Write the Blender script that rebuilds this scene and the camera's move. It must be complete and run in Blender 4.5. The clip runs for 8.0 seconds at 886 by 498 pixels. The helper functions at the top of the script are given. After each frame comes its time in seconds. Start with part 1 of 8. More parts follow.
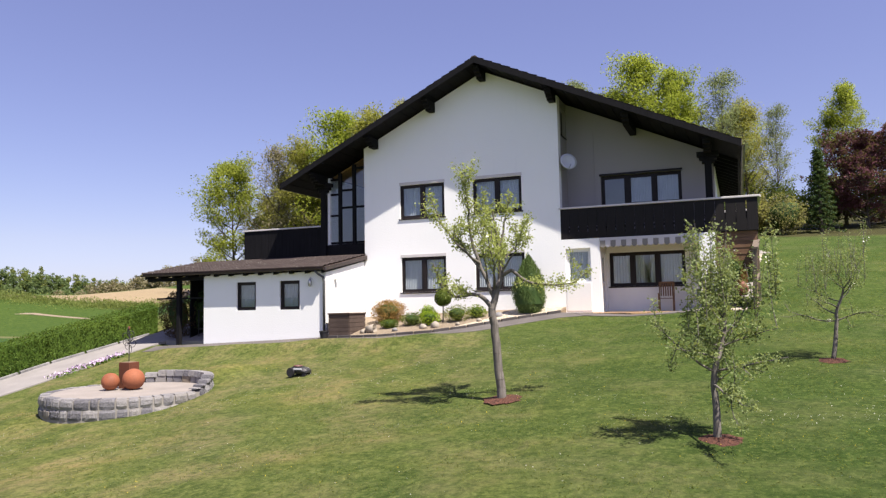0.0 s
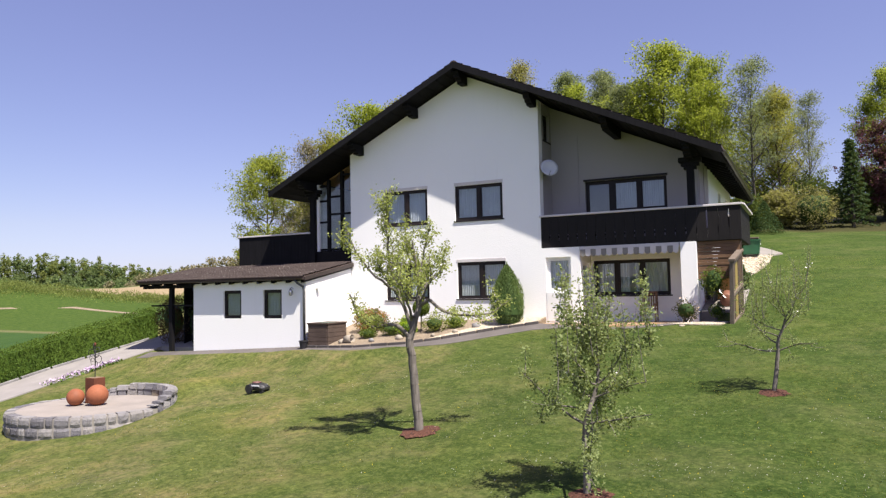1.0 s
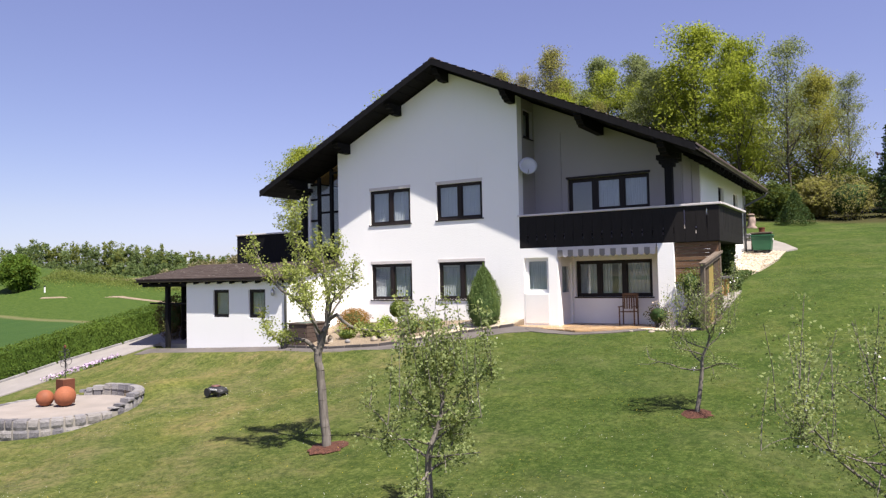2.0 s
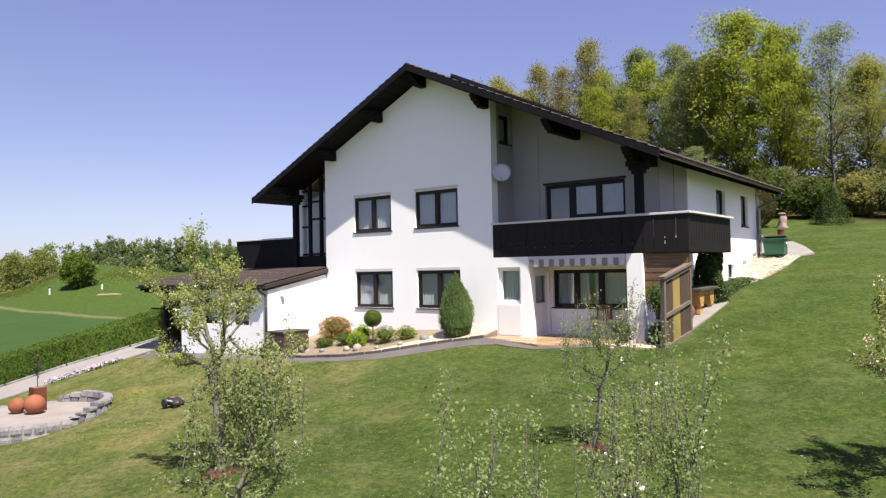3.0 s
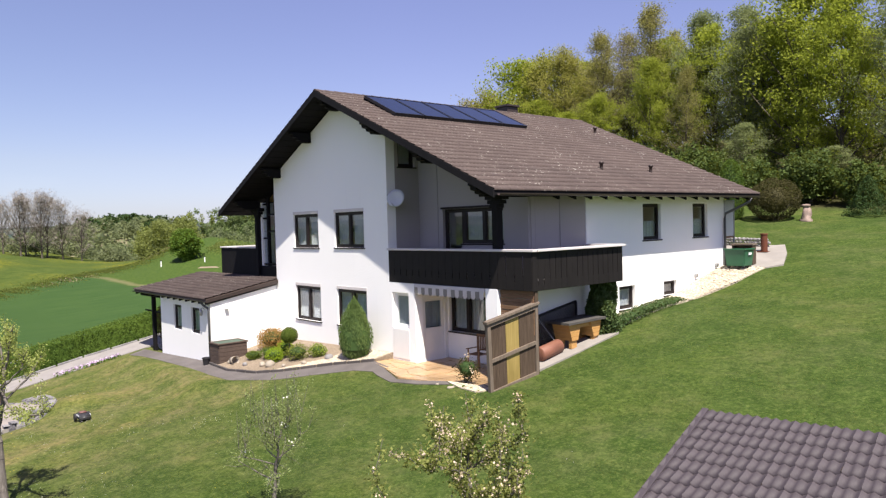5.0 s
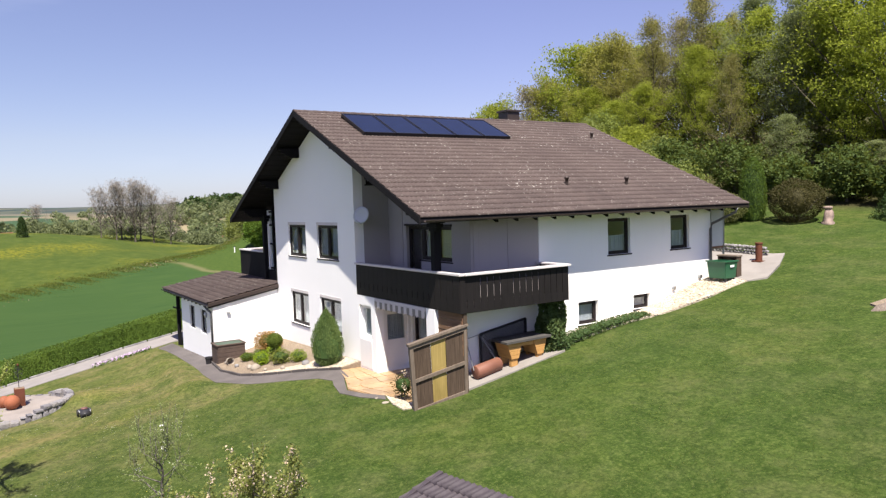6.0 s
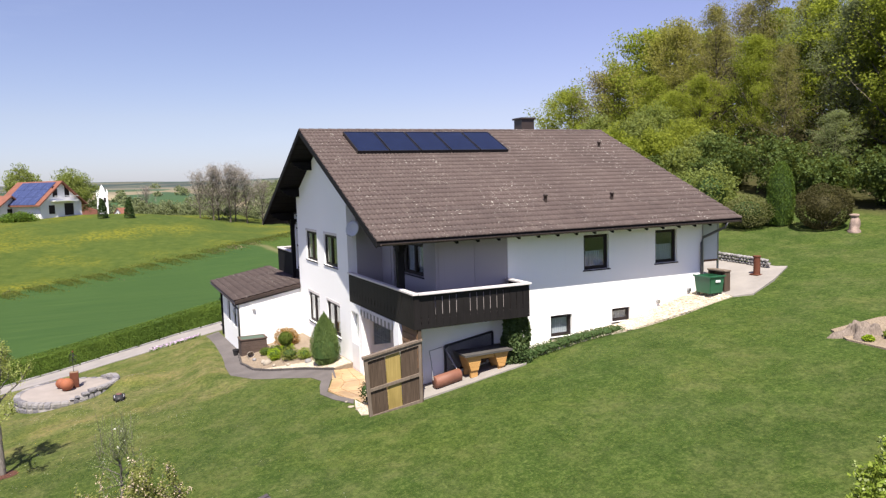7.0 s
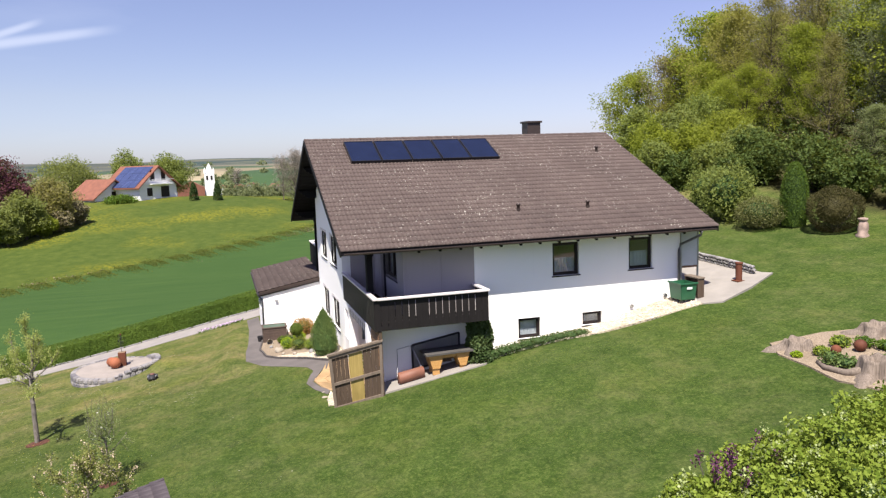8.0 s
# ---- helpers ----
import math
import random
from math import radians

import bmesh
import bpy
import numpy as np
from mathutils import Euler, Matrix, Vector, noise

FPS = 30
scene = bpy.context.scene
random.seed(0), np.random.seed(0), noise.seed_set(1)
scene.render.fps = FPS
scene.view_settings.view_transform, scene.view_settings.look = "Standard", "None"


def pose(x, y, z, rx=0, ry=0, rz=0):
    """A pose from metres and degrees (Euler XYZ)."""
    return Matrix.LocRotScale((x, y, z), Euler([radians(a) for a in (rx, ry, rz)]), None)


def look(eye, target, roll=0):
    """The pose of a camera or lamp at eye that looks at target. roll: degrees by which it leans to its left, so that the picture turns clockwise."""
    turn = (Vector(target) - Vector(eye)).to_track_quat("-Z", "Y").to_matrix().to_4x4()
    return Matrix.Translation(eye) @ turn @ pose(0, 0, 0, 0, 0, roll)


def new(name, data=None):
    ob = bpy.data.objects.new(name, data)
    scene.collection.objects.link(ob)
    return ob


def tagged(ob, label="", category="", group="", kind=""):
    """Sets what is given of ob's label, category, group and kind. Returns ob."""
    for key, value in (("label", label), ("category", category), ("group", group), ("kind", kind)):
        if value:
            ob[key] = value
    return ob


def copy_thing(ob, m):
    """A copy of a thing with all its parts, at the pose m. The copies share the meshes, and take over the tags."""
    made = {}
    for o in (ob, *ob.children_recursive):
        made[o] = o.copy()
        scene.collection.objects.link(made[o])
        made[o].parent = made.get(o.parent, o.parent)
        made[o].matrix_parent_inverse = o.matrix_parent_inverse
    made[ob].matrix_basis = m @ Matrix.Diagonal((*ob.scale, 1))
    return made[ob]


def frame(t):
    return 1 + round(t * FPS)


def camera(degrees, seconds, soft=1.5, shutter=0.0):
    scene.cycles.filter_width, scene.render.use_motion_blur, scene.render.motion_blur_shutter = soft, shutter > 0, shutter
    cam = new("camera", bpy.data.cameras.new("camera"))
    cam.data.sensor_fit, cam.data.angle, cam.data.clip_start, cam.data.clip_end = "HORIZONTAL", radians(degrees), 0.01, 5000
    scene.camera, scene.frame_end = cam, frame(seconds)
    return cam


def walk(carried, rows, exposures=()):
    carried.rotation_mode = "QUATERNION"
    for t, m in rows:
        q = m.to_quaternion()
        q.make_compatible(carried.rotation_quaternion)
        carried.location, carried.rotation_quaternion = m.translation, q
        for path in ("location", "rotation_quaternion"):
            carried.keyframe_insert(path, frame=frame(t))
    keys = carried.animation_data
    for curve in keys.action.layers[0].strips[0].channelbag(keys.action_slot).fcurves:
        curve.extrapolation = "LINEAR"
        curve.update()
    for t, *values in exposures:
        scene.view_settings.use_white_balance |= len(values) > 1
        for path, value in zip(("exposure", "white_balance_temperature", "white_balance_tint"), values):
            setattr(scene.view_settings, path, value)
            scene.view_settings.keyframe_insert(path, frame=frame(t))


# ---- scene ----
cam = camera(63.0, 8.0, soft=1.3)
PATH = [
    (0, (5.615, -24.652, 0.479), (4.863, -22.805, 0.631), -1.1),
    (0.5, (6.719, -24.049, 0.875), (5.902, -22.229, 1.023), -1.1),
    (1, (7.9, -23.383, 1.284), (7.011, -21.595, 1.397), -1.2),
    (1.5, (9.107, -22.629, 1.622), (8.144, -20.878, 1.707), -1.2),
    (3, (12.751, -19.585, 2.294), (11.547, -17.989, 2.349), -1.2),
    (3.5, (14.229, -18.366, 2.942), (12.942, -16.835, 2.969), -1.3),
    (4, (15.817, -17.123, 3.469), (14.455, -15.659, 3.465), -1.4),
    (4.5, (17.402, -15.739, 3.98), (15.967, -14.346, 3.938), -1.5),
    (5, (19.103, -14.205, 4.454), (17.594, -12.895, 4.387), -1.6),
    (6.5, (24.194, -9.595, 6.364), (22.451, -8.628, 6.206), -1.8),
    (7, (25.918, -8.073, 7.04), (24.111, -7.236, 6.852), -1.7),
    (7.5, (27.625, -6.367, 7.661), (25.765, -5.663, 7.444), -1.8),
    (8, (29.303, -4.568, 8.22), (27.405, -3.99, 7.973), -1.9),
]
walk(cam, [(t, look(eye, target, roll)) for t, eye, target, roll in PATH])

# ---------------------------------------------------------------- world, sun, exposure
SUN = Vector((1.92, -0.91, 3.76)).normalized()
world = bpy.data.worlds.new("world")
scene.world = world
world.use_nodes = True
wn, wl = world.node_tree.nodes, world.node_tree.links
sky = wn.new("ShaderNodeTexSky")
sky.sky_type = "NISHITA"
sky.sun_disc = False
sky.sun_elevation = math.asin(SUN.z)
sky.sun_rotation = math.atan2(SUN.x, SUN.y)
sky.altitude = 450
sky.air_density, sky.dust_density, sky.ozone_density = 1.0, 0.6, 2.0
tint = wn.new("ShaderNodeMix")
tint.data_type, tint.blend_type = "RGBA", "MULTIPLY"
tint.inputs[0].default_value = 1.0
tint.inputs[7].default_value = (1.33, 1.0, 1.09, 1)
wl.new(sky.outputs[0], tint.inputs[6])
up = wn.new("ShaderNodeSeparateXYZ")
gen = wn.new("ShaderNodeTexCoord")
wl.new(gen.outputs["Generated"], up.inputs[0])
haze = wn.new("ShaderNodeValToRGB")
stops = haze.color_ramp.elements
stops.new(0.5)
for stop, (at_z, colour) in zip(stops, ((0.0, (0.495, 0.655, 0.88, 1)), (0.09, (0.675, 0.735, 0.80, 1)), (0.42, (0.93, 0.90, 0.99, 1)))):
    stop.position, stop.color = at_z, colour
wl.new(up.outputs[2], haze.inputs[0])
clear_sky = wn.new("ShaderNodeMix")
clear_sky.data_type, clear_sky.blend_type = "RGBA", "MULTIPLY"
clear_sky.inputs[0].default_value = 1.0
wl.new(tint.outputs[2], clear_sky.inputs[6])
wl.new(haze.outputs[0], clear_sky.inputs[7])
# thin cirrus
stretch = wn.new("ShaderNodeMapping")
stretch.inputs["Scale"].default_value = (1.1, 2.2, 11.0)
stretch.inputs["Rotation"].default_value = (0.1, 0.06, 0.4)
turned = wn.new("ShaderNodeVectorRotate")
turned.rotation_type = "Z_AXIS"
turned.inputs["Angle"].default_value = radians(-17)
wl.new(gen.outputs["Generated"], turned.inputs["Vector"])
wl.new(turned.outputs[0], stretch.inputs[0])
wisp = wn.new("ShaderNodeTexNoise")
wisp.inputs["Scale"].default_value, wisp.inputs["Detail"].default_value, wisp.inputs["Roughness"].default_value = 1.5, 5.0, 0.5
wl.new(stretch.outputs[0], wisp.inputs["Vector"])
thin = wn.new("ShaderNodeMapRange")
thin.inputs[1].default_value, thin.inputs[2].default_value, thin.inputs[4].default_value = 0.60, 0.84, 0.30
wl.new(wisp.outputs["Fac"], thin.inputs[0])
# the wisps lie in the western sky
west_sky = wn.new("ShaderNodeVectorMath")
west_sky.operation = "DOT_PRODUCT"
west_sky.inputs[1].default_value = (-0.94, -0.34, 0.0)
wl.new(gen.outputs["Generated"], west_sky.inputs[0])
fade = wn.new("ShaderNodeMapRange")
fade.inputs[1].default_value, fade.inputs[2].default_value = 0.70, 0.90
wl.new(west_sky.outputs["Value"], fade.inputs[0])
veil = wn.new("ShaderNodeMath")
veil.operation = "MULTIPLY"
wl.new(thin.outputs[0], veil.inputs[0])
wl.new(fade.outputs[0], veil.inputs[1])
cirrus = wn.new("ShaderNodeMix")
cirrus.data_type, cirrus.blend_type = "RGBA", "MIX"
cirrus.inputs[7].default_value = (7.0, 7.2, 8.2, 1)
# the hazier western sky is less violet
west_blue = wn.new("ShaderNodeMix")
west_blue.data_type, west_blue.blend_type = "RGBA", "MULTIPLY"
west_blue.inputs[7].default_value = (0.925, 0.970, 0.925, 1)
west_fade = wn.new("ShaderNodeMapRange")
west_fade.inputs[1].default_value, west_fade.inputs[2].default_value = 0.74, 0.97
west_dot = wn.new("ShaderNodeVectorMath")
west_dot.operation = "DOT_PRODUCT"
west_dot.inputs[1].default_value = (-1.0, -0.05, 0.0)
wl.new(gen.outputs["Generated"], west_dot.inputs[0])
wl.new(west_dot.outputs["Value"], west_fade.inputs[0])
wl.new(west_fade.outputs[0], west_blue.inputs[0])
wl.new(clear_sky.outputs[2], west_blue.inputs[6])


def sky_math(kind, a, b):
    n = wn.new("ShaderNodeMath")
    n.operation, n.use_clamp = kind, kind != "ABSOLUTE"
    for k, v in enumerate((a, b)):
        if isinstance(v, (int, float)):
            n.inputs[k].default_value = v
        else:
            wl.new(v, n.inputs[k])
    return n.outputs[0]


def sky_span(value, lo, hi, top=1.0):
    n = wn.new("ShaderNodeMapRange")
    n.interpolation_type = "SMOOTHSTEP"
    n.inputs[1].default_value, n.inputs[2].default_value, n.inputs[4].default_value = lo, hi, top
    wl.new(value, n.inputs[0])
    return n.outputs[0]


def streak(a, b, half):
    """A straight thin cloud along the great circle from a to b, feathered at its edges and thinning towards b."""
    a, b = Vector(a).normalized(), Vector(b).normalized()
    dots = []
    for axis in (a.cross(b).normalized(), (b - a).normalized()):
        n = wn.new("ShaderNodeVectorMath")
        n.operation = "DOT_PRODUCT"
        n.inputs[1].default_value = axis
        wl.new(gen.outputs["Generated"], n.inputs[0])
        dots.append(n.outputs["Value"])
    s0, s1 = a.dot((b - a).normalized()), b.dot((b - a).normalized())
    rag = sky_math("MULTIPLY", sky_span(wisp.outputs["Fac"], 0.3, 0.6, 1.0), 1.0)
    across = sky_span(sky_math("ABSOLUTE", dots[0], 0.0), half, half * 0.1, 0.32)
    return sky_math("MULTIPLY", sky_math("MULTIPLY", across, sky_span(dots[1], s1, s0 + (s1 - s0) * 0.55)), rag)


clouds = sky_math("ADD", sky_math("MULTIPLY", veil.outputs[0], 0.35), sky_math("ADD", streak((-0.962, -0.240, 0.146), (-0.980, -0.092, 0.172), 0.0085), streak((-0.961, -0.240, 0.154), (-0.966, -0.178, 0.177), 0.006)))
wl.new(clouds, cirrus.inputs[0])
wl.new(west_blue.outputs[2], cirrus.inputs[6])
wl.new(cirrus.outputs[2], wn["Background"].inputs[0])
wn["Background"].inputs[1].default_value = 0.079
sun_data = bpy.data.lights.new("sun", "SUN")
sun_data.energy, sun_data.angle, sun_data.color = 5.0, radians(0.5), (1.0, 0.93, 0.83)
sun = new("sun", sun_data)
sun.matrix_world = look(SUN * 60, (0, 0, 0))
scene.view_settings.exposure = 1.03

# ---------------------------------------------------------------- materials


class Mat:
    """A node material with short helpers."""

    def __init__(self, name):
        self.m = bpy.data.materials.new(name)
        self.m.use_nodes = True
        self.n, self.l = self.m.node_tree.nodes, self.m.node_tree.links
        self.b = self.n["Principled BSDF"]

    def node(self, kind, **kw):
        nd = self.n.new("ShaderNode" + kind)
        for k, v in kw.items():
            if k in nd.inputs:
                self.put(v, nd.inputs[k])
        return nd

    def put(self, v, socket):
        if isinstance(v, bpy.types.NodeSocket):
            self.l.new(v, socket)
        else:
            socket.default_value = v

    def coords(self, scale=(1, 1, 1), world_space=False):
        src = self.node("NewGeometry").outputs["Position"] if world_space else self.node("TexCoord").outputs["Object"]
        mp = self.node("Mapping", Vector=src)
        mp.inputs["Scale"].default_value = scale
        return mp.outputs[0]

    def noise(self, co, scale, detail=4.0, rough=0.55, distortion=0.0):
        nd = self.node("TexNoise", Vector=co, Scale=scale, Detail=detail, Roughness=rough, Distortion=distortion)
        return nd.outputs["Fac"]

    def ramp(self, fac, stops):
        nd = self.node("ValToRGB", Fac=fac)
        el = nd.color_ramp.elements
        while len(el) < len(stops):
            el.new(0.5)
        for e, (p, c) in zip(el, stops):
            e.position, e.color = p, (*c, 1) if len(c) == 3 else c
        return nd.outputs[0]

    def span(self, v, a, b, c=0.0, d=1.0):
        nd = self.node("MapRange", Value=v)
        nd.inputs[1].default_value, nd.inputs[2].default_value = a, b
        nd.inputs[3].default_value, nd.inputs[4].default_value = c, d
        return nd.outputs[0]

    def mix(self, fac, a, b, mode="MIX"):
        nd = self.n.new("ShaderNodeMix")
        nd.data_type, nd.blend_type = "RGBA", mode
        self.put(fac, nd.inputs[0])
        for v, s in ((a, nd.inputs[6]), (b, nd.inputs[7])):
            self.put((*v, 1) if isinstance(v, tuple) and len(v) == 3 else v, s)
        return nd.outputs[2]

    def math(self, op, a, b=0.0):
        nd = self.n.new("ShaderNodeMath")
        nd.operation = op
        self.put(a, nd.inputs[0])
        self.put(b, nd.inputs[1])
        return nd.outputs[0]

    def bump(self, height, strength, distance=0.02):
        nd = self.node("Bump", Height=height, Strength=strength, Distance=distance)
        self.l.new(nd.outputs[0], self.b.inputs["Normal"])
        return nd

    def finish(self, colour, rough, metal=0.0, spec=0.5):
        self.put((*colour, 1) if isinstance(colour, tuple) and len(colour) == 3 else colour, self.b.inputs["Base Color"])
        self.put(rough, self.b.inputs["Roughness"])
        self.b.inputs["Metallic"].default_value = metal
        self.b.inputs["Specular IOR Level"].default_value = spec
        return self.m


def plain(name, colour, rough=0.6, metal=0.0, var=0.15, scale=6.0, bump=0.1, stretch=(1, 1, 1), spec=0.4):
    """Two scales of colour variation and a fine relief round one base colour."""
    k = Mat(name)
    co = k.coords(stretch)
    big, fine = k.noise(co, scale * 0.25, 3), k.noise(co, scale * 6, 5, 0.65)
    a = tuple(c * (1 - var) for c in colour)
    b = tuple(min(1.0, c * (1 + var)) for c in colour)
    col = k.mix(k.span(big, 0.3, 0.7), a, b)
    col = k.mix(k.span(fine, 0.35, 0.75, 0, 0.5), col, tuple(c * (1 - 1.6 * var) for c in colour))
    rnd = k.node("ObjectInfo").outputs["Random"]
    col = k.mix(k.span(rnd, 0, 1, 0, 0.25), col, tuple(c * (1 - var) for c in colour))
    k.bump(fine, bump, 0.01)
    return k.finish(col, k.span(big, 0.2, 0.8, max(0.02, rough - 0.1), min(1, rough + 0.1)), metal, spec)


def plaster_material(name, colour, rough_scale=20.0, strength=0.13):
    k = Mat(name)
    co = k.coords()
    v = k.node("TexVoronoi", Vector=co, Scale=rough_scale)
    coarse, fine, wide = k.noise(co, rough_scale, 3), k.noise(co, 90, 4), k.noise(co, 0.35, 3)
    height = k.math("ADD", k.math("MULTIPLY", v.outputs["Distance"], 0.8), k.math("ADD", coarse, k.math("MULTIPLY", fine, 0.25)))
    streak = k.noise(k.coords((3.0, 3.0, 0.25)), 1.2, 4)
    col = k.mix(k.span(wide, 0.35, 0.7, 0, 0.35), colour, tuple(c * 0.93 for c in colour))
    col = k.mix(k.span(streak, 0.6, 0.85, 0, 0.3), col, tuple(c * 0.86 for c in colour))
    k.bump(height, strength, 0.02)
    return k.finish(col, 0.92, spec=0.2)


def wood_material(name, dark, light, rough=0.7, axis=2, grain=9.0, spec=0.3):
    """Planks with a grain that runs along one axis."""
    k = Mat(name)
    s = [grain, grain, grain]
    s[axis] = grain * 0.06
    co = k.coords(tuple(s))
    g, w = k.noise(co, 3.0, 6, 0.65, 0.6), k.noise(k.coords(), 1.7, 3)
    col = k.mix(k.span(g, 0.3, 0.72), dark, light)
    col = k.mix(k.span(w, 0.45, 0.75, 0, 0.4), col, tuple(c * 0.7 for c in dark))
    rnd = k.node("NewGeometry").outputs["Random Per Island"]
    col = k.mix(k.span(rnd, 0, 1, 0, 0.35), col, tuple(c * 0.6 for c in light))
    k.bump(g, 0.25, 0.01)
    return k.finish(col, rough, spec=spec)


def leaf_material(name, dark, light, extra=None, through_light=0.35, rough=0.5, clumps=0.8, glow=(0.52, 0.55, 0.08)):
    """Leaves: a glossy face with light coming through, varied leaf by leaf and tree by tree."""
    k = Mat(name)
    isl = k.node("NewGeometry").outputs["Random Per Island"]
    obj = k.node("ObjectInfo").outputs["Random"]
    clump = k.noise(k.coords(), clumps, 3, 0.6)
    col = k.mix(k.math("ADD", k.math("MULTIPLY", isl, 0.55), k.span(clump, 0.33, 0.67, 0.0, 0.45)), dark, light)
    if extra:
        col = k.mix(k.span(obj, 0.0, 1.0, 0.0, 0.75), col, extra)
    k.finish(col, max(rough, 0.62), spec=0.14)
    tr = k.node("BsdfTranslucent", Color=k.mix(0.35, col, glow))
    mx = k.node("MixShader", Fac=through_light)
    k.l.new(k.b.outputs[0], mx.inputs[1])
    k.l.new(tr.outputs[0], mx.inputs[2])
    k.l.new(mx.outputs[0], k.n["Material Output"].inputs[0])
    return k.m


def glass_material(name, tint=(0.9, 0.94, 0.95), ior=1.5):
    k = Mat(name)
    k.n.remove(k.b)
    tr = k.node("BsdfTransparent", Color=(*tint, 1))
    gl = k.node("BsdfGlossy", Roughness=0.01)
    facing = k.node("LayerWeight").outputs["Facing"]
    mx = k.node("MixShader", Fac=k.math("ADD", 0.085, k.math("MULTIPLY", 0.9, k.math("POWER", facing, 5.0))))
    k.l.new(tr.outputs[0], mx.inputs[1])
    k.l.new(gl.outputs[0], mx.inputs[2])
    k.l.new(mx.outputs[0], k.n["Material Output"].inputs[0])
    return k.m


def ground_material():
    """Lawn, crop, meadow, ploughed land and woodland floor, divided along the field lines."""
    k = Mat("ground")
    pos = k.node("NewGeometry").outputs["Position"]
    xyz = k.node("SeparateXYZ", Vector=pos)
    x, y = xyz.outputs[0], xyz.outputs[1]
    co = k.coords((1, 1, 1), True)
    wob = k.noise(co, 0.12, 3)
    blade = k.noise(k.coords((1, 1, 0.3), True), 16, 7, 0.8)
    tuft, patch, wide = k.noise(co, 3.2, 5, 0.6), k.noise(co, 0.55, 4, 0.6), k.noise(co, 0.16, 3)
    # lawn
    lawn = k.ramp(tuft, [(0.30, (0.060, 0.080, 0.018)), (0.5, (0.088, 0.108, 0.025)), (0.72, (0.122, 0.140, 0.039))])
    mottle = k.noise(co, 1.1, 6, 0.68, 0.3)
    lawn = k.mix(k.span(mottle, 0.46, 0.66, 0, 0.65), lawn, k.mix(blade, (0.120, 0.138, 0.036), (0.190, 0.190, 0.064)))
    lawn = k.mix(k.span(k.noise(co, 0.42, 6, 0.66), 0.50, 0.66, 0, 0.62), lawn, (0.040, 0.064, 0.014))
    dry = k.ramp(blade, [(0.3, (0.150, 0.122, 0.052)), (0.7, (0.25, 0.205, 0.105))])
    thatch = k.math("MULTIPLY", k.span(patch, 0.44, 0.64), k.span(k.noise(co, 2.6, 5, 0.7), 0.38, 0.60, 0.2, 0.95))
    lawn = k.mix(thatch, lawn, dry)
    bare_soil = k.math("MULTIPLY", k.span(k.noise(co, 0.8, 5, 0.7), 0.60, 0.72), k.span(tuft, 0.4, 0.6, 0.1, 0.6))
    lawn = k.mix(bare_soil, lawn, (0.105, 0.084, 0.056))
    lush = k.span(k.math("ADD", k.math("ADD", x, k.math("MULTIPLY", y, 0.2)), k.math("MULTIPLY", k.math("SUBTRACT", wob, 0.5), 6.0)), -7.0, 3.5, 0.0, 0.95)
    lawn = k.mix(lush, lawn, k.mix(1.0, lawn, (0.405, 0.61, 0.40), "MULTIPLY"))
    broad = k.noise(co, 0.34, 5, 0.62, 0.6)
    lawn = k.mix(k.span(broad, 0.50, 0.68, 0.0, 0.75), lawn, k.mix(1.0, lawn, (1.42, 1.22, 1.15), "MULTIPLY"))
    lawn = k.mix(k.span(broad, 0.48, 0.34, 0.0, 0.80), lawn, k.mix(1.0, lawn, (0.76, 0.84, 0.80), "MULTIPLY"))
    # view-dependent brightness put into the lawn colour: darker downhill, lighter beside the house
    lawn = k.mix(k.math("MULTIPLY", lush, k.span(y, -3, -10, 0.0, 0.8)), lawn, k.mix(1.0, lawn, (0.85, 0.86, 0.86), "MULTIPLY"))
    lawn = k.mix(k.math("MULTIPLY", lush, k.span(y, -3, 4, 0.0, 0.8)), lawn, k.mix(1.0, lawn, (1.06, 1.06, 1.04), "MULTIPLY"))
    fine = k.noise(k.coords((1, 1, 0.5), True), 7.0, 6, 0.75)
    lawn = k.mix(k.span(fine, 0.38, 0.54, 0.62, 0.0), lawn, (0.022, 0.038, 0.008))
    lawn = k.mix(k.span(fine, 0.53, 0.68, 0.0, 0.62), lawn, k.mix(lush, (0.175, 0.180, 0.058), (0.110, 0.135, 0.038)))
    lawn = k.mix(k.span(blade, 0.44, 0.70, 0.0, 0.5), lawn, (0.022, 0.037, 0.008))
    lawn = k.mix(k.span(blade, 0.50, 0.30, 0.0, 0.55), lawn, k.mix(lush, (0.215, 0.215, 0.080), (0.150, 0.178, 0.052)))
    # crop with drill rows
    rows = k.noise(k.coords((0.5, 0.03, 1), True), 4, 3)
    crop = k.mix(k.span(rows, 0.25, 0.75), (0.029, 0.062, 0.016), (0.047, 0.084, 0.022))
    crop = k.mix(k.span(blade, 0.4, 0.7, 0, 0.5), crop, (0.026, 0.060, 0.018))
    # flowering meadow
    mead = k.ramp(k.noise(co, 0.9, 5, 0.7), [(0.3, (0.038, 0.062, 0.011)), (0.6, (0.064, 0.088, 0.017)), (0.8, (0.092, 0.110, 0.028))])
    flower = k.math("MULTIPLY", k.span(k.noise(co, 0.045, 3), 0.48, 0.66), k.span(k.noise(co, 2.2, 5, 0.8), 0.45, 0.62))
    mead = k.mix(k.math("MULTIPLY", flower, 0.75), mead, (0.30, 0.25, 0.015))
    parcel = k.node("TexVoronoi", Vector=k.coords((0.55, 1.0, 0.0), True), Scale=0.0085)
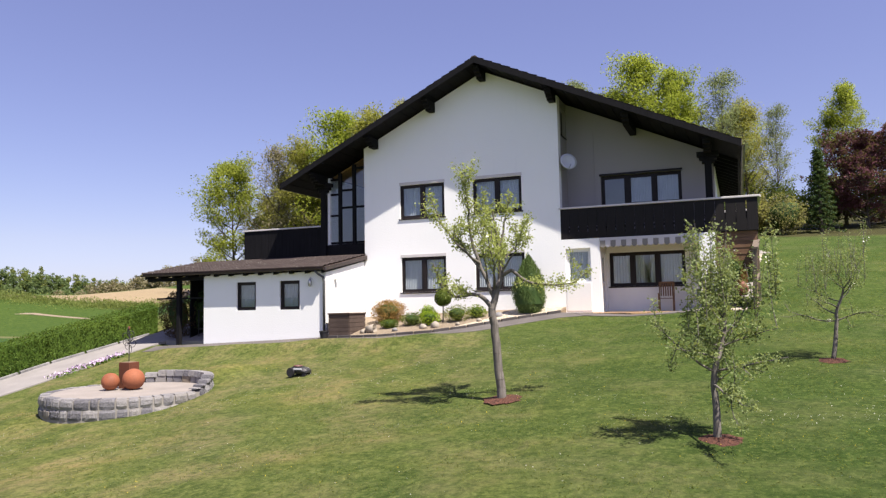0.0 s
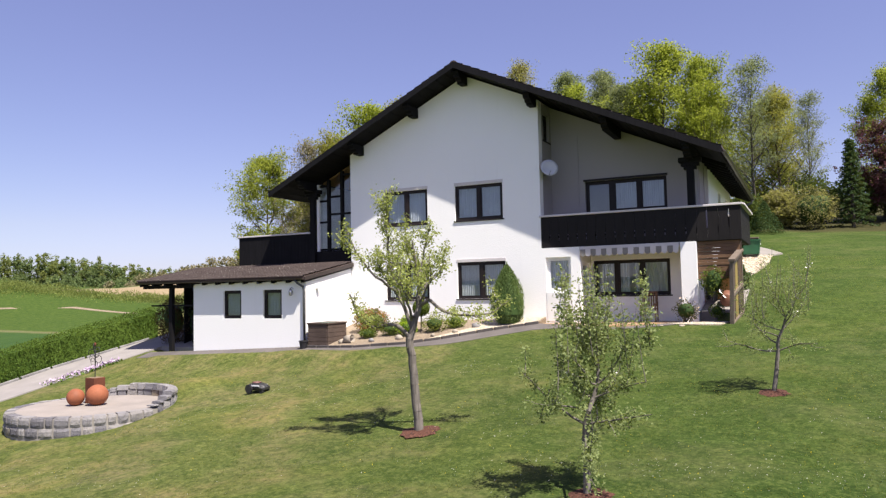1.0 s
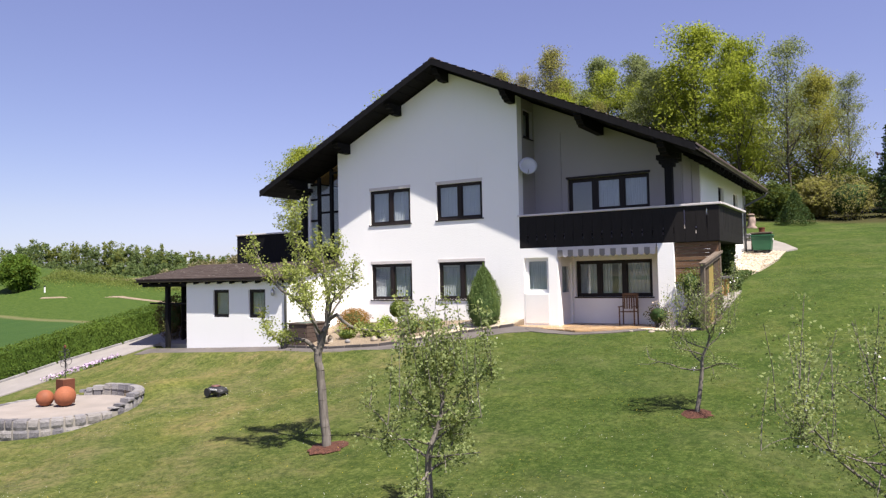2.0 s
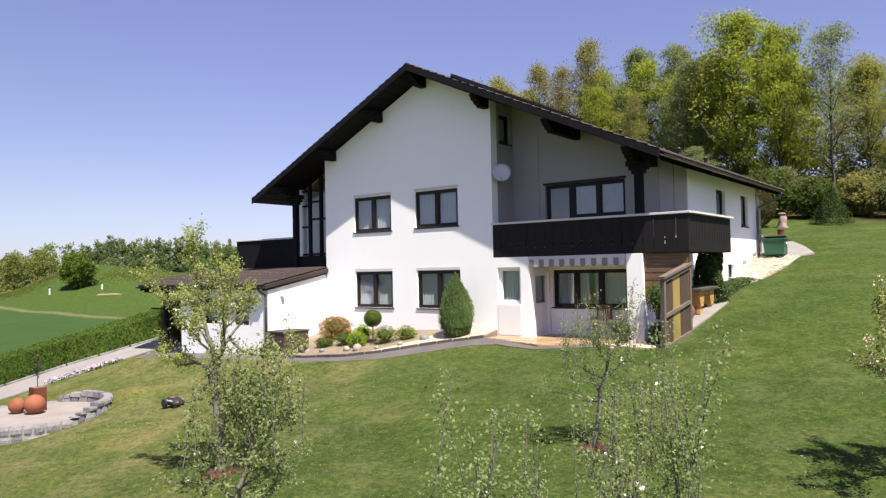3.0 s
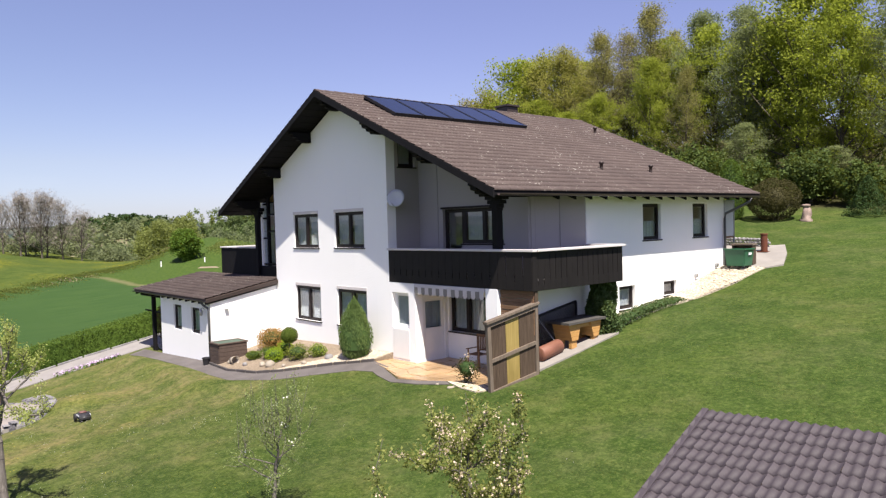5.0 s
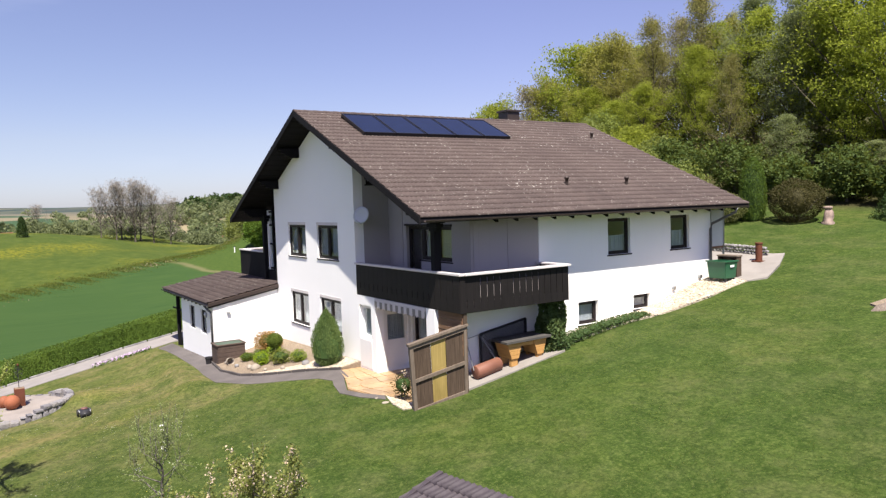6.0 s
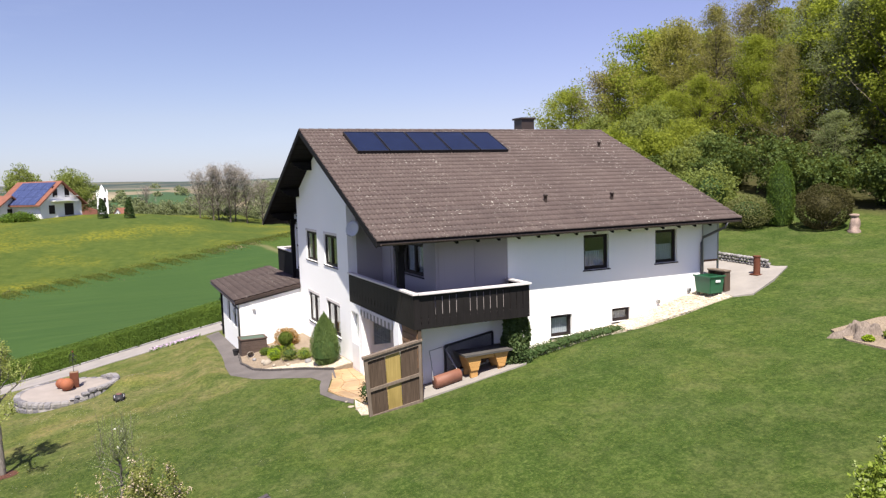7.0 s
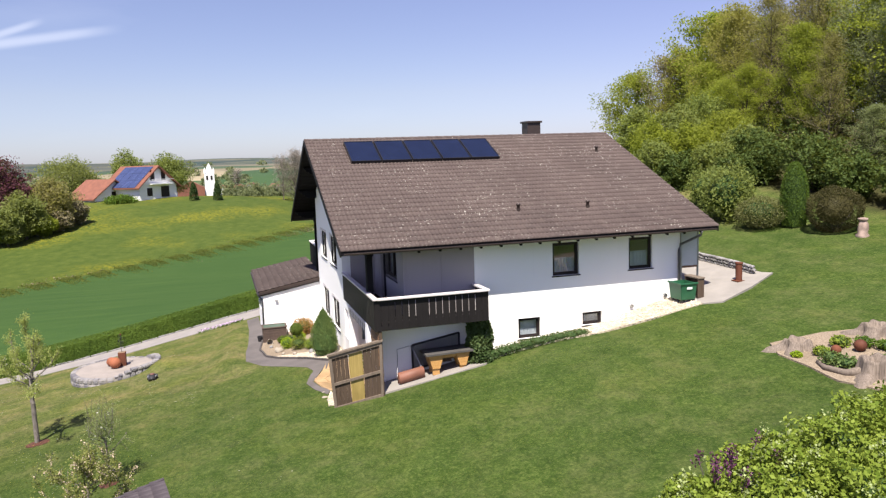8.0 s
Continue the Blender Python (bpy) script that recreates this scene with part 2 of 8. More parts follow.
    far_grass = k.ramp(k.node("SeparateColor", Color=parcel.outputs["Color"]).outputs[0], [(0.0, (0.040, 0.078, 0.030)), (0.30, (0.055, 0.095, 0.040)), (0.5, (0.080, 0.105, 0.052)), (0.66, (0.22, 0.185, 0.115)), (1.0, (0.30, 0.255, 0.165))])
    soil = k.mix(k.noise(co, 1.5, 4), (0.22, 0.165, 0.10), (0.31, 0.245, 0.155))
    woods = k.mix(k.noise(co, 2.0, 5), (0.024, 0.030, 0.010), (0.070, 0.062, 0.026))

    def side(nx, ny, px, py, soft, wobble=1.0):
        d = k.math("ADD", k.math("MULTIPLY", x, nx), k.math("MULTIPLY", y, ny))
        d = k.math("SUBTRACT", d, px * nx + py * ny)
        d = k.math("ADD", d, k.math("MULTIPLY", k.math("SUBTRACT", wob, 0.5), wobble))
        return k.span(d, -soft, soft)

    west = side(-1, 0.0, -19.4, 0, 0.3, 0.4)
    meadow = side(-0.818, -0.575, -55, -10.5, 0.6, 3)
    north = side(-0.233, 0.972, -46.5, 12.6, 0.8, 3)
    col = k.mix(west, lawn, crop)
    col = k.mix(k.math("MULTIPLY", west, meadow), col, mead)
    bank = k.mix(k.span(tuft, 0.3, 0.7), (0.030, 0.060, 0.011), (0.066, 0.098, 0.020))
    col = k.mix(k.math("MULTIPLY", k.math("MULTIPLY", west, north), k.math("SUBTRACT", 1.0, meadow)), col, bank)
    track = k.math("MULTIPLY", side(-0.233, 0.972, -46.5, 12.6, 0.3, 3), k.math("SUBTRACT", 1.0, side(-0.233, 0.972, -46.5, 13.6, 0.3, 3)))
    track = k.math("MULTIPLY", track, side(1, 0, -66, 0, 2, 4))
    col = k.mix(k.math("MULTIPLY", k.math("MULTIPLY", track, west), 0.32), col, soil)
    plough = k.math("MULTIPLY", side(-0.5, 0.866, -61, 29.6, 0.6, 3), k.math("MULTIPLY", side(-1, 0, -26, 0, 1.0, 4), side(1, 0, -64.5, 0, 1.0, 4)))
    plough = k.math("MULTIPLY", plough, k.math("SUBTRACT", 1.0, side(-0.25, 0.968, -57, 50, 1.0, 6)))
    col = k.mix(plough, col, soil)
    floor = k.math("MULTIPLY", side(0.05, 1.0, 0, 27.0, 0.7, 3), side(1, 0, -52, 0, 4))
    col = k.mix(floor, col, woods)
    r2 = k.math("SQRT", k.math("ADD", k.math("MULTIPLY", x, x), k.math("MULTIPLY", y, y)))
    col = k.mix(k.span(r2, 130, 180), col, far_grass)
    # far forest and field tones, with the blue of distance haze put in
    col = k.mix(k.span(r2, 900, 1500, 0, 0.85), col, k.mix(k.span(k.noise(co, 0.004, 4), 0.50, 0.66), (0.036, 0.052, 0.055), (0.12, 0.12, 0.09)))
    height = k.math("ADD", blade, k.math("MULTIPLY", tuft, 1.4))
    k.bump(height, 0.6, 0.05)
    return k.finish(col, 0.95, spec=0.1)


def gravel_material(name, stops, scale=30.0):
    k = Mat(name)
    co = k.coords()
    v = k.node("TexVoronoi", Vector=co, Scale=scale)
    col = k.ramp(v.outputs["Color"], stops)
    col = k.mix(k.span(k.noise(co, 0.8, 4), 0.4, 0.7, 0, 0.45), col, tuple(c * 0.75 for c in stops[0][1]))
    k.bump(v.outputs["Distance"], 0.8, 0.02)
    return k.finish(col, 0.9, spec=0.2)


def tile_material(name="roof_tile", dark=1.0, spots=0.85):
    """Brown concrete roof tiles with lichen spots and weathering."""
    k = Mat(name)
    pos = k.coords((1, 1, 1), True)

    def c(r, g, b):
        return (r * dark, g * dark, b * dark)

    isl, obj = k.node("NewGeometry").outputs["Random Per Island"], k.node("ObjectInfo").outputs["Random"]
    base = k.mix(k.span(k.noise(pos, 0.5, 5), 0.3, 0.7), c(0.056, 0.041, 0.038), c(0.096, 0.072, 0.065))
    base = k.mix(k.span(isl, 0, 1, 0, 0.45), base, c(0.055, 0.039, 0.036))
    base = k.mix(k.span(obj, 0, 1, 0, 0.30), base, c(0.115, 0.084, 0.074))
    base = k.mix(k.span(k.noise(pos, 40, 5), 0.4, 0.7, 0, 0.5), base, c(0.048, 0.036, 0.034))
    lich = k.math("MULTIPLY", k.span(k.noise(pos, 9.5, 3, 0.7), 0.622, 0.66), k.span(k.noise(pos, 0.55, 5, 0.65), 0.44, 0.60))
    bloom = k.span(k.noise(pos, 3.2, 5, 0.7), 0.52, 0.70, 0, 0.35)
    base = k.mix(bloom, base, c(0.150, 0.125, 0.108))
    base = k.mix(k.math("MULTIPLY", lich, spots), base, (0.46, 0.44, 0.39))
    k.bump(k.noise(pos, 55, 4), 0.3, 0.01)
    return k.finish(base, 0.82, spec=0.3)


M_ground = ground_material()
M_plaster = plaster_material("white_plaster", (0.90, 0.895, 0.885))
M_grey = plaster_material("taupe_plaster", (0.37, 0.342, 0.338), 40.0, 0.15)
M_smooth = plain("white_paint", (0.80, 0.80, 0.79), 0.5, var=0.04, bump=0.03)
M_black = wood_material("black_stained_wood", (0.006, 0.006, 0.007), (0.016, 0.015, 0.017), 0.75, spec=0.12)
M_blackh = wood_material("black_stained_beam", (0.005, 0.005, 0.006), (0.013, 0.012, 0.013), 0.75, axis=1, spec=0.12)
M_balcony = wood_material("dark_brown_boards", (0.008, 0.007, 0.007), (0.020, 0.017, 0.017), 0.65, spec=0.2)
M_frame = plain("dark_window_frame", (0.018, 0.013, 0.013), 0.5, var=0.15, bump=0.03, spec=0.25)
M_rail = plain("pale_handrail", (0.62, 0.58, 0.57), 0.5, var=0.08)
M_glass = glass_material("window_glass")
M_dark = plain("unlit_room", (0.05, 0.048, 0.045), 0.9)
M_curtain = plain("net_curtain", (0.46, 0.47, 0.50), 0.9, var=0.06, scale=12)
M_tile = tile_material()
M_tile2 = tile_material("annex_tile", 0.72, 0.6)
M_gutter = plain("brown_gutter", (0.060, 0.045, 0.040), 0.4, 0.3)
M_pipe = plain("grey_downpipe", (0.10, 0.10, 0.105), 0.4, 0.4)
M_paving = plain("grey_paving", (0.118, 0.104, 0.099), 0.85, var=0.2, bump=0.3)
M_kerb = plain("dark_concrete_kerb", (0.075, 0.066, 0.064), 0.9, var=0.3, bump=0.3)
M_concrete = plain("pale_concrete", (0.27, 0.248, 0.225), 0.85, var=0.14, bump=0.25)
M_drive = plain("pale_asphalt", (0.255, 0.235, 0.225), 0.9, var=0.15, bump=0.3)
M_pinkstone = plain("weathered_pink_stone", (0.29, 0.215, 0.18), 0.85, var=0.4, bump=0.5, scale=14)
M_chest = wood_material("dark_weathered_planks", (0.050, 0.034, 0.028), (0.125, 0.090, 0.074), 0.85, axis=0)
M_terrace = plain("ochre_stone", (0.43, 0.285, 0.155), 0.35, var=0.4, bump=0.15, scale=4)
M_soil = plain("brown_soil", (0.22, 0.15, 0.095), 0.95, var=0.3, bump=0.6)
M_mulch = gravel_material("red_bark_mulch", [(0.2, (0.055, 0.024, 0.018)), (0.8, (0.135, 0.060, 0.040))], 40)
M_gravel = gravel_material("cream_gravel", [(0.2, (0.32, 0.265, 0.195)), (0.8, (0.60, 0.53, 0.42))], 22)
M_pebble = gravel_material("cream_pebble", [(0.2, (0.40, 0.33, 0.25)), (0.8, (0.62, 0.56, 0.46))], 6)
M_bedsand = gravel_material("sandy_bed", [(0.2, (0.20, 0.155, 0.11)), (0.8, (0.31, 0.25, 0.185))], 34)
def ring_stone():
    k = Mat("rough_granite_block")
    co = k.coords((1, 1, 1), True)
    rnd = k.node("ObjectInfo").outputs["Random"]
    col = k.ramp(rnd, [(0.0, (0.12, 0.115, 0.13)), (0.3, (0.20, 0.192, 0.205)), (0.7, (0.31, 0.295, 0.295)), (0.93, (0.27, 0.25, 0.235)), (1.0, (0.22, 0.165, 0.10))])
    rough = k.noise(co, 11, 6, 0.7)
    col = k.mix(k.span(rough, 0.35, 0.7, 0, 0.5), col, (0.17, 0.163, 0.168))
    k.bump(k.math("ADD", rough, k.noise(co, 45, 4)), 0.8, 0.04)
    return k.finish(col, 0.9, spec=0.2)


M_ringstone = ring_stone()
M_stone = plain("grey_granite", (0.25, 0.24, 0.24), 0.85, var=0.45, bump=0.5, scale=9)
M_rock = plain("pale_rock", (0.31, 0.27, 0.22), 0.85, var=0.2, bump=0.4, scale=8)
M_terracotta = plain("terracotta", (0.30, 0.098, 0.045), 0.75, var=0.35, bump=0.15)
M_rust = plain("rusted_steel", (0.16, 0.055, 0.030), 0.8, 0.3, var=0.35, bump=0.3)
M_oldwood = wood_material("weathered_boards", (0.045, 0.030, 0.020), (0.115, 0.080, 0.055), 0.8)
M_greywood = wood_material("grey_weathered_wood", (0.105, 0.080, 0.060), (0.225, 0.180, 0.140), 0.85)
M_stripe = plain("grey_awning_stripe", (0.24, 0.225, 0.21), 0.9, var=0.1)
M_yellow = wood_material("yellow_plastic_panel", (0.22, 0.165, 0.050), (0.39, 0.290, 0.105), 0.4, grain=4.0)
M_pine = wood_material("varnished_pine", (0.42, 0.22, 0.070), (0.62, 0.36, 0.130), 0.5, axis=0)
M_plank = wood_material("brown_planks", (0.12, 0.065, 0.035), (0.24, 0.140, 0.080), 0.7, axis=0)
M_lattice = plain("dark_lattice", (0.020, 0.019, 0.022), 0.6)
M_green = plain("green_plastic", (0.020, 0.100, 0.046), 0.45, var=0.2, bump=0.08)
M_felt = plain("dark_roof_felt", (0.075, 0.070, 0.065), 0.9, var=0.25)
M_annex = plain("brown_bitumen_roof", (0.105, 0.072, 0.062), 0.9, var=0.3, bump=0.4, scale=4)
M_collector = plain("blue_black_absorber", (0.006, 0.010, 0.028), 0.12, var=0.2, bump=0.0, spec=0.8)
M_alu = plain("dark_aluminium", (0.035, 0.035, 0.040), 0.35, 0.6)
M_steel = plain("galvanised_steel", (0.38, 0.39, 0.40), 0.4, 0.8)
M_dish = plain("pale_grey_dish", (0.55, 0.56, 0.58), 0.45, var=0.05)
M_bark = wood_material("bark", (0.062, 0.053, 0.046), (0.25, 0.222, 0.198), 0.95, axis=2, grain=14)
M_barkf = wood_material("forest_bark", (0.050, 0.042, 0.032), (0.15, 0.13, 0.10), 0.95, axis=2, grain=5)
M_palebark = wood_material("pale_bark", (0.20, 0.17, 0.14), (0.42, 0.38, 0.33), 0.95, axis=2, grain=5)
M_stump = wood_material("grey_dead_wood", (0.095, 0.075, 0.060), (0.27, 0.22, 0.18), 0.9)
M_petal = plain("white_petals", (0.78, 0.76, 0.70), 0.6, var=0.05)
M_pink = plain("cream_pink_petals", (0.54, 0.43, 0.31), 0.6, var=0.15)
M_cream = plain("cream_green_flowers", (0.27, 0.32, 0.125), 0.6, var=0.2)
M_lilac = plain("lilac_flowers", (0.085, 0.022, 0.060), 0.6, var=0.2)
M_dandelion = plain("yellow_flowers", (0.70, 0.52, 0.02), 0.6)
L_apple = leaf_material("apple_leaves", (0.180, 0.225, 0.052), (0.47, 0.51, 0.185), None, 0.5, clumps=2.5)
L_cherry = leaf_material("cherry_leaves", (0.125, 0.140, 0.036), (0.290, 0.310, 0.098), None, 0.4)
L_pear = leaf_material("grey_green_leaves", (0.140, 0.180, 0.070), (0.30, 0.35, 0.150), None, 0.45)
L_spring = leaf_material("spring_leaves", (0.175, 0.225, 0.026), (0.335, 0.395, 0.054), (0.255, 0.290, 0.052), 0.66, clumps=0.4)
L_gold = leaf_material("golden_budding_leaves", (0.205, 0.205, 0.042), (0.335, 0.328, 0.078), (0.285, 0.260, 0.085), 0.58, clumps=0.4)
L_silver = leaf_material("grey_green_wood_leaves", (0.145, 0.180, 0.076), (0.245, 0.280, 0.130), (0.21, 0.235, 0.110), 0.58, clumps=0.4, glow=(0.42, 0.48, 0.18))
L_wood = leaf_material("far_wood_leaves", (0.105, 0.150, 0.034), (0.260, 0.310, 0.085), (0.18, 0.20, 0.068), 0.45, clumps=0.35)
L_brown = leaf_material("brown_budding_twigs", (0.155, 0.130, 0.080), (0.300, 0.262, 0.165), None, 0.35)
# leaf green of the far belt, greyed for haze in its colour
L_haze = leaf_material("hazed_grey_green_leaves", (0.075, 0.118, 0.045), (0.185, 0.240, 0.090), (0.145, 0.170, 0.075), 0.45, clumps=0.2, glow=(0.34, 0.42, 0.12))
# green darkened by the shade of the understory, put into the colour
L_shade = leaf_material("shaded_green_leaves", (0.032, 0.058, 0.013), (0.105, 0.145, 0.037), None, 0.25, clumps=0.8)
# paler still: aerial haze over the distant woods is part of this colour
L_far = leaf_material("hazed_distant_leaves", (0.115, 0.150, 0.068), (0.240, 0.278, 0.130), (0.20, 0.20, 0.12), 0.45, clumps=0.1, glow=(0.36, 0.42, 0.16))
L_olive = leaf_material("budding_leaves", (0.185, 0.172, 0.066), (0.285, 0.265, 0.108), (0.24, 0.215, 0.10), 0.58, clumps=0.4)
# needle green; also colours bush cores as dark as their inner shade
L_dark = leaf_material("dark_needles_and_cores", (0.020, 0.046, 0.014), (0.055, 0.095, 0.028), None, 0.15)
L_drive = leaf_material("drive_hedge_leaves", (0.034, 0.070, 0.010), (0.105, 0.165, 0.026), None, 0.25)
L_hedge = leaf_material("hedge_leaves", (0.045, 0.095, 0.012), (0.125, 0.205, 0.030), None, 0.3)
L_bush = leaf_material("bright_bush_leaves", (0.105, 0.165, 0.018), (0.270, 0.330, 0.055), None, 0.3)
L_lime = leaf_material("lime_bush_leaves", (0.16, 0.26, 0.012), (0.32, 0.42, 0.030), None, 0.3)
L_box = leaf_material("box_leaves", (0.050, 0.085, 0.012), (0.130, 0.170, 0.030), None, 0.2)
L_olivebox = leaf_material("olive_box_leaves", (0.085, 0.110, 0.016), (0.200, 0.225, 0.042), None, 0.2)
L_sage = leaf_material("sage_olive_leaves", (0.085, 0.095, 0.034), (0.180, 0.185, 0.075), None, 0.3, clumps=0.3)
L_brush = leaf_material("brushwood_twigs", (0.062, 0.055, 0.026), (0.150, 0.130, 0.066), None, 0.3)
L_conifer = leaf_material("blue_green_conifer", (0.052, 0.098, 0.026), (0.170, 0.230, 0.075), None, 0.2)
L_grass = leaf_material("grass_blades", (0.082, 0.112, 0.022), (0.180, 0.200, 0.058), None, 0.6)
L_yew = leaf_material("olive_yew_needles", (0.034, 0.032, 0.011), (0.075, 0.067, 0.025), None, 0.10, clumps=0.2)
L_red = leaf_material("red_shrub_leaves", (0.21, 0.090, 0.030), (0.43, 0.27, 0.090), None, 0.25)
L_copper = leaf_material("copper_leaves", (0.058, 0.017, 0.030), (0.140, 0.048, 0.068), None, 0.2)
L_carport = leaf_material("reddish_shrub_leaves", (0.045, 0.022, 0.018), (0.120, 0.070, 0.040), None, 0.2, clumps=2.0)
L_ivy = leaf_material("ivy_leaves", (0.020, 0.050, 0.014), (0.110, 0.150, 0.055), None, 0.15)

# ---------------------------------------------------------------- mesh helpers


def thing(name, at, label, category, group="", kind=""):
    ob = new(name)
    ob.location = at
    ob.empty_display_size = 0.2
    return tagged(ob, label, category, group, kind)


def root_place(ob):
    p = Vector((0, 0, 0))
    while ob is not None:
        p += ob.location
        ob = ob.parent
    return p


def part(name, bm, material, parent=None, label="", smooth=False):
    """One mesh object from a bmesh or a mesh in world coordinates, under a thing or a part."""
    if isinstance(bm, bpy.types.Mesh):
        me = bm
        if parent is not None:
            me.transform(Matrix.Translation(-root_place(parent)))
    else:
        if parent is not None:
            bmesh.ops.translate(bm, vec=-root_place(parent), verts=bm.verts)
        me = bpy.data.meshes.new(name)
        bm.to_mesh(me)
        bm.free()
    me.materials.clear()
    for mt in material if isinstance(material, (list, tuple)) else [material]:
        me.materials.append(mt)
    if smooth:
        me.polygons.foreach_set("use_smooth", [True] * len(me.polygons))
    ob = new(name, me)
    if parent is not None:
        ob.parent = parent
    if label:
        tagged(ob, label)
    return ob


def box(x0, x1, y0, y1, z0, z1, bm=None, bevel=0.0):
    own = bmesh.new()
    bmesh.ops.create_cube(own, size=1.0)
    bmesh.ops.scale(own, vec=(x1 - x0, y1 - y0, z1 - z0), verts=own.verts)
    bmesh.ops.translate(own, vec=((x0 + x1) / 2, (y0 + y1) / 2, (z0 + z1) / 2), verts=own.verts)
    if bevel:
        bmesh.ops.bevel(own, geom=own.edges[:], offset=bevel, segments=2, affect="EDGES", profile=0.5)
    return join(bm, own)


def join(bm, own, m=None):
    if m is not None:
        own.transform(m)
    if bm is None:
        return own
    me = bpy.data.meshes.new("tmp")
    own.to_mesh(me)
    own.free()
    bm.from_mesh(me)
    bpy.data.meshes.remove(me)
    return bm


def prism(poly, axis, a, b, bm=None):
    """A polygon of (u, v), pushed from a to b along axis 'x', 'y' or 'z'."""
    own = bmesh.new()

    def place(u, v, w):
        return {"x": (w, u, v), "y": (u, w, v), "z": (u, v, w)}[axis]

    lo, hi = [own.verts.new(place(u, v, a)) for u, v in poly], [own.verts.new(place(u, v, b)) for u, v in poly]
    own.faces.new(lo)
    own.faces.new(hi[::-1])
    n = len(poly)
    for i in range(n):
        own.faces.new((lo[(i + 1) % n], lo[i], hi[i], hi[(i + 1) % n]))
    bmesh.ops.recalc_face_normals(own, faces=own.faces)
    return join(bm, own)


def tube(points, radii, sides=8, bm=None, cap=True):
    own = bmesh.new()
    rings = []
    pts = [Vector(p) for p in points]
    if not isinstance(radii, (list, tuple)):
        radii = [radii] * len(pts)
    for i, p in enumerate(pts):
        d = (pts[min(i + 1, len(pts) - 1)] - pts[max(i - 1, 0)]).normalized()
        u = d.orthogonal().normalized()
        if abs(d.z) < 0.95:
            u = d.cross(Vector((0, 0, 1))).normalized()
        w = d.cross(u)
        rings.append([own.verts.new(p + radii[i] * (math.cos(a) * u + math.sin(a) * w)) for a in (2 * math.pi * j / sides for j in range(sides))])
    for r, s in zip(rings, rings[1:]):
        for j in range(sides):
            own.faces.new((r[j], r[(j + 1) % sides], s[(j + 1) % sides], s[j]))
    if cap:
        own.faces.new(rings[0][::-1])
        own.faces.new(rings[-1])
    bmesh.ops.recalc_face_normals(own, faces=own.faces)
    return join(bm, own)


def lathe(profile, centre, sides=20, bm=None):
    own = bmesh.new()
    rings = [[own.verts.new((centre[0] + r * math.cos(2 * math.pi * j / sides), centre[1] + r * math.sin(2 * math.pi * j / sides), centre[2] + z)) for j in range(sides)] for r, z in profile]
    for r, s in zip(rings, rings[1:]):
        for j in range(sides):
            own.faces.new((r[j], r[(j + 1) % sides], s[(j + 1) % sides], s[j]))
    own.faces.new(rings[0][::-1])
    own.faces.new(rings[-1])
    bmesh.ops.recalc_face_normals(own, faces=own.faces)
    return join(bm, own)


def rock(centre, size, seed, bm=None, sub=2, rough=0.25):
    own = bmesh.new()
    bmesh.ops.create_icosphere(own, subdivisions=sub, radius=1.0)
    off = Vector((seed * 3.7, seed * 1.3, seed * 7.1))
    for v in own.verts:
        v.co *= 1 + rough * noise.noise(v.co * 1.3 + off) + rough * 0.4 * noise.noise(v.co * 3.1 + off)
    own.transform(Matrix.Translation(centre) @ Matrix.Rotation(seed, 4, "Z") @ Matrix.Diagonal((*size, 1)))
    return join(bm, own)


def mesh_from(name, verts, faces):
    """A mesh from arrays: verts (N, 3), faces (M, 3 or 4)."""
    me = bpy.data.meshes.new(name)
    verts, faces = np.asarray(verts, dtype=np.float32), np.asarray(faces, dtype=np.int32)
    k = faces.shape[1]
    me.vertices.add(len(verts))
    me.vertices.foreach_set("co", verts.ravel())
    me.loops.add(faces.size)
    me.loops.foreach_set("vertex_index", faces.ravel())
    me.polygons.add(len(faces))
    me.polygons.foreach_set("loop_start", np.arange(len(faces), dtype=np.int32) * k)
    me.update(calc_edges=True)
    me.validate()
    return me


def leaves(name, centres, size, rng, up=0.3, aspect=1.7, flat=0.0):
    """Many small leaf blades, each folded a little along its middle; with flat, their faces turn to the sky."""
    centres = np.asarray(centres, dtype=np.float64)
    n = len(centres)
    d = rng.normal(size=(n, 3))
    d[:, 2] += up
    d /= np.linalg.norm(d, axis=1)[:, None]
    if flat:
        face = rng.normal(size=(n, 3)) + (0, 0, flat)
        d = np.cross(face, d)
        d /= np.linalg.norm(d, axis=1)[:, None] + 1e-9
        s = np.cross(d, face)
    else:
        s = np.cross(d, rng.normal(size=(n, 3)))
    s /= np.linalg.norm(s, axis=1)[:, None] + 1e-9
    nm = np.cross(d, s)
    L = (size * rng.uniform(0.65, 1.35, n))[:, None]
    W = L / aspect
    a, b = centres - d * L * 0.5, centres + d * L * 0.5
    l, r = centres + s * W * 0.5 + nm * W * 0.12, centres - s * W * 0.5 + nm * W * 0.12
    verts = np.stack([a, l, b, r], 1).reshape(-1, 3)
    faces = np.arange(4 * n).reshape(n, 4)
    return mesh_from(name, verts, faces)


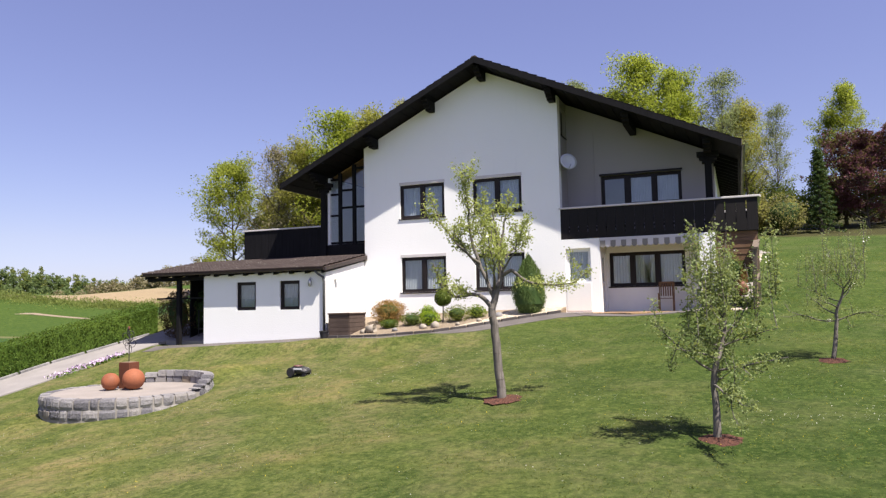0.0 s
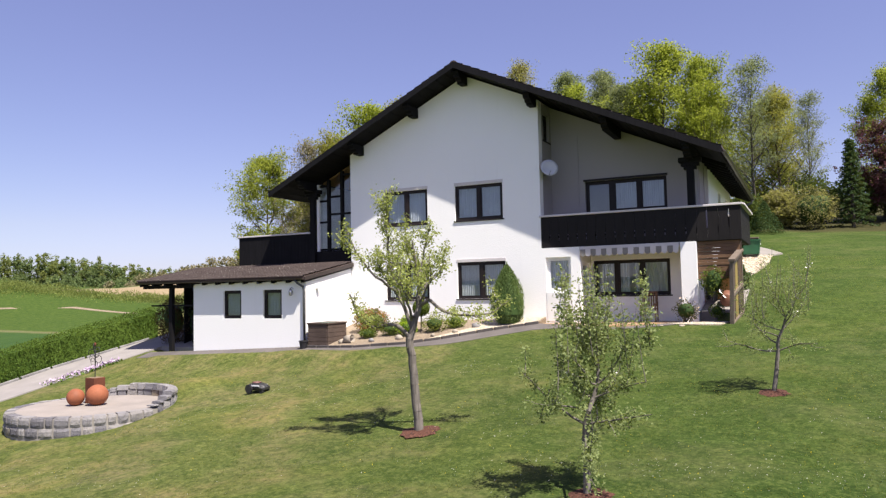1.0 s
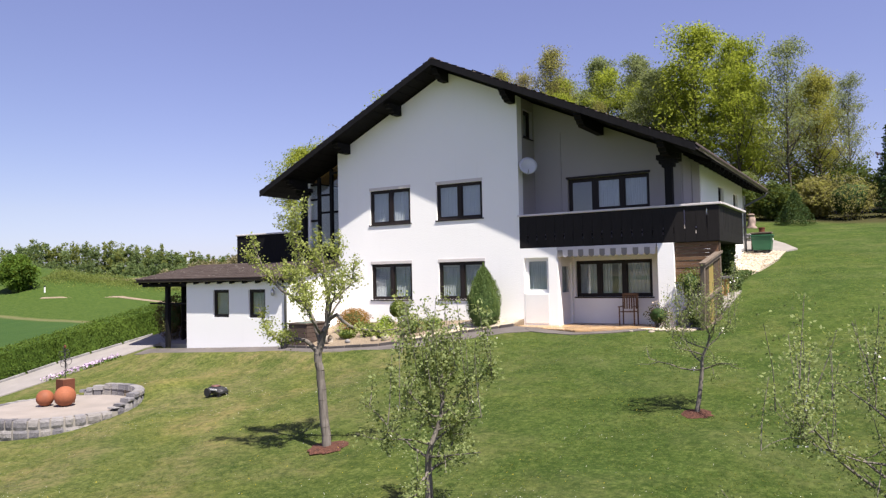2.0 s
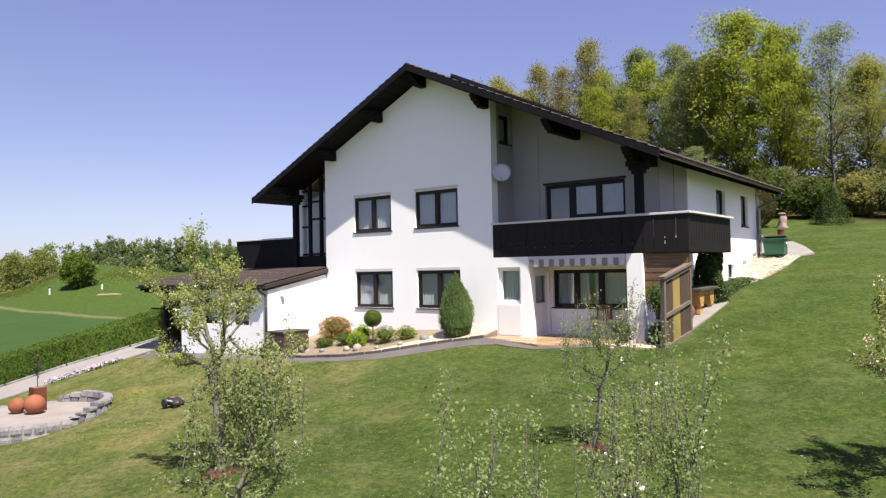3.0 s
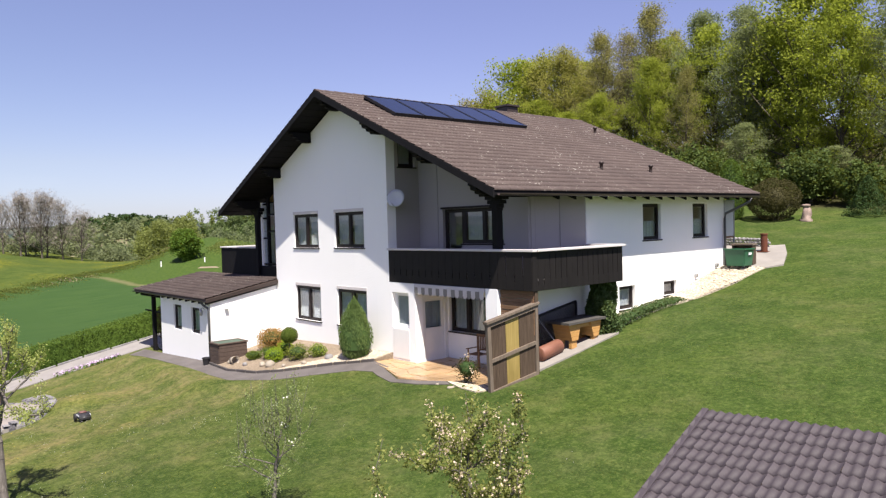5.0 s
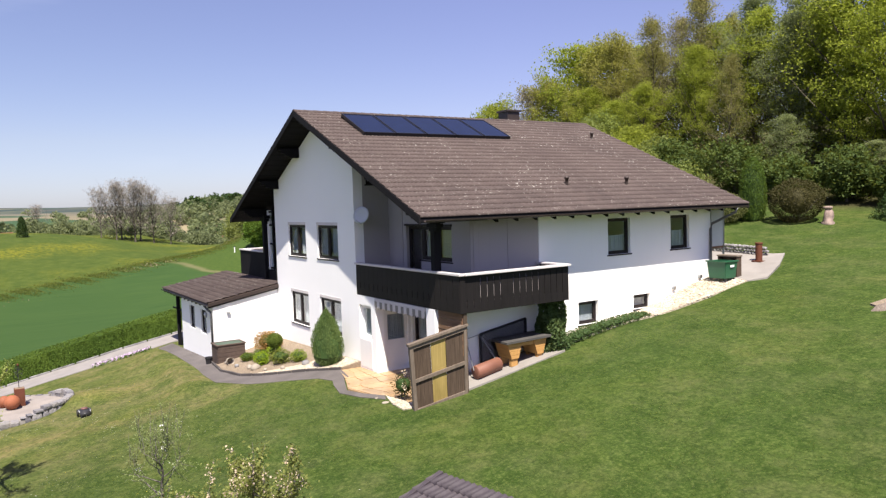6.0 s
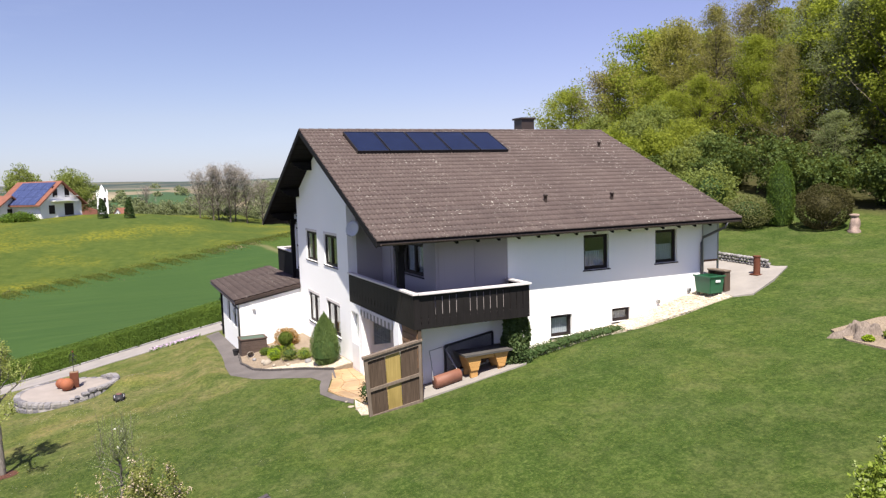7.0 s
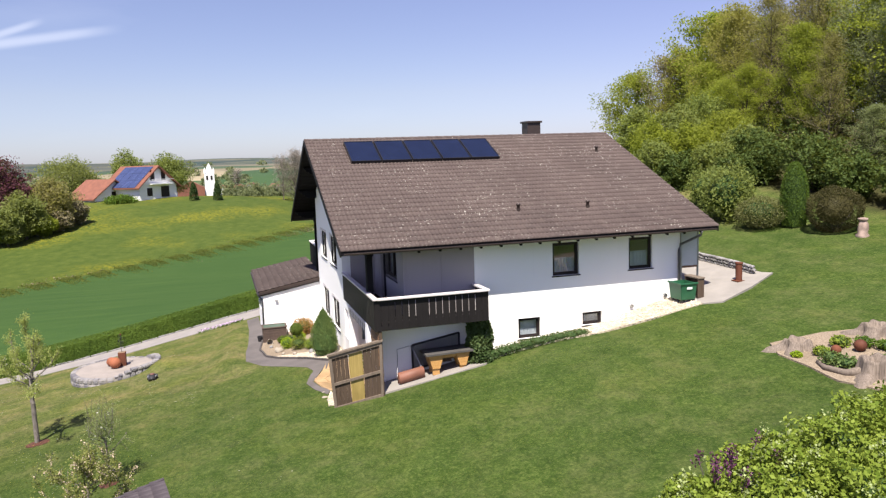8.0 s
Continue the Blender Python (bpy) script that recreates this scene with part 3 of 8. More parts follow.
def leaf_clumps(name, centres, radii, per, size, rng, flat=0.8, squash=0.62):
    """Tufts of small three-cornered leaves: `per` of them round each centre, none outside its tuft."""
    centres, radii = np.asarray(centres, dtype=np.float64), np.asarray(radii, dtype=np.float64)
    m = len(centres)
    u = rng.normal(size=(m, per, 3))
    u /= np.linalg.norm(u, axis=2)[:, :, None]
    u *= (rng.uniform(0.12, 1.0, (m, per)) ** 0.45)[:, :, None] * radii[:, None, None] * (1.0, 1.0, squash)
    c = (centres[:, None, :] + u).reshape(-1, 3)
    n = len(c)
    d = rng.normal(size=(n, 3))
    face = rng.normal(size=(n, 3)) + (0, 0, flat)
    d = np.cross(face, d)
    d /= np.linalg.norm(d, axis=1)[:, None] + 1e-9
    s = np.cross(d, face)
    s /= np.linalg.norm(s, axis=1)[:, None] + 1e-9
    L = (size * rng.uniform(0.65, 1.35, n))[:, None]
    verts = np.stack([c - d * L * 0.5 - s * L * 0.34, c - d * L * 0.42 + s * L * 0.38, c + d * L * 0.55], 1).reshape(-1, 3)
    return mesh_from(name, verts, np.arange(3 * n).reshape(n, 3))


def blob_points(rng, n, centre, radii, rough=0.25, shell=0.55, seed=0.0):
    """Points through the outer part of an uneven body."""
    d = rng.normal(size=(n, 3))
    d /= np.linalg.norm(d, axis=1)[:, None]
    bump = np.array([1 + rough * noise.noise(Vector(v) * 2.3 + Vector((seed, 0, 0))) + 0.5 * rough * noise.noise(Vector(v) * 6.0 + Vector((0, seed, 0))) for v in d])
    q = (shell + (1 - shell) * rng.uniform(0, 1, n) ** 0.5) * bump
    return np.asarray(centre) + d * q[:, None] * np.asarray(radii)

# ---------------------------------------------------------------- ground


def smooth(t):
    t = np.clip(t, 0.0, 1.0)
    return t * t * (3 - 2 * t)


def slope(x, y):
    """The garden's hillside."""
    return (0.2409 + 0.0303 * x + 0.1756 * y - 0.0008 * x * x - 0.00312 * x * y + 0.00178 * y * y
            - 0.000056 * x * y * y + 0.000165 * x * x * y - 0.000069 * y ** 3 - 0.000055 * x ** 3)


def land(x, y):
    """Height of the land at x, y, before the house was dug in."""
    x, y = np.asarray(x, dtype=float), np.asarray(y, dtype=float)
    xc, yc = np.clip(x, -18.5, 14.5), np.clip(y, -16.5, 25)
    g = slope(xc, yc) + 0.10 * np.clip(y + 16.5, -40, 0) + 0.15 * np.clip(y - 25, 0, 55) + 0.03 * np.clip(x - 14.5, 0, 40)
    far = -2.7 + 7.45 * smooth((-x - 38) / 73.8) + 0.085 * np.clip(y, 0, 60) * (1 - 0.85 * smooth((-x - 66) / 50)) - 3.75 * smooth((-x - 84) / 54.5) - 13 * smooth((-x - 130) / 220) - 0.03 * np.clip(-y - 20, 0, 60)
    w = smooth((-18.5 - x) / 15)
    g = g * (1 - w) + far * w
    g = g - 0.22 * np.exp(-((x - 5.4) ** 2 / 1.2 + (y - 8.7) ** 2 / 3.0))
    g = g - 3.44 * np.exp(-((x + 90.7) / 20) ** 2 - ((y - 14.5) / 11.1) ** 2)
    g = g - 5.8 * smooth((-x - 60) / 36) * smooth((y - 12) / 22)
    g = g + 0.34 * np.exp(-((x + 8.3) ** 2 / 1.6 + (y + 7.75) ** 2 / 0.9))
    g = g + 2.73 * np.exp(-((x + 75.6) / 10.6) ** 2 - ((y - 25.2) / 6.8) ** 2)
    g = g + 0.27 * np.exp(-((x + 10.7) ** 2 / 3.0 + (y + 11.9) ** 2 / 2.0))
    shelf = np.interp(x, (-15.3, -7.7, -3.8, -2.4, -1.0), (-4.25, -4.45, -4.75, -4.1, -3.2))
    g = g + 0.27 * np.exp(-((y - shelf) / 0.6) ** 2) * smooth((x + 15) / 1.5) * smooth((-1.4 - x) / 2.4)
    r = np.hypot(x, y)
    hills = -8 + 36 * smooth((r - 700) / 1700) + 7 * np.sin(x / 210 + 1.3) * np.cos(y / 170) * smooth((r - 400) / 400)
    wr = smooth((r - 190) / 260)
    knoll = 16 * np.exp(-((x + 480) / 120) ** 2 - ((y - 138) / 62) ** 2)
    return g * (1 - wr) + (hills + knoll) * wr


def land_at(x, y):
    return float(land(x, y))


TERRACE_EDGE = [(-0.3, -0.70), (1.05, -1.08), (2.5, -1.66), (3.3, -1.52), (4.2, -1.22), (5.6, -1.12)]


def dug(x, y):
    """The land with the cellar, the terrace and the annex cut into it."""
    z = land(x, y)
    house = (x > -9.65) & (x < 4.96) & (y > 0.03) & (y < 12.5)
    front = np.interp(x, [p[0] for p in TERRACE_EDGE], [p[1] for p in TERRACE_EDGE])
    terrace = (x > -0.25) & (x < 5.55) & (y > front + 0.05) & (y < 2)
    annex = (x > -15.4) & (x < -7.72) & (y > -2.8) & (y < 6)
    z = np.where(house, np.minimum(z, -0.6), z)
    z = np.where(terrace, np.minimum(z, 0.03), z)
    ring = np.hypot(x + 9.2, y + 10.1) < 1.88
    z = np.where(ring, np.minimum(z, -2.0), z)
    return np.where(annex, np.minimum(z, -0.95), z)


def grid_lines(extra):
    near = np.concatenate([np.arange(-26, 26.1, 0.4), extra])
    out = [26 * 1.16 ** i for i in range(1, 32)]
    return np.array(sorted(set(np.round(np.concatenate([near, out, [-v for v in out]]), 3))))


ring_x, ring_y = np.arange(-11.5, -6.9, 0.1), np.arange(-12.4, -7.8, 0.1)
gx = grid_lines([*ring_x, 4.94, 4.97, -9.66, -0.31, *np.arange(-0.4, 5.8, 0.2), -7.73, -7.70])
gy = grid_lines([*ring_y, *np.arange(-1.8, 0, 0.15), 0.02, 0.05, 12.49, -2.81])
XX, YY = np.meshgrid(gx, gy)
micro = 0.03 * np.sin(XX * 1.7 + 0.6 * np.sin(YY * 1.1)) * np.cos(YY * 1.3) * (np.hypot(XX, YY) < 60)
ZZ = dug(XX, YY) + micro * ((XX > 6) | (YY < -4))
nx, ny = len(gx), len(gy)
idx = np.arange(nx * ny).reshape(ny, nx)
quads = np.stack([idx[:-1, :-1], idx[:-1, 1:], idx[1:, 1:], idx[1:, :-1]], -1).reshape(-1, 4)
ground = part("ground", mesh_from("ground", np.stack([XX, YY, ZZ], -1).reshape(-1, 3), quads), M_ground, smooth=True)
tagged(ground, "sloping mown lawn running out into fields and meadow", "ground", kind="structure")


def inside(poly, px, py):
    c = False
    for i in range(len(poly)):
        (x0, y0), (x1, y1) = poly[i - 1], poly[i]
        if (y0 > py) != (y1 > py) and px < (x1 - x0) * (py - y0) / (y1 - y0) + x0:
            c = not c
    return c


def sheet(poly, lift, step=0.5, depth=0.35, level=None):
    """A paved or planted area, laid over the land, with an edge that goes into it."""
    own = bmesh.new()
    vs = [own.verts.new((x, y, 0)) for x, y in poly]
    own.faces.new(vs)
    xs, ys = [p[0] for p in poly], [p[1] for p in poly]
    for axis, lo, hi in ((0, min(xs), max(xs)), (1, min(ys), max(ys))):
        v = lo + step
        while v < hi:
            no = (1, 0, 0) if axis == 0 else (0, 1, 0)
            co = (v, 0, 0) if axis == 0 else (0, v, 0)
            bmesh.ops.bisect_plane(own, geom=own.verts[:] + own.edges[:] + own.faces[:], plane_co=co, plane_no=no)
            v += step
    bmesh.ops.triangulate(own, faces=own.faces[:])
    for v in own.verts:
        v.co.z = (land_at(v.co.x, v.co.y) if level is None else level) + lift
    got = bmesh.ops.extrude_face_region(own, geom=own.faces[:])
    bmesh.ops.translate(own, vec=(0, 0, -depth), verts=[g for g in got["geom"] if isinstance(g, bmesh.types.BMVert)])
    bmesh.ops.recalc_face_normals(own, faces=own.faces)
    return own


# ---------------------------------------------------------------- house
RX, RZ = -2.72, 9.22            # ridge
EX, EZ = 5.87, 5.335            # right eave
LX, LZ = -10.9, 5.29            # left eave
RY0, RY1 = -0.92, 13.65         # verges
THICK = 0.26


def roof_top(x):
    return RZ - (x - RX) * (RZ - EZ) / (EX - RX) if x > RX else RZ - (RX - x) * (RZ - LZ) / (RX - LX)


def soffit(x):
    return roof_top(x) - THICK


def clip(poly, a, b, c):
    """Keep the part of a polygon where a*u + b*v <= c."""
    out = []
    for i in range(len(poly)):
        p, q = poly[i - 1], poly[i]
        dp, dq = a * p[0] + b * p[1] - c, a * q[0] + b * q[1] - c
        if (dp <= 0) != (dq <= 0):
            t = dp / (dp - dq)
            out.append((p[0] + t * (q[0] - p[0]), p[1] + t * (q[1] - p[1])))
        if dq <= 0:
            out.append(q)
    return out


def wall(axis, face, back, u0, u1, v0, v1, holes=(), top=None, cuts=()):
    """A wall in the plane of axis ('x' or 'y'), from face to back, with rectangular holes (u0, u1, v0, v1), under a roof line."""
    bm = bmesh.new()
    us = sorted({u0, u1, *cuts, *(h for q in holes for h in q[:2] if u0 < h < u1)})
    vs = sorted({v0, v1, *(h for q in holes for h in q[2:])})
    for a, b in zip(us, us[1:]):
        for c, d in zip(vs, vs[1:]):
            mu, mv = (a + b) / 2, (c + d) / 2
            if any(q[0] < mu < q[1] and q[2] < mv < q[3] for q in holes):
                continue
            poly = [(a, c), (b, c), (b, d), (a, d)]
            if top:
                ta, tb = top(a + 1e-4), top(b - 1e-4)
                k = (tb - ta) / (b - a)
                poly = clip(poly, -k, 1.0, ta - k * a)
            if len(poly) > 2:
                prism(poly, axis, face, back, bm)
    bmesh.ops.remove_doubles(bm, verts=bm.verts, dist=1e-4)
    return bm


house = thing("house", (0, 0, -0.6), "white plastered two-storey house with brown tiled roof and dark balconies", "house")
BASE = -0.9
G1, G2, U1, U2 = (-6.13, -4.31, 0.94, 2.25), (-3.17, -1.32, 0.95, 2.25), (-6.15, -4.33, 3.72, 5.0), (-3.21, -1.37, 3.74, 5.0)
part("wall", wall("y", 0.0, 0.35, -7.68, 0.0, BASE, 9.5, [G1, G2, U1, U2], soffit, [RX]), M_plaster, house, "rough white plaster gable wall")
TW = (0.14, 1.0, 1.15, 2.3)
part("wall", wall("y", 0.0, 0.30, 0.0, 1.32, BASE, 2.62, [TW]), M_plaster, house)
TD = (0.36, 1.24, 0.12, 2.12)
part("wall", wall("x", 1.32, 1.02, 0.30, 1.36, BASE, 2.62, [TD]), M_smooth, house, "pale recess wall beside the terrace")
BW = (1.40, 3.97, 0.98, 2.18)
part("wall", wall("y", 1.36, 1.66, 1.02, 4.63, BASE, 2.62, [BW]), M_smooth, house)
part("pillar", box(4.50, 4.99, 0.0, 0.5, BASE, 2.62, bevel=0.012), M_plaster, house, "white plastered pillar carrying the balcony")
LW = (0.50, 1.22, 6.42, 7.38)
part("wall", wall("x", 0.0, -0.30, 0.35, 1.36, 2.62, 8.2, [LW], lambda v: soffit(0.0)), M_grey, house, "taupe loggia wall")
UD, UW = (1.20, 2.12, 2.72, 4.95), (2.12, 3.96, 3.84, 4.95)
part("wall", wall("y", 1.36, 1.66, 0.0, 4.955, 2.62, 8.2, [UD, UW], soffit), M_grey, house, "taupe loggia wall")
S1, S2, K1, K2 = (7.09, 8.18, 3.74, 4.98), (10.31, 11.35, 3.74, 4.98), (5.66, 6.56, 1.48, 2.25), (8.30, 9.15, 1.74, 2.24)
eave_in = soffit(4.99) + 0.02
part("wall", wall("x", 4.99, 4.64, 0.5, 4.0, BASE, 2.62), M_plaster, house)
part("wall", wall("x", 4.96, 4.64, 1.66, 4.0, 2.62, eave_in), M_grey, house, "taupe panelled wall above the side balcony")
part("wall", wall("x", 4.99, 4.64, 4.0, 12.6, BASE, eave_in, [S1, S2, K1, K2]), M_plaster, house, "rough white plaster side wall")
part("wall", wall("y", 12.6, 12.25, -9.7, 4.63, BASE, 9.5, [], soffit, [RX]), M_plaster, house)
part("wall", wall("x", -9.7, -9.4, 0.3, 12.25, BASE, soffit(-9.7)), M_plaster, house)
part("wall", wall("y", 0.3, 0.55, -9.7, -7.68, BASE, 2.9), M_plaster, house)
part("wall", wall("x", -7.68, -7.4, 0.35, 1.2, BASE, soffit(-7.68)), M_plaster, house)
for y in (1.45, 2.75):
    part("cover_strip", box(4.963, 4.985, y, y + 0.035, 2.7, eave_in - 0.02), M_grey, house)
part("cover_strip", box(0.95, 0.985, 1.335, 1.358, 3.0, 6.6), M_grey, house)
# added inner floors, coloured near-black so the rooms look unlit
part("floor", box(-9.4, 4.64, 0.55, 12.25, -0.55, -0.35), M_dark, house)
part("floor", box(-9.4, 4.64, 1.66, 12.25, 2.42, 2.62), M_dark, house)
part("partition", box(-9.3, 4.6, 3.2, 3.3, -0.35, 5.2), M_curtain, house)

# roof body, black verge boards and beams
bm = bmesh.new()
prism([(RX, RZ - 0.03), (EX, EZ - 0.03), (EX, EZ - 0.15), (RX, RZ - 0.17)], "y", RY0, RY1, bm)
prism([(RX, RZ - 0.03), (RX, RZ - 0.17), (LX, LZ - 0.15), (LX, LZ - 0.03)], "y", RY0, RY1, bm)
roof = part("roof", bm, M_blackh, house, "brown concrete tile roof with white lichen spots")
for y in (RY0, RY1):
    d = 0.05 if y == RY1 else -0.05
    for (x0, z0), (x1, z1) in (((RX, RZ), (EX + 0.02, EZ - 0.01)), ((RX, RZ), (LX - 0.02, LZ - 0.01))):
        part("bargeboard", prism([(x0, z0 + 0.01), (x1, z1 + 0.01), (x1, z1 - 0.20), (x0, z0 - 0.21)], "y", y, y + d), M_black, roof, "black stained verge board")
for side_x, side_z in ((EX, EZ), (LX, LZ)):
    n = 22
    for i in range(n):
        a, b = i / n, (i + 0.93) / n
        x0, x1 = RX + (side_x - RX) * a, RX + (side_x - RX) * b
        z0, z1 = RZ + (side_z - RZ) * a - 0.17, RZ + (side_z - RZ) * b - 0.17
        part("soffit_board", prism([(x0, z0), (x1, z1), (x1, z1 - 0.02), (x0, z0 - 0.02)], "y", RY0 + 0.01, 1.36), M_blackh, roof)
beams = [(-4.75, 0.0), (-7.15, 0.0), (-0.15, 0.0), (2.40, 1.36), (4.88, 1.36), (-9.6, 0.3), (RX, 0.0)]
for x, y1 in beams:
    zt = soffit(x) + 0.03 if x != RX else soffit(x) - 0.02
    own = prism([(RY0 + 0.10, zt), (y1 + 0.02, zt), (y1 + 0.02, zt - 0.36), (RY0 + 0.52, zt - 0.36), (RY0 + 0.50, zt - 0.30), (RY0 + 0.36, zt - 0.28), (RY0 + 0.34, zt - 0.20), (RY0 + 0.20, zt - 0.18), (RY0 + 0.18, zt - 0.08), (RY0 + 0.10, zt - 0.06)], "x", x - 0.11, x + 0.11)
    part("purlin", own, M_blackh, house, "black projecting roof beam")
for x, y in ((4.88, 0.06), (-9.62, 0.12)):
    post_top = soffit(x) - 0.3
    own = box(x - 0.11, x + 0.11, y, y + 0.22, 2.65 if x > 0 else 2.4, post_top, bevel=0.015)
    for k, (wide, drop) in enumerate(((0.34, 0.0), (0.27, 0.12), (0.19, 0.23))):
        box(x - wide, x + wide, y - 0.03 + 0.02 * k, y + 0.25 - 0.02 * k, post_top - drop - 0.11, post_top - drop + (0.04 if k == 0 else 0.0), own, 0.012)
    part("post", own, M_black, house, "black turned corner post with brackets")
for i in range(16):
    y = 1.7 + i * 0.75
    part("rafter_tail", prism([(4.7, soffit(4.7) + 0.08), (EX - 0.08, soffit(EX - 0.08) + 0.09), (EX - 0.08, soffit(EX - 0.08) - 0.03), (4.7, soffit(4.7) - 0.06)], "y", y, y + 0.09), M_blackh, roof)

# gutters and pipes
for x, z, s in ((EX + 0.07, EZ - 0.10, 1), (LX - 0.07, LZ - 0.10, -1)):
    own = bmesh.new()
    prof = [(x + 0.065 * math.cos(a), z + 0.065 * math.sin(a)) for a in np.linspace(math.pi, 2 * math.pi, 9)]
    prof += [(x + 0.055 * math.cos(a), z + 0.055 * math.sin(a)) for a in np.linspace(2 * math.pi, math.pi, 9)]
    prism(prof, "y", RY0 + 0.1, RY1 - 0.05, own)
    part("gutter", own, M_gutter, roof, "brown metal eaves gutter")
part("downpipe", tube([(EX + 0.07, 12.9, EZ - 0.16), (EX + 0.02, 12.9, EZ - 0.32), (5.10, 12.55, EZ - 0.75), (5.08, 12.5, EZ - 0.95), (5.08, 12.5, 2.45)], 0.05, 10), M_pipe, house, "grey rain downpipe", True)

# windows


def window(axis, face, hole, bars, depth=0.11, inward=1, curtain=0.0, sill=True, mat=None, name="window", shutter=False, sides_only=False):
    """A window in a hole (u0, u1, v0, v1) of a wall whose outer face is at `face`; inward is the sign into the house."""
    u0, u1, v0, v1 = hole
    mat = mat or M_frame
    a, b = face + inward * depth, face + inward * (depth + 0.07)

    def bx(ua, ub, va, vb, fa, fb, bm=None, bevel=0.0):
        fa, fb = min(fa, fb), max(fa, fb)
        if axis == "y":
            return box(ua, ub, fa, fb, va, vb, bm, bevel)
        return box(fa, fb, ua, ub, va, vb, bm, bevel)

    w = 0.075
    own = bx(u0, u1, v1 - w, v1, a, b, None)
    bx(u0, u1, v0, v0 + w, a, b, own)
    bx(u0, u0 + w, v0 + w, v1 - w, a, b, own)
    bx(u1 - w, u1, v0 + w, v1 - w, a, b, own)
    ob = part(name, own, mat, house)
    edges = [u0 + w, *[u0 + (u1 - u0) * k for k in bars], u1 - w]
    for i, k in enumerate(edges[1:-1]):
        part("mullion", bx(k - 0.06, k + 0.06, v0 + w, v1 - w, a - inward * 0.012, b), mat, ob)
    for ua, ub in zip(edges, edges[1:]):
        ua, ub = ua + (0.06 if ua != edges[0] else 0), ub - (0.06 if ub != edges[-1] else 0)
        s = 0.04
        sash = bx(ua, ub, v0 + w, v0 + w + s, a + inward * 0.012, b)
        bx(ua, ub, v1 - w - s, v1 - w, a + inward * 0.012, b, sash)
        bx(ua, ua + s, v0 + w + s, v1 - w - s, a + inward * 0.012, b, sash)
        bx(ub - s, ub, v0 + w + s, v1 - w - s, a + inward * 0.012, b, sash)
        part("sash", sash, mat, ob)
        mid = (a + b) / 2
        gl = part("pane", bx(ua + s, ub - s, v0 + w + s, v1 - w - s, mid - 0.006, mid + 0.006), M_glass, ob)
        gl.visible_shadow = False
    if curtain:
        own = bmesh.new()
        n, top = 60, v0 + (v1 - v0) * min(1.0, curtain)
        at = b + inward * 0.05
        vs = []
        gaps = [(0.03, 0.46), (0.54, 0.97)] if curtain >= 1 else [(0.02, 0.98)]
        for p, q in gaps:
            vs = []
            for i in range(n + 1):
                u = u0 + (u1 - u0) * (p + (q - p) * i / n)
                f = at + inward * 0.02 + 0.018 * math.sin(i * 1.15) + 0.008 * math.sin(i * 2.9)
                vs.append([own.verts.new((u, f, z) if axis == "y" else (f, u, z)) for z in (v0 + 0.05, top)])
            for c, d in zip(vs, vs[1:]):
                own.faces.new((c[0], d[0], d[1], c[1]))
        part("curtain", own, M_curtain, ob, "white net curtain")
    if sill:
        part("sill", bx(u0 - 0.05, u1 + 0.05, v0 - 0.045, v0 - 0.002, face - inward * 0.035, face + inward * 0.12, None, 0.008), mat, ob)
    if shutter:
        part("shutter_box", bx(u0 - 0.02, u1 + 0.02, v1 + 0.003, v1 + 0.11, face - inward * 0.012, face + inward * 0.05, None, 0.004), M_rail, ob, "pale roller shutter cover")
    return ob


for q in (G1, G2):
    window("y", 0.0, q, [0.5], depth=0.06, curtain=1.0, shutter=True)
for q in (U1, U2):
    window("y", 0.0, q, [0.5], depth=0.06, curtain=1.0, shutter=True)
window("y", 0.0, TW, [], curtain=0.96, sill=False, mat=M_smooth)
window("x", 1.32, TD, [], depth=0.06, inward=-1, curtain=0.96, sill=False, mat=M_smooth, name="door")
part("door_panel", box(1.20, 1.25, 0.44, 1.16, 0.20, 1.15, bevel=0.01), M_smooth, house, "white lower door panel")
part("door_panel", box(0.14, 1.0, -0.012, 0.05, 0.16, 1.12, bevel=0.008), M_smooth, house, "white panel below the terrace window")
window("y", 1.36, BW, [0.31, 0.64], curtain=1.0)
window("y", 1.36, UD, [], sill=False, name="door")
window("y", 1.36, UW, [0.5], curtain=1.0)
window("x", 0.0, LW, [], inward=-1, sill=True, curtain=0.96)
window("x", 4.99, S1, [], inward=-1, curtain=0.52)
window("x", 4.99, S2, [], inward=-1, curtain=0.55)
window("x", 4.99, K1, [], inward=-1, curtain=0.85)
window("x", 4.99, K2, [], inward=-1, curtain=0.8)
part("lintel", box(1.16, 4.0, 1.30, 1.358, 4.955, 5.02), M_frame, house)

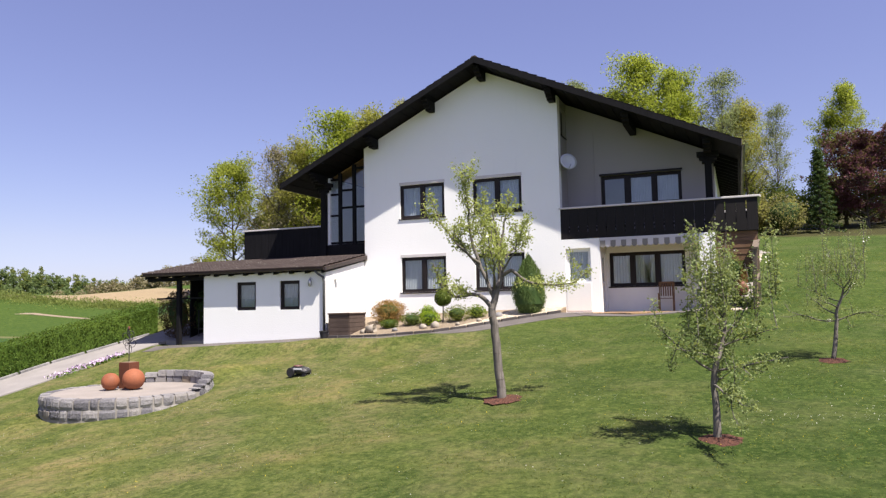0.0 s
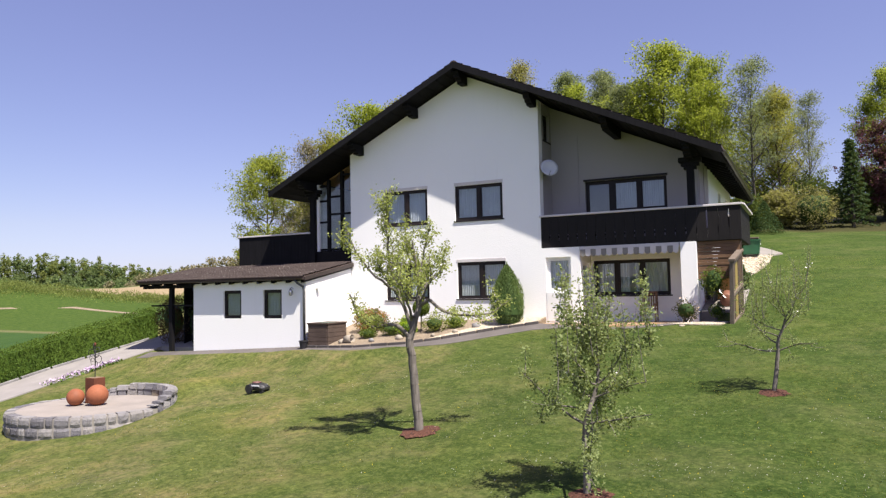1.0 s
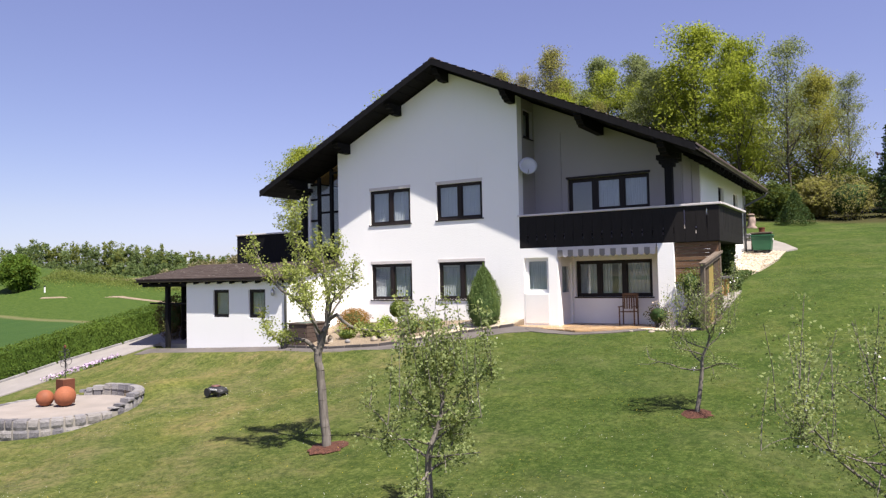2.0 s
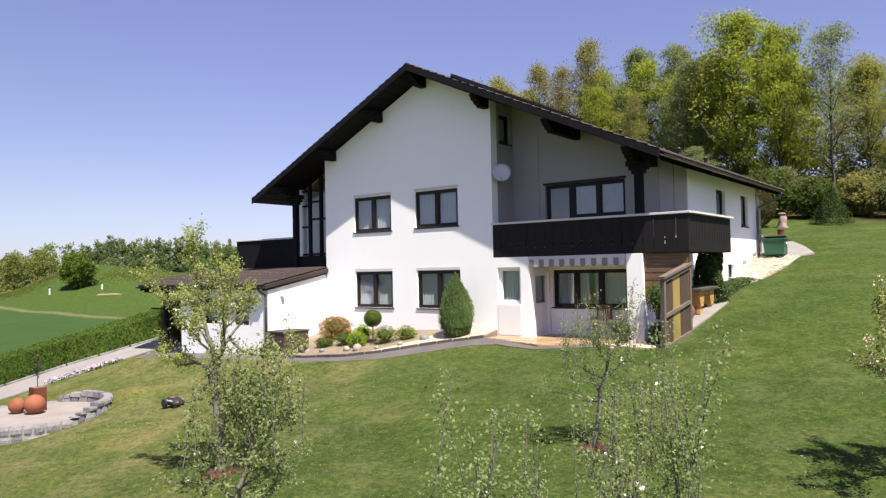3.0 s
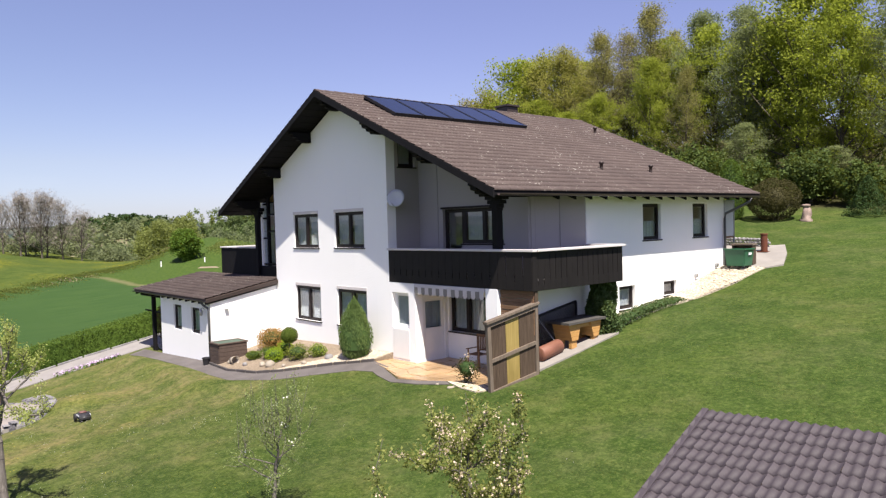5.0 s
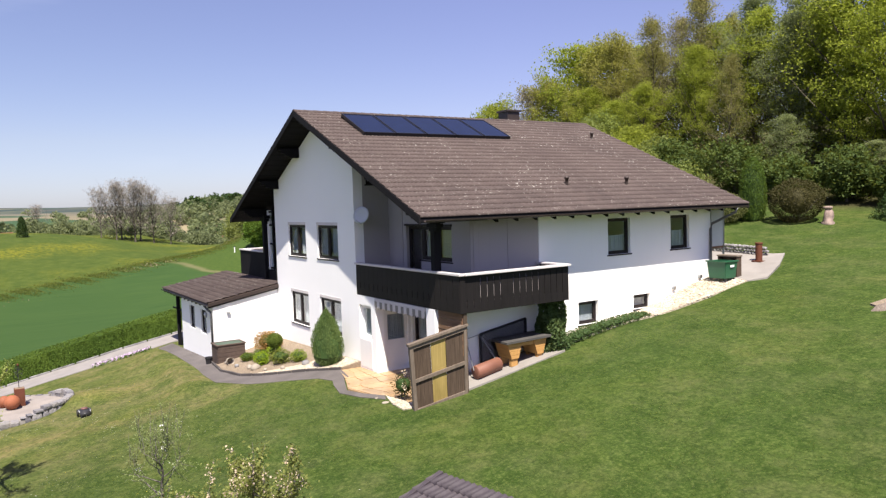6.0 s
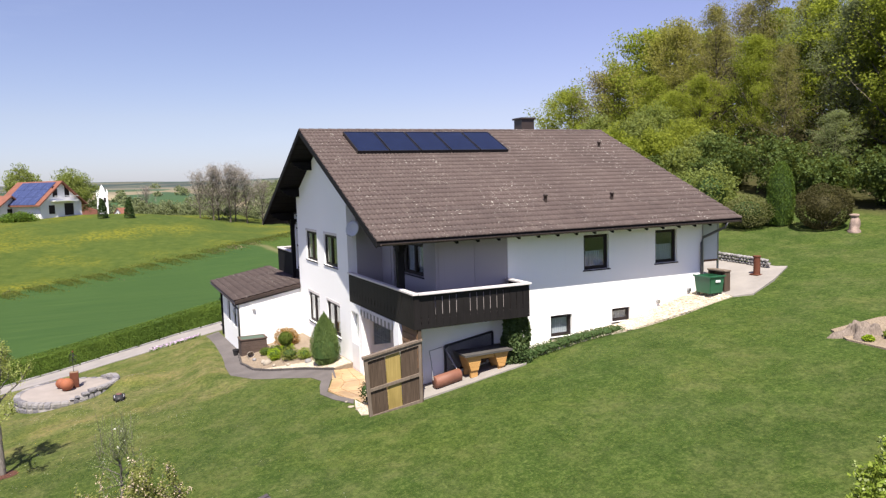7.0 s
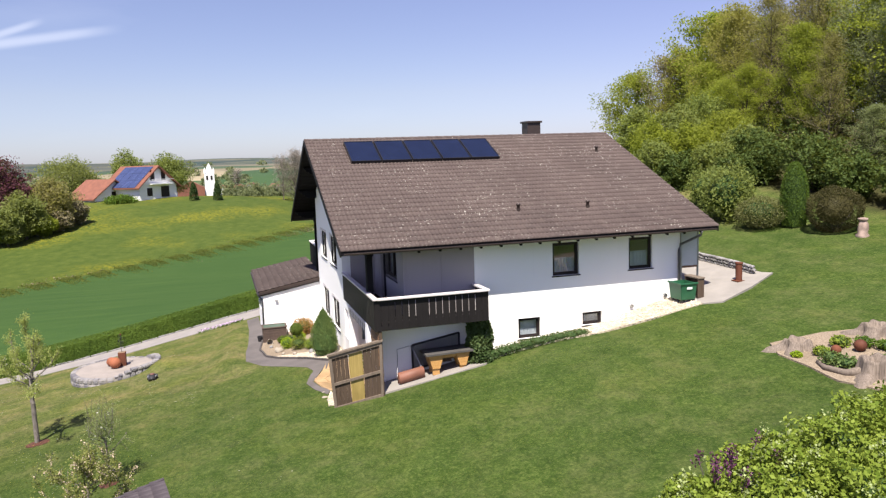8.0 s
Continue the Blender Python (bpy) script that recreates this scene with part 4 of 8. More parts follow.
# tall glazing beside the gable
for k, (x0, x1) in enumerate(((-9.62, -9.02), (-9.02, -8.38), (-8.38, -7.70))):
    tops = (soffit(x0) - 0.14, soffit(x1) - 0.14)
    a = prism([(x0, 2.92), (x0 + 0.10, 2.92), (x0 + 0.10, tops[0]), (x0, tops[0])], "y", 0.34, 0.46)
    glz = part("window", a, M_black, house, "tall black-framed glazing under the roof slope")
    part("mullion", prism([(x1 - 0.03, 2.92), (x1 + 0.03, 2.92), (x1 + 0.03, tops[1]), (x1 - 0.03, tops[1])], "y", 0.35, 0.45), M_black, glz)
    for z in ([2.95, 4.35, 5.05] if k == 1 else [2.95, 4.05, 4.9, 5.5] if k == 0 else [2.95, 4.35, 5.9]):
        part("transom", box(x0 + 0.1, x1 - 0.03, 0.35, 0.45, z, z + 0.075), M_black, glz)
    gl = part("pane", prism([(x0 + 0.1, 3.0), (x1 - 0.03, 3.0), (x1 - 0.03, tops[1]), (x0 + 0.1, tops[0])], "y", 0.395, 0.405), M_glass, glz)
    gl.visible_shadow = False
part("spandrel", box(-9.7, -7.68, 0.26, 0.34, 2.42, 2.92), M_black, house, "black boarded spandrel")
part("ceiling_lining", prism([(-9.4, soffit(-9.4) - 0.05), (-7.4, soffit(-7.4) - 0.05), (-7.4, soffit(-7.4) - 0.1), (-9.4, soffit(-9.4) - 0.1)], "y", 0.6, 3.2), M_pine, house, "pine boarded ceiling")

# solar collectors, chimney, vents
array = thing("solar_collectors", (-1.2, 3.9, 8.6), "row of five dark blue flat solar collectors on the roof", "solar panel")
for i in range(5):
    y0 = 0.64 + i * 1.31
    y1 = y0 + 1.27
    p, q = Vector((-1.99, 0, 9.10)), Vector((-0.22, 0, 8.25))
    d = (q - p).normalized()
    nrm = Vector((-d.z, 0, d.x))

    def quad(a, b, lo, hi, w0, w1):
        own = bmesh.new()
        pts = []
        for f in (lo, hi):
            for s, w in ((a, w0), (b, w0), (b, w1), (a, w1)):
                pts.append(own.verts.new(p + d * s + nrm * f + Vector((0, w, 0))))
        for f in ((0, 1, 2, 3), (7, 6, 5, 4), (0, 4, 5, 1), (1, 5, 6, 2), (2, 6, 7, 3), (3, 7, 4, 0)):
            own.faces.new([pts[j] for j in f])
        bmesh.ops.recalc_face_normals(own, faces=own.faces)
        return own

    L = (q - p).length
    pan = part("panel", quad(0.02, L - 0.02, -0.08, -0.012, y0 + 0.02, y1 - 0.02), M_collector, array)
    rim = quad(0, 0.045, -0.16, 0.0, y0, y1)
    for own in (quad(L - 0.045, L, -0.20, 0.0, y0, y1), quad(0.045, L - 0.045, -0.10, 0.0, y0, y0 + 0.04), quad(0.045, L - 0.045, -0.10, 0.0, y1 - 0.04, y1)):
        join(rim, own)
    part("rim", rim, M_alu, pan)
    part("bracket", box(-1.92, -1.86, y0 + 0.3, y0 + 0.36, roof_top(-1.9) - 0.02, 8.97), M_alu, array)
    part("bracket", box(-1.92, -1.86, y1 - 0.36, y1 - 0.3, roof_top(-1.9) - 0.02, 8.97), M_alu, array)
chim = box(-4.95, -4.25, 10.25, 10.95, 7.9, 9.86)
part("chimney", chim, M_gutter, house, "brown sheet-clad chimney")
part("chimney_cap", box(-5.02, -4.18, 10.18, 11.02, 9.86, 9.95, bevel=0.01), M_gutter, house)
for x, y in ((4.0, 6.17), (4.05, 9.07), (-0.7, 12.1)):
    z = roof_top(x)
    own = lathe([(0.075, -0.1), (0.06, 0.05), (0.06, 0.20), (0.085, 0.20), (0.085, 0.27), (0.02, 0.30)], (x, y, z), 12)
    part("roof_vent", own, M_gutter, roof, "small brown roof vent pipe", True)

# right-hand balcony
deck_z = 2.62
part("balcony_deck", prism([(0.0, 0.05), (6.25, 0.05), (6.25, 4.0), (4.99, 4.0), (4.99, 1.36), (0.0, 1.36)], "z", deck_z, deck_z + 0.12), M_balcony, house, "dark balcony floor")
bal = part("balcony_railing", box(-0.02, 6.28, 0.02, 0.07, 3.60, 3.66), M_balcony, house, "dark brown boarded balcony railing with a pale handrail")
part("handrail", box(-0.05, 6.36, -0.04, 0.14, 3.67, 3.735, bevel=0.01), M_rail, bal)
part("handrail", box(6.22, 6.40, 0.14, 4.05, 3.67, 3.735, bevel=0.01), M_rail, bal)
part("handrail", box(4.99, 6.22, 3.87, 4.05, 3.67, 3.735, bevel=0.01), M_rail, bal)
part("rail", box(0, 6.22, 0.07, 0.11, 2.95, 3.02), M_balcony, bal)
part("rail", box(6.22, 6.26, 0.1, 4.0, 2.95, 3.02), M_balcony, bal)


def boards(n, a, b, make, gaps, z0=2.63, z1=3.665):
    """Upright boards from a to b; gaps names the boards beside which a slot (low, high, width) is left open."""
    w = (b - a) / n
    for i in range(n):
        lo, hi, wide = gaps.get(i, (0, 0, 0.002))
        part("board", make(a + i * w + 0.002, a + (i + 1) * w - wide, z0, z1), M_balcony, bal)
        if i in gaps:
            part("board", make(a + (i + 1) * w - wide, a + (i + 1) * w - 0.002, z0, lo), M_balcony, bal)
            part("board", make(a + (i + 1) * w - wide, a + (i + 1) * w - 0.002, hi, z1), M_balcony, bal)


boards(20, 0.0, 6.28, lambda a, b, z0, z1: box(a, b, 0.0, 0.022, z0, z1), {i: (3.0, 3.56, 0.03) if i in (16, 18) else (2.86, 3.06, 0.026) for i in range(0, 19)})
boards(17, 0.022, 4.02, lambda a, b, z0, z1: box(6.268, 6.29, a, b, z0, z1), {**{i: (2.78, 2.98, 0.03) for i in (0, 1)}, **{i: (2.90, 3.58, 0.024) for i in range(2, 16) if i != 6}})
part("board", box(4.99, 6.27, 4.0, 4.022, 2.63, 3.665), M_balcony, bal)
for x in (0.3, 2.3, 4.3, 6.1):
    part("baluster", box(x, x + 0.06, 0.07, 0.13, 2.74, 3.665), M_balcony, bal)

# left balcony over the annex
lbal = part("balcony_railing", box(-13.5, -9.74, 0.32, 0.36, 3.58, 3.64), M_balcony, house, "black boarded terrace railing")
part("handrail", box(-13.62, -9.74, 0.24, 0.42, 3.66, 3.72, bevel=0.01), M_rail, lbal)
part("handrail", box(-13.62, -13.44, 0.42, 4.0, 3.66, 3.72, bevel=0.01), M_rail, lbal)
n = 22
for i in range(n):
    a = -13.56 + i * (3.82 / n)
    part("board", box(a + 0.003, a + 3.82 / n - 0.003, 0.28, 0.302, 2.45, 3.655), M_black, lbal)
for i in range(20):
    a = 0.32 + i * 0.185
    part("board", box(-13.58, -13.56, a, a + 0.18, 2.45, 3.655), M_black, lbal)
    part("board", box(-13.555, -13.545, a, a + 0.18, 2.6, 3.655), M_rail, lbal)

# awning over the terrace recess
awn = part("awning", box(1.30, 4.48, -0.02, 0.16, 2.50, 2.62, bevel=0.02), M_rail, house, "grey and white striped awning with scalloped valance")
for i in range(18):
    x0 = 1.34 + i * 0.174
    poly = [(x0, 2.52), (x0 + 0.172, 2.52), (x0 + 0.172, 2.36)] + [(x0 + 0.086 + 0.086 * math.cos(a), 2.36 - 0.075 * math.sin(a)) for a in np.linspace(0.3, 2.84, 6)] + [(x0, 2.36)]
    part("valance", prism(poly, "y", -0.035, -0.028), M_rail if i % 2 else M_stripe, awn)

# satellite dish
DISH = (0.28, 0.18, 5.34)
own = bmesh.new()
rim = []
prof = [(0.01, 0.0), (0.13, 0.012), (0.25, 0.045), (0.34, 0.085), (0.345, 0.10), (0.24, 0.062), (0.12, 0.028), (0.01, 0.015)]
lathe(prof, (0, 0, 0), 24, own)
own.transform(Matrix.Translation(DISH) @ Vector((0.53, -0.80, 0.28)).to_track_quat("Z", "Y").to_matrix().to_4x4() @ Matrix.Scale(0.88, 4))
dish = part("satellite_dish", own, M_dish, house, "pale grey round satellite dish", True)
part("dish_arm", tube([(-0.02, 0.42, 5.16), (0.14, 0.38, 5.16), (0.26, 0.22, 5.30)], 0.02, 8), M_steel, dish)
part("feed_arm", tube([(0.30, 0.12, 5.06), (0.46, -0.16, 5.20)], 0.012, 6), M_steel, dish)

# annex with carport
ann = thing("annex", (-10.5, -1.4, -0.95), "low white annex with a shallow brown roof and open carport", "annex")
AW1, AW2 = (-11.5, -10.64, 0.39, 1.42), (-9.61, -8.77, 0.39, 1.42)


def ann_top(y):
    return 1.86 + (y + 3.04) * 0.182


keep = house
house = ann
part("wall", wall("y", -2.85, -2.55, -13.0, -7.7, -1.3, 1.70, [AW1, AW2]), M_plaster, ann, "white plaster annex front")
part("wall", wall("x", -7.7, -8.0, -2.55, 0.0, -1.3, 2.6, [], lambda v: ann_top(v) - 0.17), M_plaster, ann)
part("wall", wall("x", -13.0, -12.7, -2.55, 0.28, -1.3, 2.6, [], lambda v: ann_top(v) - 0.17), M_plaster, ann)
part("wall", wall("y", 0.302, 0.6, -13.54, -9.75, -1.3, 2.44), M_plaster, ann)
part("wall", wall("x", -13.54, -13.3, 0.6, 4.0, -1.3, 2.6), M_plaster, ann)
part("terrace_deck", box(-13.3, -9.75, 0.6, 4.0, 2.3, 2.45), M_concrete, ann)
for q in (AW1, AW2):
    window("y", -2.85, q, [], depth=0.07, curtain=0.97, sill=False)
house = keep
bm = prism([(-3.04, ann_top(-3.04)), (0.25, ann_top(0.25)), (0.25, ann_top(0.25) - 0.06), (-3.04, ann_top(-3.04) - 0.06)], "x", -15.82, -7.62)
aroof = part("roof", bm, M_annex, ann, "brown felt roof with lichen spots")
part("verge_board", prism([(-3.06, ann_top(-3.06) - 0.01), (0.0, ann_top(0.0) - 0.01), (0.0, ann_top(0.0) - 0.16), (-3.06, ann_top(-3.06) - 0.14)], "x", -7.62, -7.58), M_gutter, aroof)
for i in range(13):
    x = -15.7 + i * 0.66
    part("rafter", prism([(-3.03, ann_top(-3.03) - 0.065), (0.2, ann_top(0.2) - 0.065), (0.2, ann_top(0.2) - 0.22), (-3.03, ann_top(-3.03) - 0.22)], "x", x, x + 0.12), M_black, aroof)
own = bmesh.new()
prof = [(-3.10 + 0.06 * math.cos(a), 1.80 + 0.06 * math.sin(a)) for a in np.linspace(math.pi, 2 * math.pi, 8)] + [(-3.10 + 0.05 * math.cos(a), 1.80 + 0.05 * math.sin(a)) for a in np.linspace(2 * math.pi, math.pi, 8)]
part("gutter", prism(prof, "x", -15.82, -7.62), M_gutter, aroof)
part("downpipe", tube([(-8.0, -3.10, 1.74), (-7.9, -3.05, 1.62), (-7.76, -2.93, 1.5), (-7.74, -2.91, 1.35), (-7.74, -2.91, -0.55)], 0.042, 10), M_pipe, ann, "dark grey rain downpipe", True)
# black panels added to make the open carport dark inside
part("back_panel", box(-14.45, -13.02, 0.05, 0.12, -1.3, 1.9), M_black, ann, "black panel standing in for the dark inside of the carport")
part("side_panel", box(-15.35, -14.46, 0.05, 0.12, -1.4, 0.75), M_black, ann)
part("side_panel", box(-14.5, -14.44, -1.9, 0.12, -1.3, 1.8), M_black, ann)
for x, y in ((-14.3, -2.7), (-15.5, 0.1)):
    part("carport_post", box(x - 0.08, x + 0.08, y - 0.08, y + 0.08, -1.4, 1.62, bevel=0.01), M_black, ann, "black carport post")
part("carport_beam", box(-15.8, -13.0, -2.78, -2.62, 1.56, 1.70), M_black, ann)
part("crossbar", box(-15.4, -13.0, -2.72, -2.66, 0.86, 0.92), M_black, ann)
lampw = part("wall_lamp", lathe([(0.02, -0.12), (0.06, -0.08), (0.075, 0.05), (0.05, 0.1), (0.02, 0.16)], (-8.25, -3.0, 1.30), 10), M_steel, ann, "small outdoor wall lantern", True)
part("lamp_arm", tube([(-8.25, -2.85, 1.42), (-8.25, -2.95, 1.50), (-8.25, -3.0, 1.45)], 0.012, 6), M_steel, lampw)
part("floodlight", box(-7.7, -7.55, -2.3, -2.16, 1.42, 1.52, bevel=0.01), M_smooth, ann, "white sensor floodlight")

# ---------------------------------------------------------------- plants


def tubes(segs, sides=5):
    """One mesh of many open tapered tubes (p0, p1, r0, r1)."""
    vs, fs = [], []
    for p0, p1, r0, r1 in segs:
        p0, p1 = np.asarray(p0), np.asarray(p1)
        d = p1 - p0
        d = d / (np.linalg.norm(d) + 1e-9)
        u = np.cross(d, (0.31, 0.95, 0.1) if abs(d[2]) > 0.9 else (0, 0, 1.0))
        u /= np.linalg.norm(u) + 1e-9
        w = np.cross(d, u)
        k = len(vs)
        for p, r in ((p0, r0), (p1, r1)):
            for j in range(sides):
                a = 2 * math.pi * j / sides
                vs.append(p + r * (math.cos(a) * u + math.sin(a) * w))
        for j in range(sides):
            fs.append((k + j, k + (j + 1) % sides, k + sides + (j + 1) % sides, k + sides + j))
    return mesh_from("wood", vs, fs)


def skeleton_of(rng, H, r, base, crown_r, limbs, lift, twigs, lean=0.03, forks=1.0):
    """Trunk, limbs and twigs as tapered segments, and the places along the twigs where leaves grow."""
    segs, spots = [], []
    pts = [np.zeros(3)]
    n = 9
    for i in range(n):
        pts.append(pts[-1] + np.array([rng.normal() * lean * H / n * 2, rng.normal() * lean * H / n * 2, H * 0.93 / n]))
    rad = [r * (1 - 0.9 * (i / n) ** 0.9) for i in range(n + 1)]
    rad[0] *= 1.35
    for i in range(n):
        segs.append((pts[i], pts[i + 1], rad[i], rad[i + 1]))
    pts = np.array(pts)

    def on_trunk(t):
        f = t * n
        i = min(int(f), n - 1)
        return pts[i] * (1 - (f - i)) + pts[i + 1] * (f - i), rad[i] * (1 - (f - i)) + rad[i + 1] * (f - i)

    az = rng.uniform(0, 6.28)
    for i in range(limbs):
        t = base + (1 - base) * ((i + rng.uniform(0.1, 0.9)) / limbs) * 0.97
        p, rr = on_trunk(t)
        az += 2.4 + rng.normal() * 0.35
        k = (t - base) / (1 - base)
        reach = crown_r * (0.55 + 0.75 * math.sin(math.pi * min(1, 0.22 + 0.74 * k)) - 0.35 * k) * rng.uniform(0.75, 1.2)
        el = lift + 0.5 * k + rng.normal() * 0.12
        d = np.array([math.cos(az) * math.cos(el), math.sin(az) * math.cos(el), math.sin(el)])
        q, m = p.copy(), 5
        rl = min(rr * 0.62, r * 0.5)
        line = [q]
        for j in range(m):
            d = d + np.array([rng.normal() * 0.13, rng.normal() * 0.13, 0.10 + rng.normal() * 0.08])
            d /= np.linalg.norm(d)
            nq = q + d * reach / m
            segs.append((q, nq, rl * (1 - j / m) + 0.012 * r, rl * (1 - (j + 1) / m) + 0.012 * r))
            q = nq
            line.append(q)
        spots.append(line[-1])
        for j in range(twigs):
            f = rng.uniform(0.3, 1.0) * m
            a = min(int(f), m - 1)
            s = line[a] * (1 - (f - a)) + line[a + 1] * (f - a)
            td = rng.normal(size=3)
            td[2] = abs(td[2]) * 0.9 + 0.25
            td = td / np.linalg.norm(td) * reach * rng.uniform(0.22, 0.5)
            mid = s + td * 0.5 + rng.normal(size=3) * 0.03 * reach
            end = s + td
            w = rl * 0.22 + 0.008 * r
            segs.append((s, mid, w, w * 0.65))
            segs.append((mid, end, w * 0.65, w * 0.25))
            for g in (0.25, 0.5, 0.75, 1.0):
                spots.append(s + td * g)
    for g in (0.6, 0.8, 1.0):
        spots.append(on_trunk(0.85 + 0.15 * g)[0])
    return segs, np.array(spots)


def make_bush(name, label, at, radii, seed, n, leaf_size, mat, shell=0.55, rough=0.25, category="shrub", group="", core=None, blossom=0, blossom_mat=None, aspect=1.7):
    """A shrub: an uneven solid core, by default dark for its shaded inside, with stems, and many leaves through its
    outer part.
    """
    rng = np.random.default_rng(seed)
    bush = thing(name, at, label, category, group)
    c = (0, 0, radii[2] * 0.92)
    part("foliage", leaves("foliage", blob_points(rng, n, c, radii, rough, shell, seed * 1.7), leaf_size, rng, aspect=aspect, flat=0.7), mat, None).parent = bush
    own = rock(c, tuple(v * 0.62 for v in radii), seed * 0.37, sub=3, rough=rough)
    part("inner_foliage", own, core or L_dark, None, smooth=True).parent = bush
    segs = [((rng.normal() * 0.04, rng.normal() * 0.04, -0.12), (rng.normal() * radii[0] * 0.3, rng.normal() * radii[1] * 0.3, radii[2]), 0.025, 0.012) for _ in range(5)]
    part("stems", tubes(segs), M_bark, None).parent = bush
    if blossom:
        pts = blob_points(rng, blossom, c, tuple(v * 1.04 for v in radii), rough, 0.93, seed * 1.7)
        pts = np.repeat(pts, 14, 0) + rng.normal(size=(blossom * 14, 3)) * (0.05, 0.05, 0.07)
        part("blossom", leaves("blossom", pts, 0.05, rng, aspect=1.1), blossom_mat, None, "flower panicles").parent = bush
    return bush


def on_land(x, y, dz=0.0):
    return (x, y, land_at(x, y) + dz)


# ---------------------------------------------------------------- paving and beds
drive_poly = [(-15.4, -2.2), (-16.0, -4.4), (-16.7, -8.0), (-16.9, -14.0), (-16.2, -21.0), (-14.5, -30), (-17.6, -30), (-18.9, -21.0), (-19.4, -14.0), (-19.3, -8.0), (-18.7, -4.6), (-17.1, -1.2), (-15.4, 2.0), (-13.1, 2.0), (-13.1, -2.5)]
tagged(part("driveway", sheet(drive_poly, 0.03, 0.8), M_drive), "pale worn asphalt driveway beside the hedge", "driveway", kind="structure")
path_poly = [(-15.3, -3.55), (-11.5, -3.55), (-7.7, -3.72), (-5.5, -3.92), (-3.5, -3.98), (-2.1, -3.35), (-0.95, -2.45), (0.2, -1.65), (1.2, -1.45), (1.2, -1.0), (0.1, -0.75), (-1.2, -1.5), (-2.6, -2.55), (-3.6, -3.05), (-5.5, -3.25), (-7.7, -3.05), (-7.7, -2.86), (-13.0, -2.86), (-15.3, -2.86)]
tagged(part("path", sheet(path_poly, 0.012, 0.6), M_paving), "grey concrete garden path along the house", "path", kind="structure")
terrace_base = part("terrace", prism([*TERRACE_EDGE, (5.6, 0.12), (4.99, 0.12), (4.99, 1.36), (1.32, 1.36), (1.32, 0.0), (-0.3, 0.0)], "z", -0.35, 0.088), M_terrace)
tagged(terrace_base, "terrace of ochre stone slabs under the balcony", "terrace", kind="structure")
front_poly = [(0.6, -1.05), (1.05, -1.12), (2.5, -1.70), (3.3, -1.56), (4.15, -1.28), (4.5, -1.42), (3.5, -1.78), (2.5, -1.95), (1.6, -1.72), (1.0, -1.5)]
tagged(part("terrace_path", sheet(front_poly, 0.02, 0.4), M_paving), "grey paving along the terrace front", "path", kind="structure")
edge_poly = [(4.2, -1.28), (5.6, -1.16), (5.96, -1.2), (5.74, -1.58), (4.95, -1.50)]
tagged(part("terrace_gravel", sheet(edge_poly, 0.03, 0.4), M_gravel), "cream gravel strip along the terrace edge", "gravel", kind="structure")
bed_poly = [(-7.68, -2.95), (-5.5, -3.2), (-3.6, -3.0), (-2.6, -2.5), (-1.2, -1.45), (0.1, -0.7), (0.1, 0.0), (-7.68, 0.0)]
tagged(part("flower_bed", sheet(bed_poly, 0.06, 0.5), M_bedsand), "sandy planting bed along the white wall", "flower bed", kind="structure")
gravel_poly = [(-3.1, -2.72), (-2.6, -2.46), (-1.2, -1.41), (0.03, -0.70), (0.03, -0.04), (-1.8, -0.04), (-2.1, -1.25)]
tagged(part("bed_gravel", sheet(gravel_poly, 0.068, 0.4), M_gravel), "cream gravel at the end of the planting bed", "gravel", kind="structure")
side_poly = [(5.0, 0.2), (6.15, 0.2), (6.22, 2.0), (6.2, 3.9), (5.8, 4.3), (5.0, 4.3)]
tagged(part("side_pavement", sheet(side_poly, 0.05, 0.5), M_concrete), "pale concrete strip below the side balcony", "pavement", kind="structure")
strip_poly = [(5.0, 4.3), (5.8, 4.3), (5.9, 7.4), (6.2, 8.6), (6.6, 10.4), (6.7, 12.4), (5.0, 12.7)]
tagged(part("gravel_strip", sheet(strip_poly, 0.05, 0.6), M_gravel), "cream gravel strip along the side wall", "gravel", kind="structure")
rg = np.random.default_rng(44)
pebbles = bmesh.new()
while len(pebbles.verts) < 6300:
    x, y = rg.uniform(5.05, 6.6), rg.uniform(6.5, 12.5)
    if inside(strip_poly, x, y):
        r = rg.uniform(0.025, 0.06)
        rock((x, y, land_at(x, y) + 0.055), (r * 1.3, r, r * 0.6), rg.uniform(0, 9), pebbles, 1, 0.3)
tagged(part("pebbles", pebbles, M_pebble), "loose cream pebbles on the gravel strip", "pebbles", kind="stuff")
rear_poly = [(5.0, 12.7), (6.7, 12.4), (7.1, 13.0), (6.4, 14.9), (5.6, 16.55), (5.2, 16.35), (1.5, 16.35), (1.0, 12.7)]
tagged(part("rear_terrace", sheet(rear_poly, 0.06, 0.6), M_concrete), "pale concrete terrace behind the house", "terrace", kind="structure")
islet_poly = [(11.55, 11.2), (12.4, 10.75), (13.6, 10.7), (14.8, 10.5), (16.2, 10.7), (17.2, 12.0), (16.8, 14.2), (14.6, 15.0), (12.9, 14.5), (11.9, 12.8)]
tagged(part("stump_bed", sheet(islet_poly, 0.05, 0.5), M_bedsand), "sandy island bed with old tree stumps", "flower bed", kind="structure")

rng = np.random.default_rng(5)


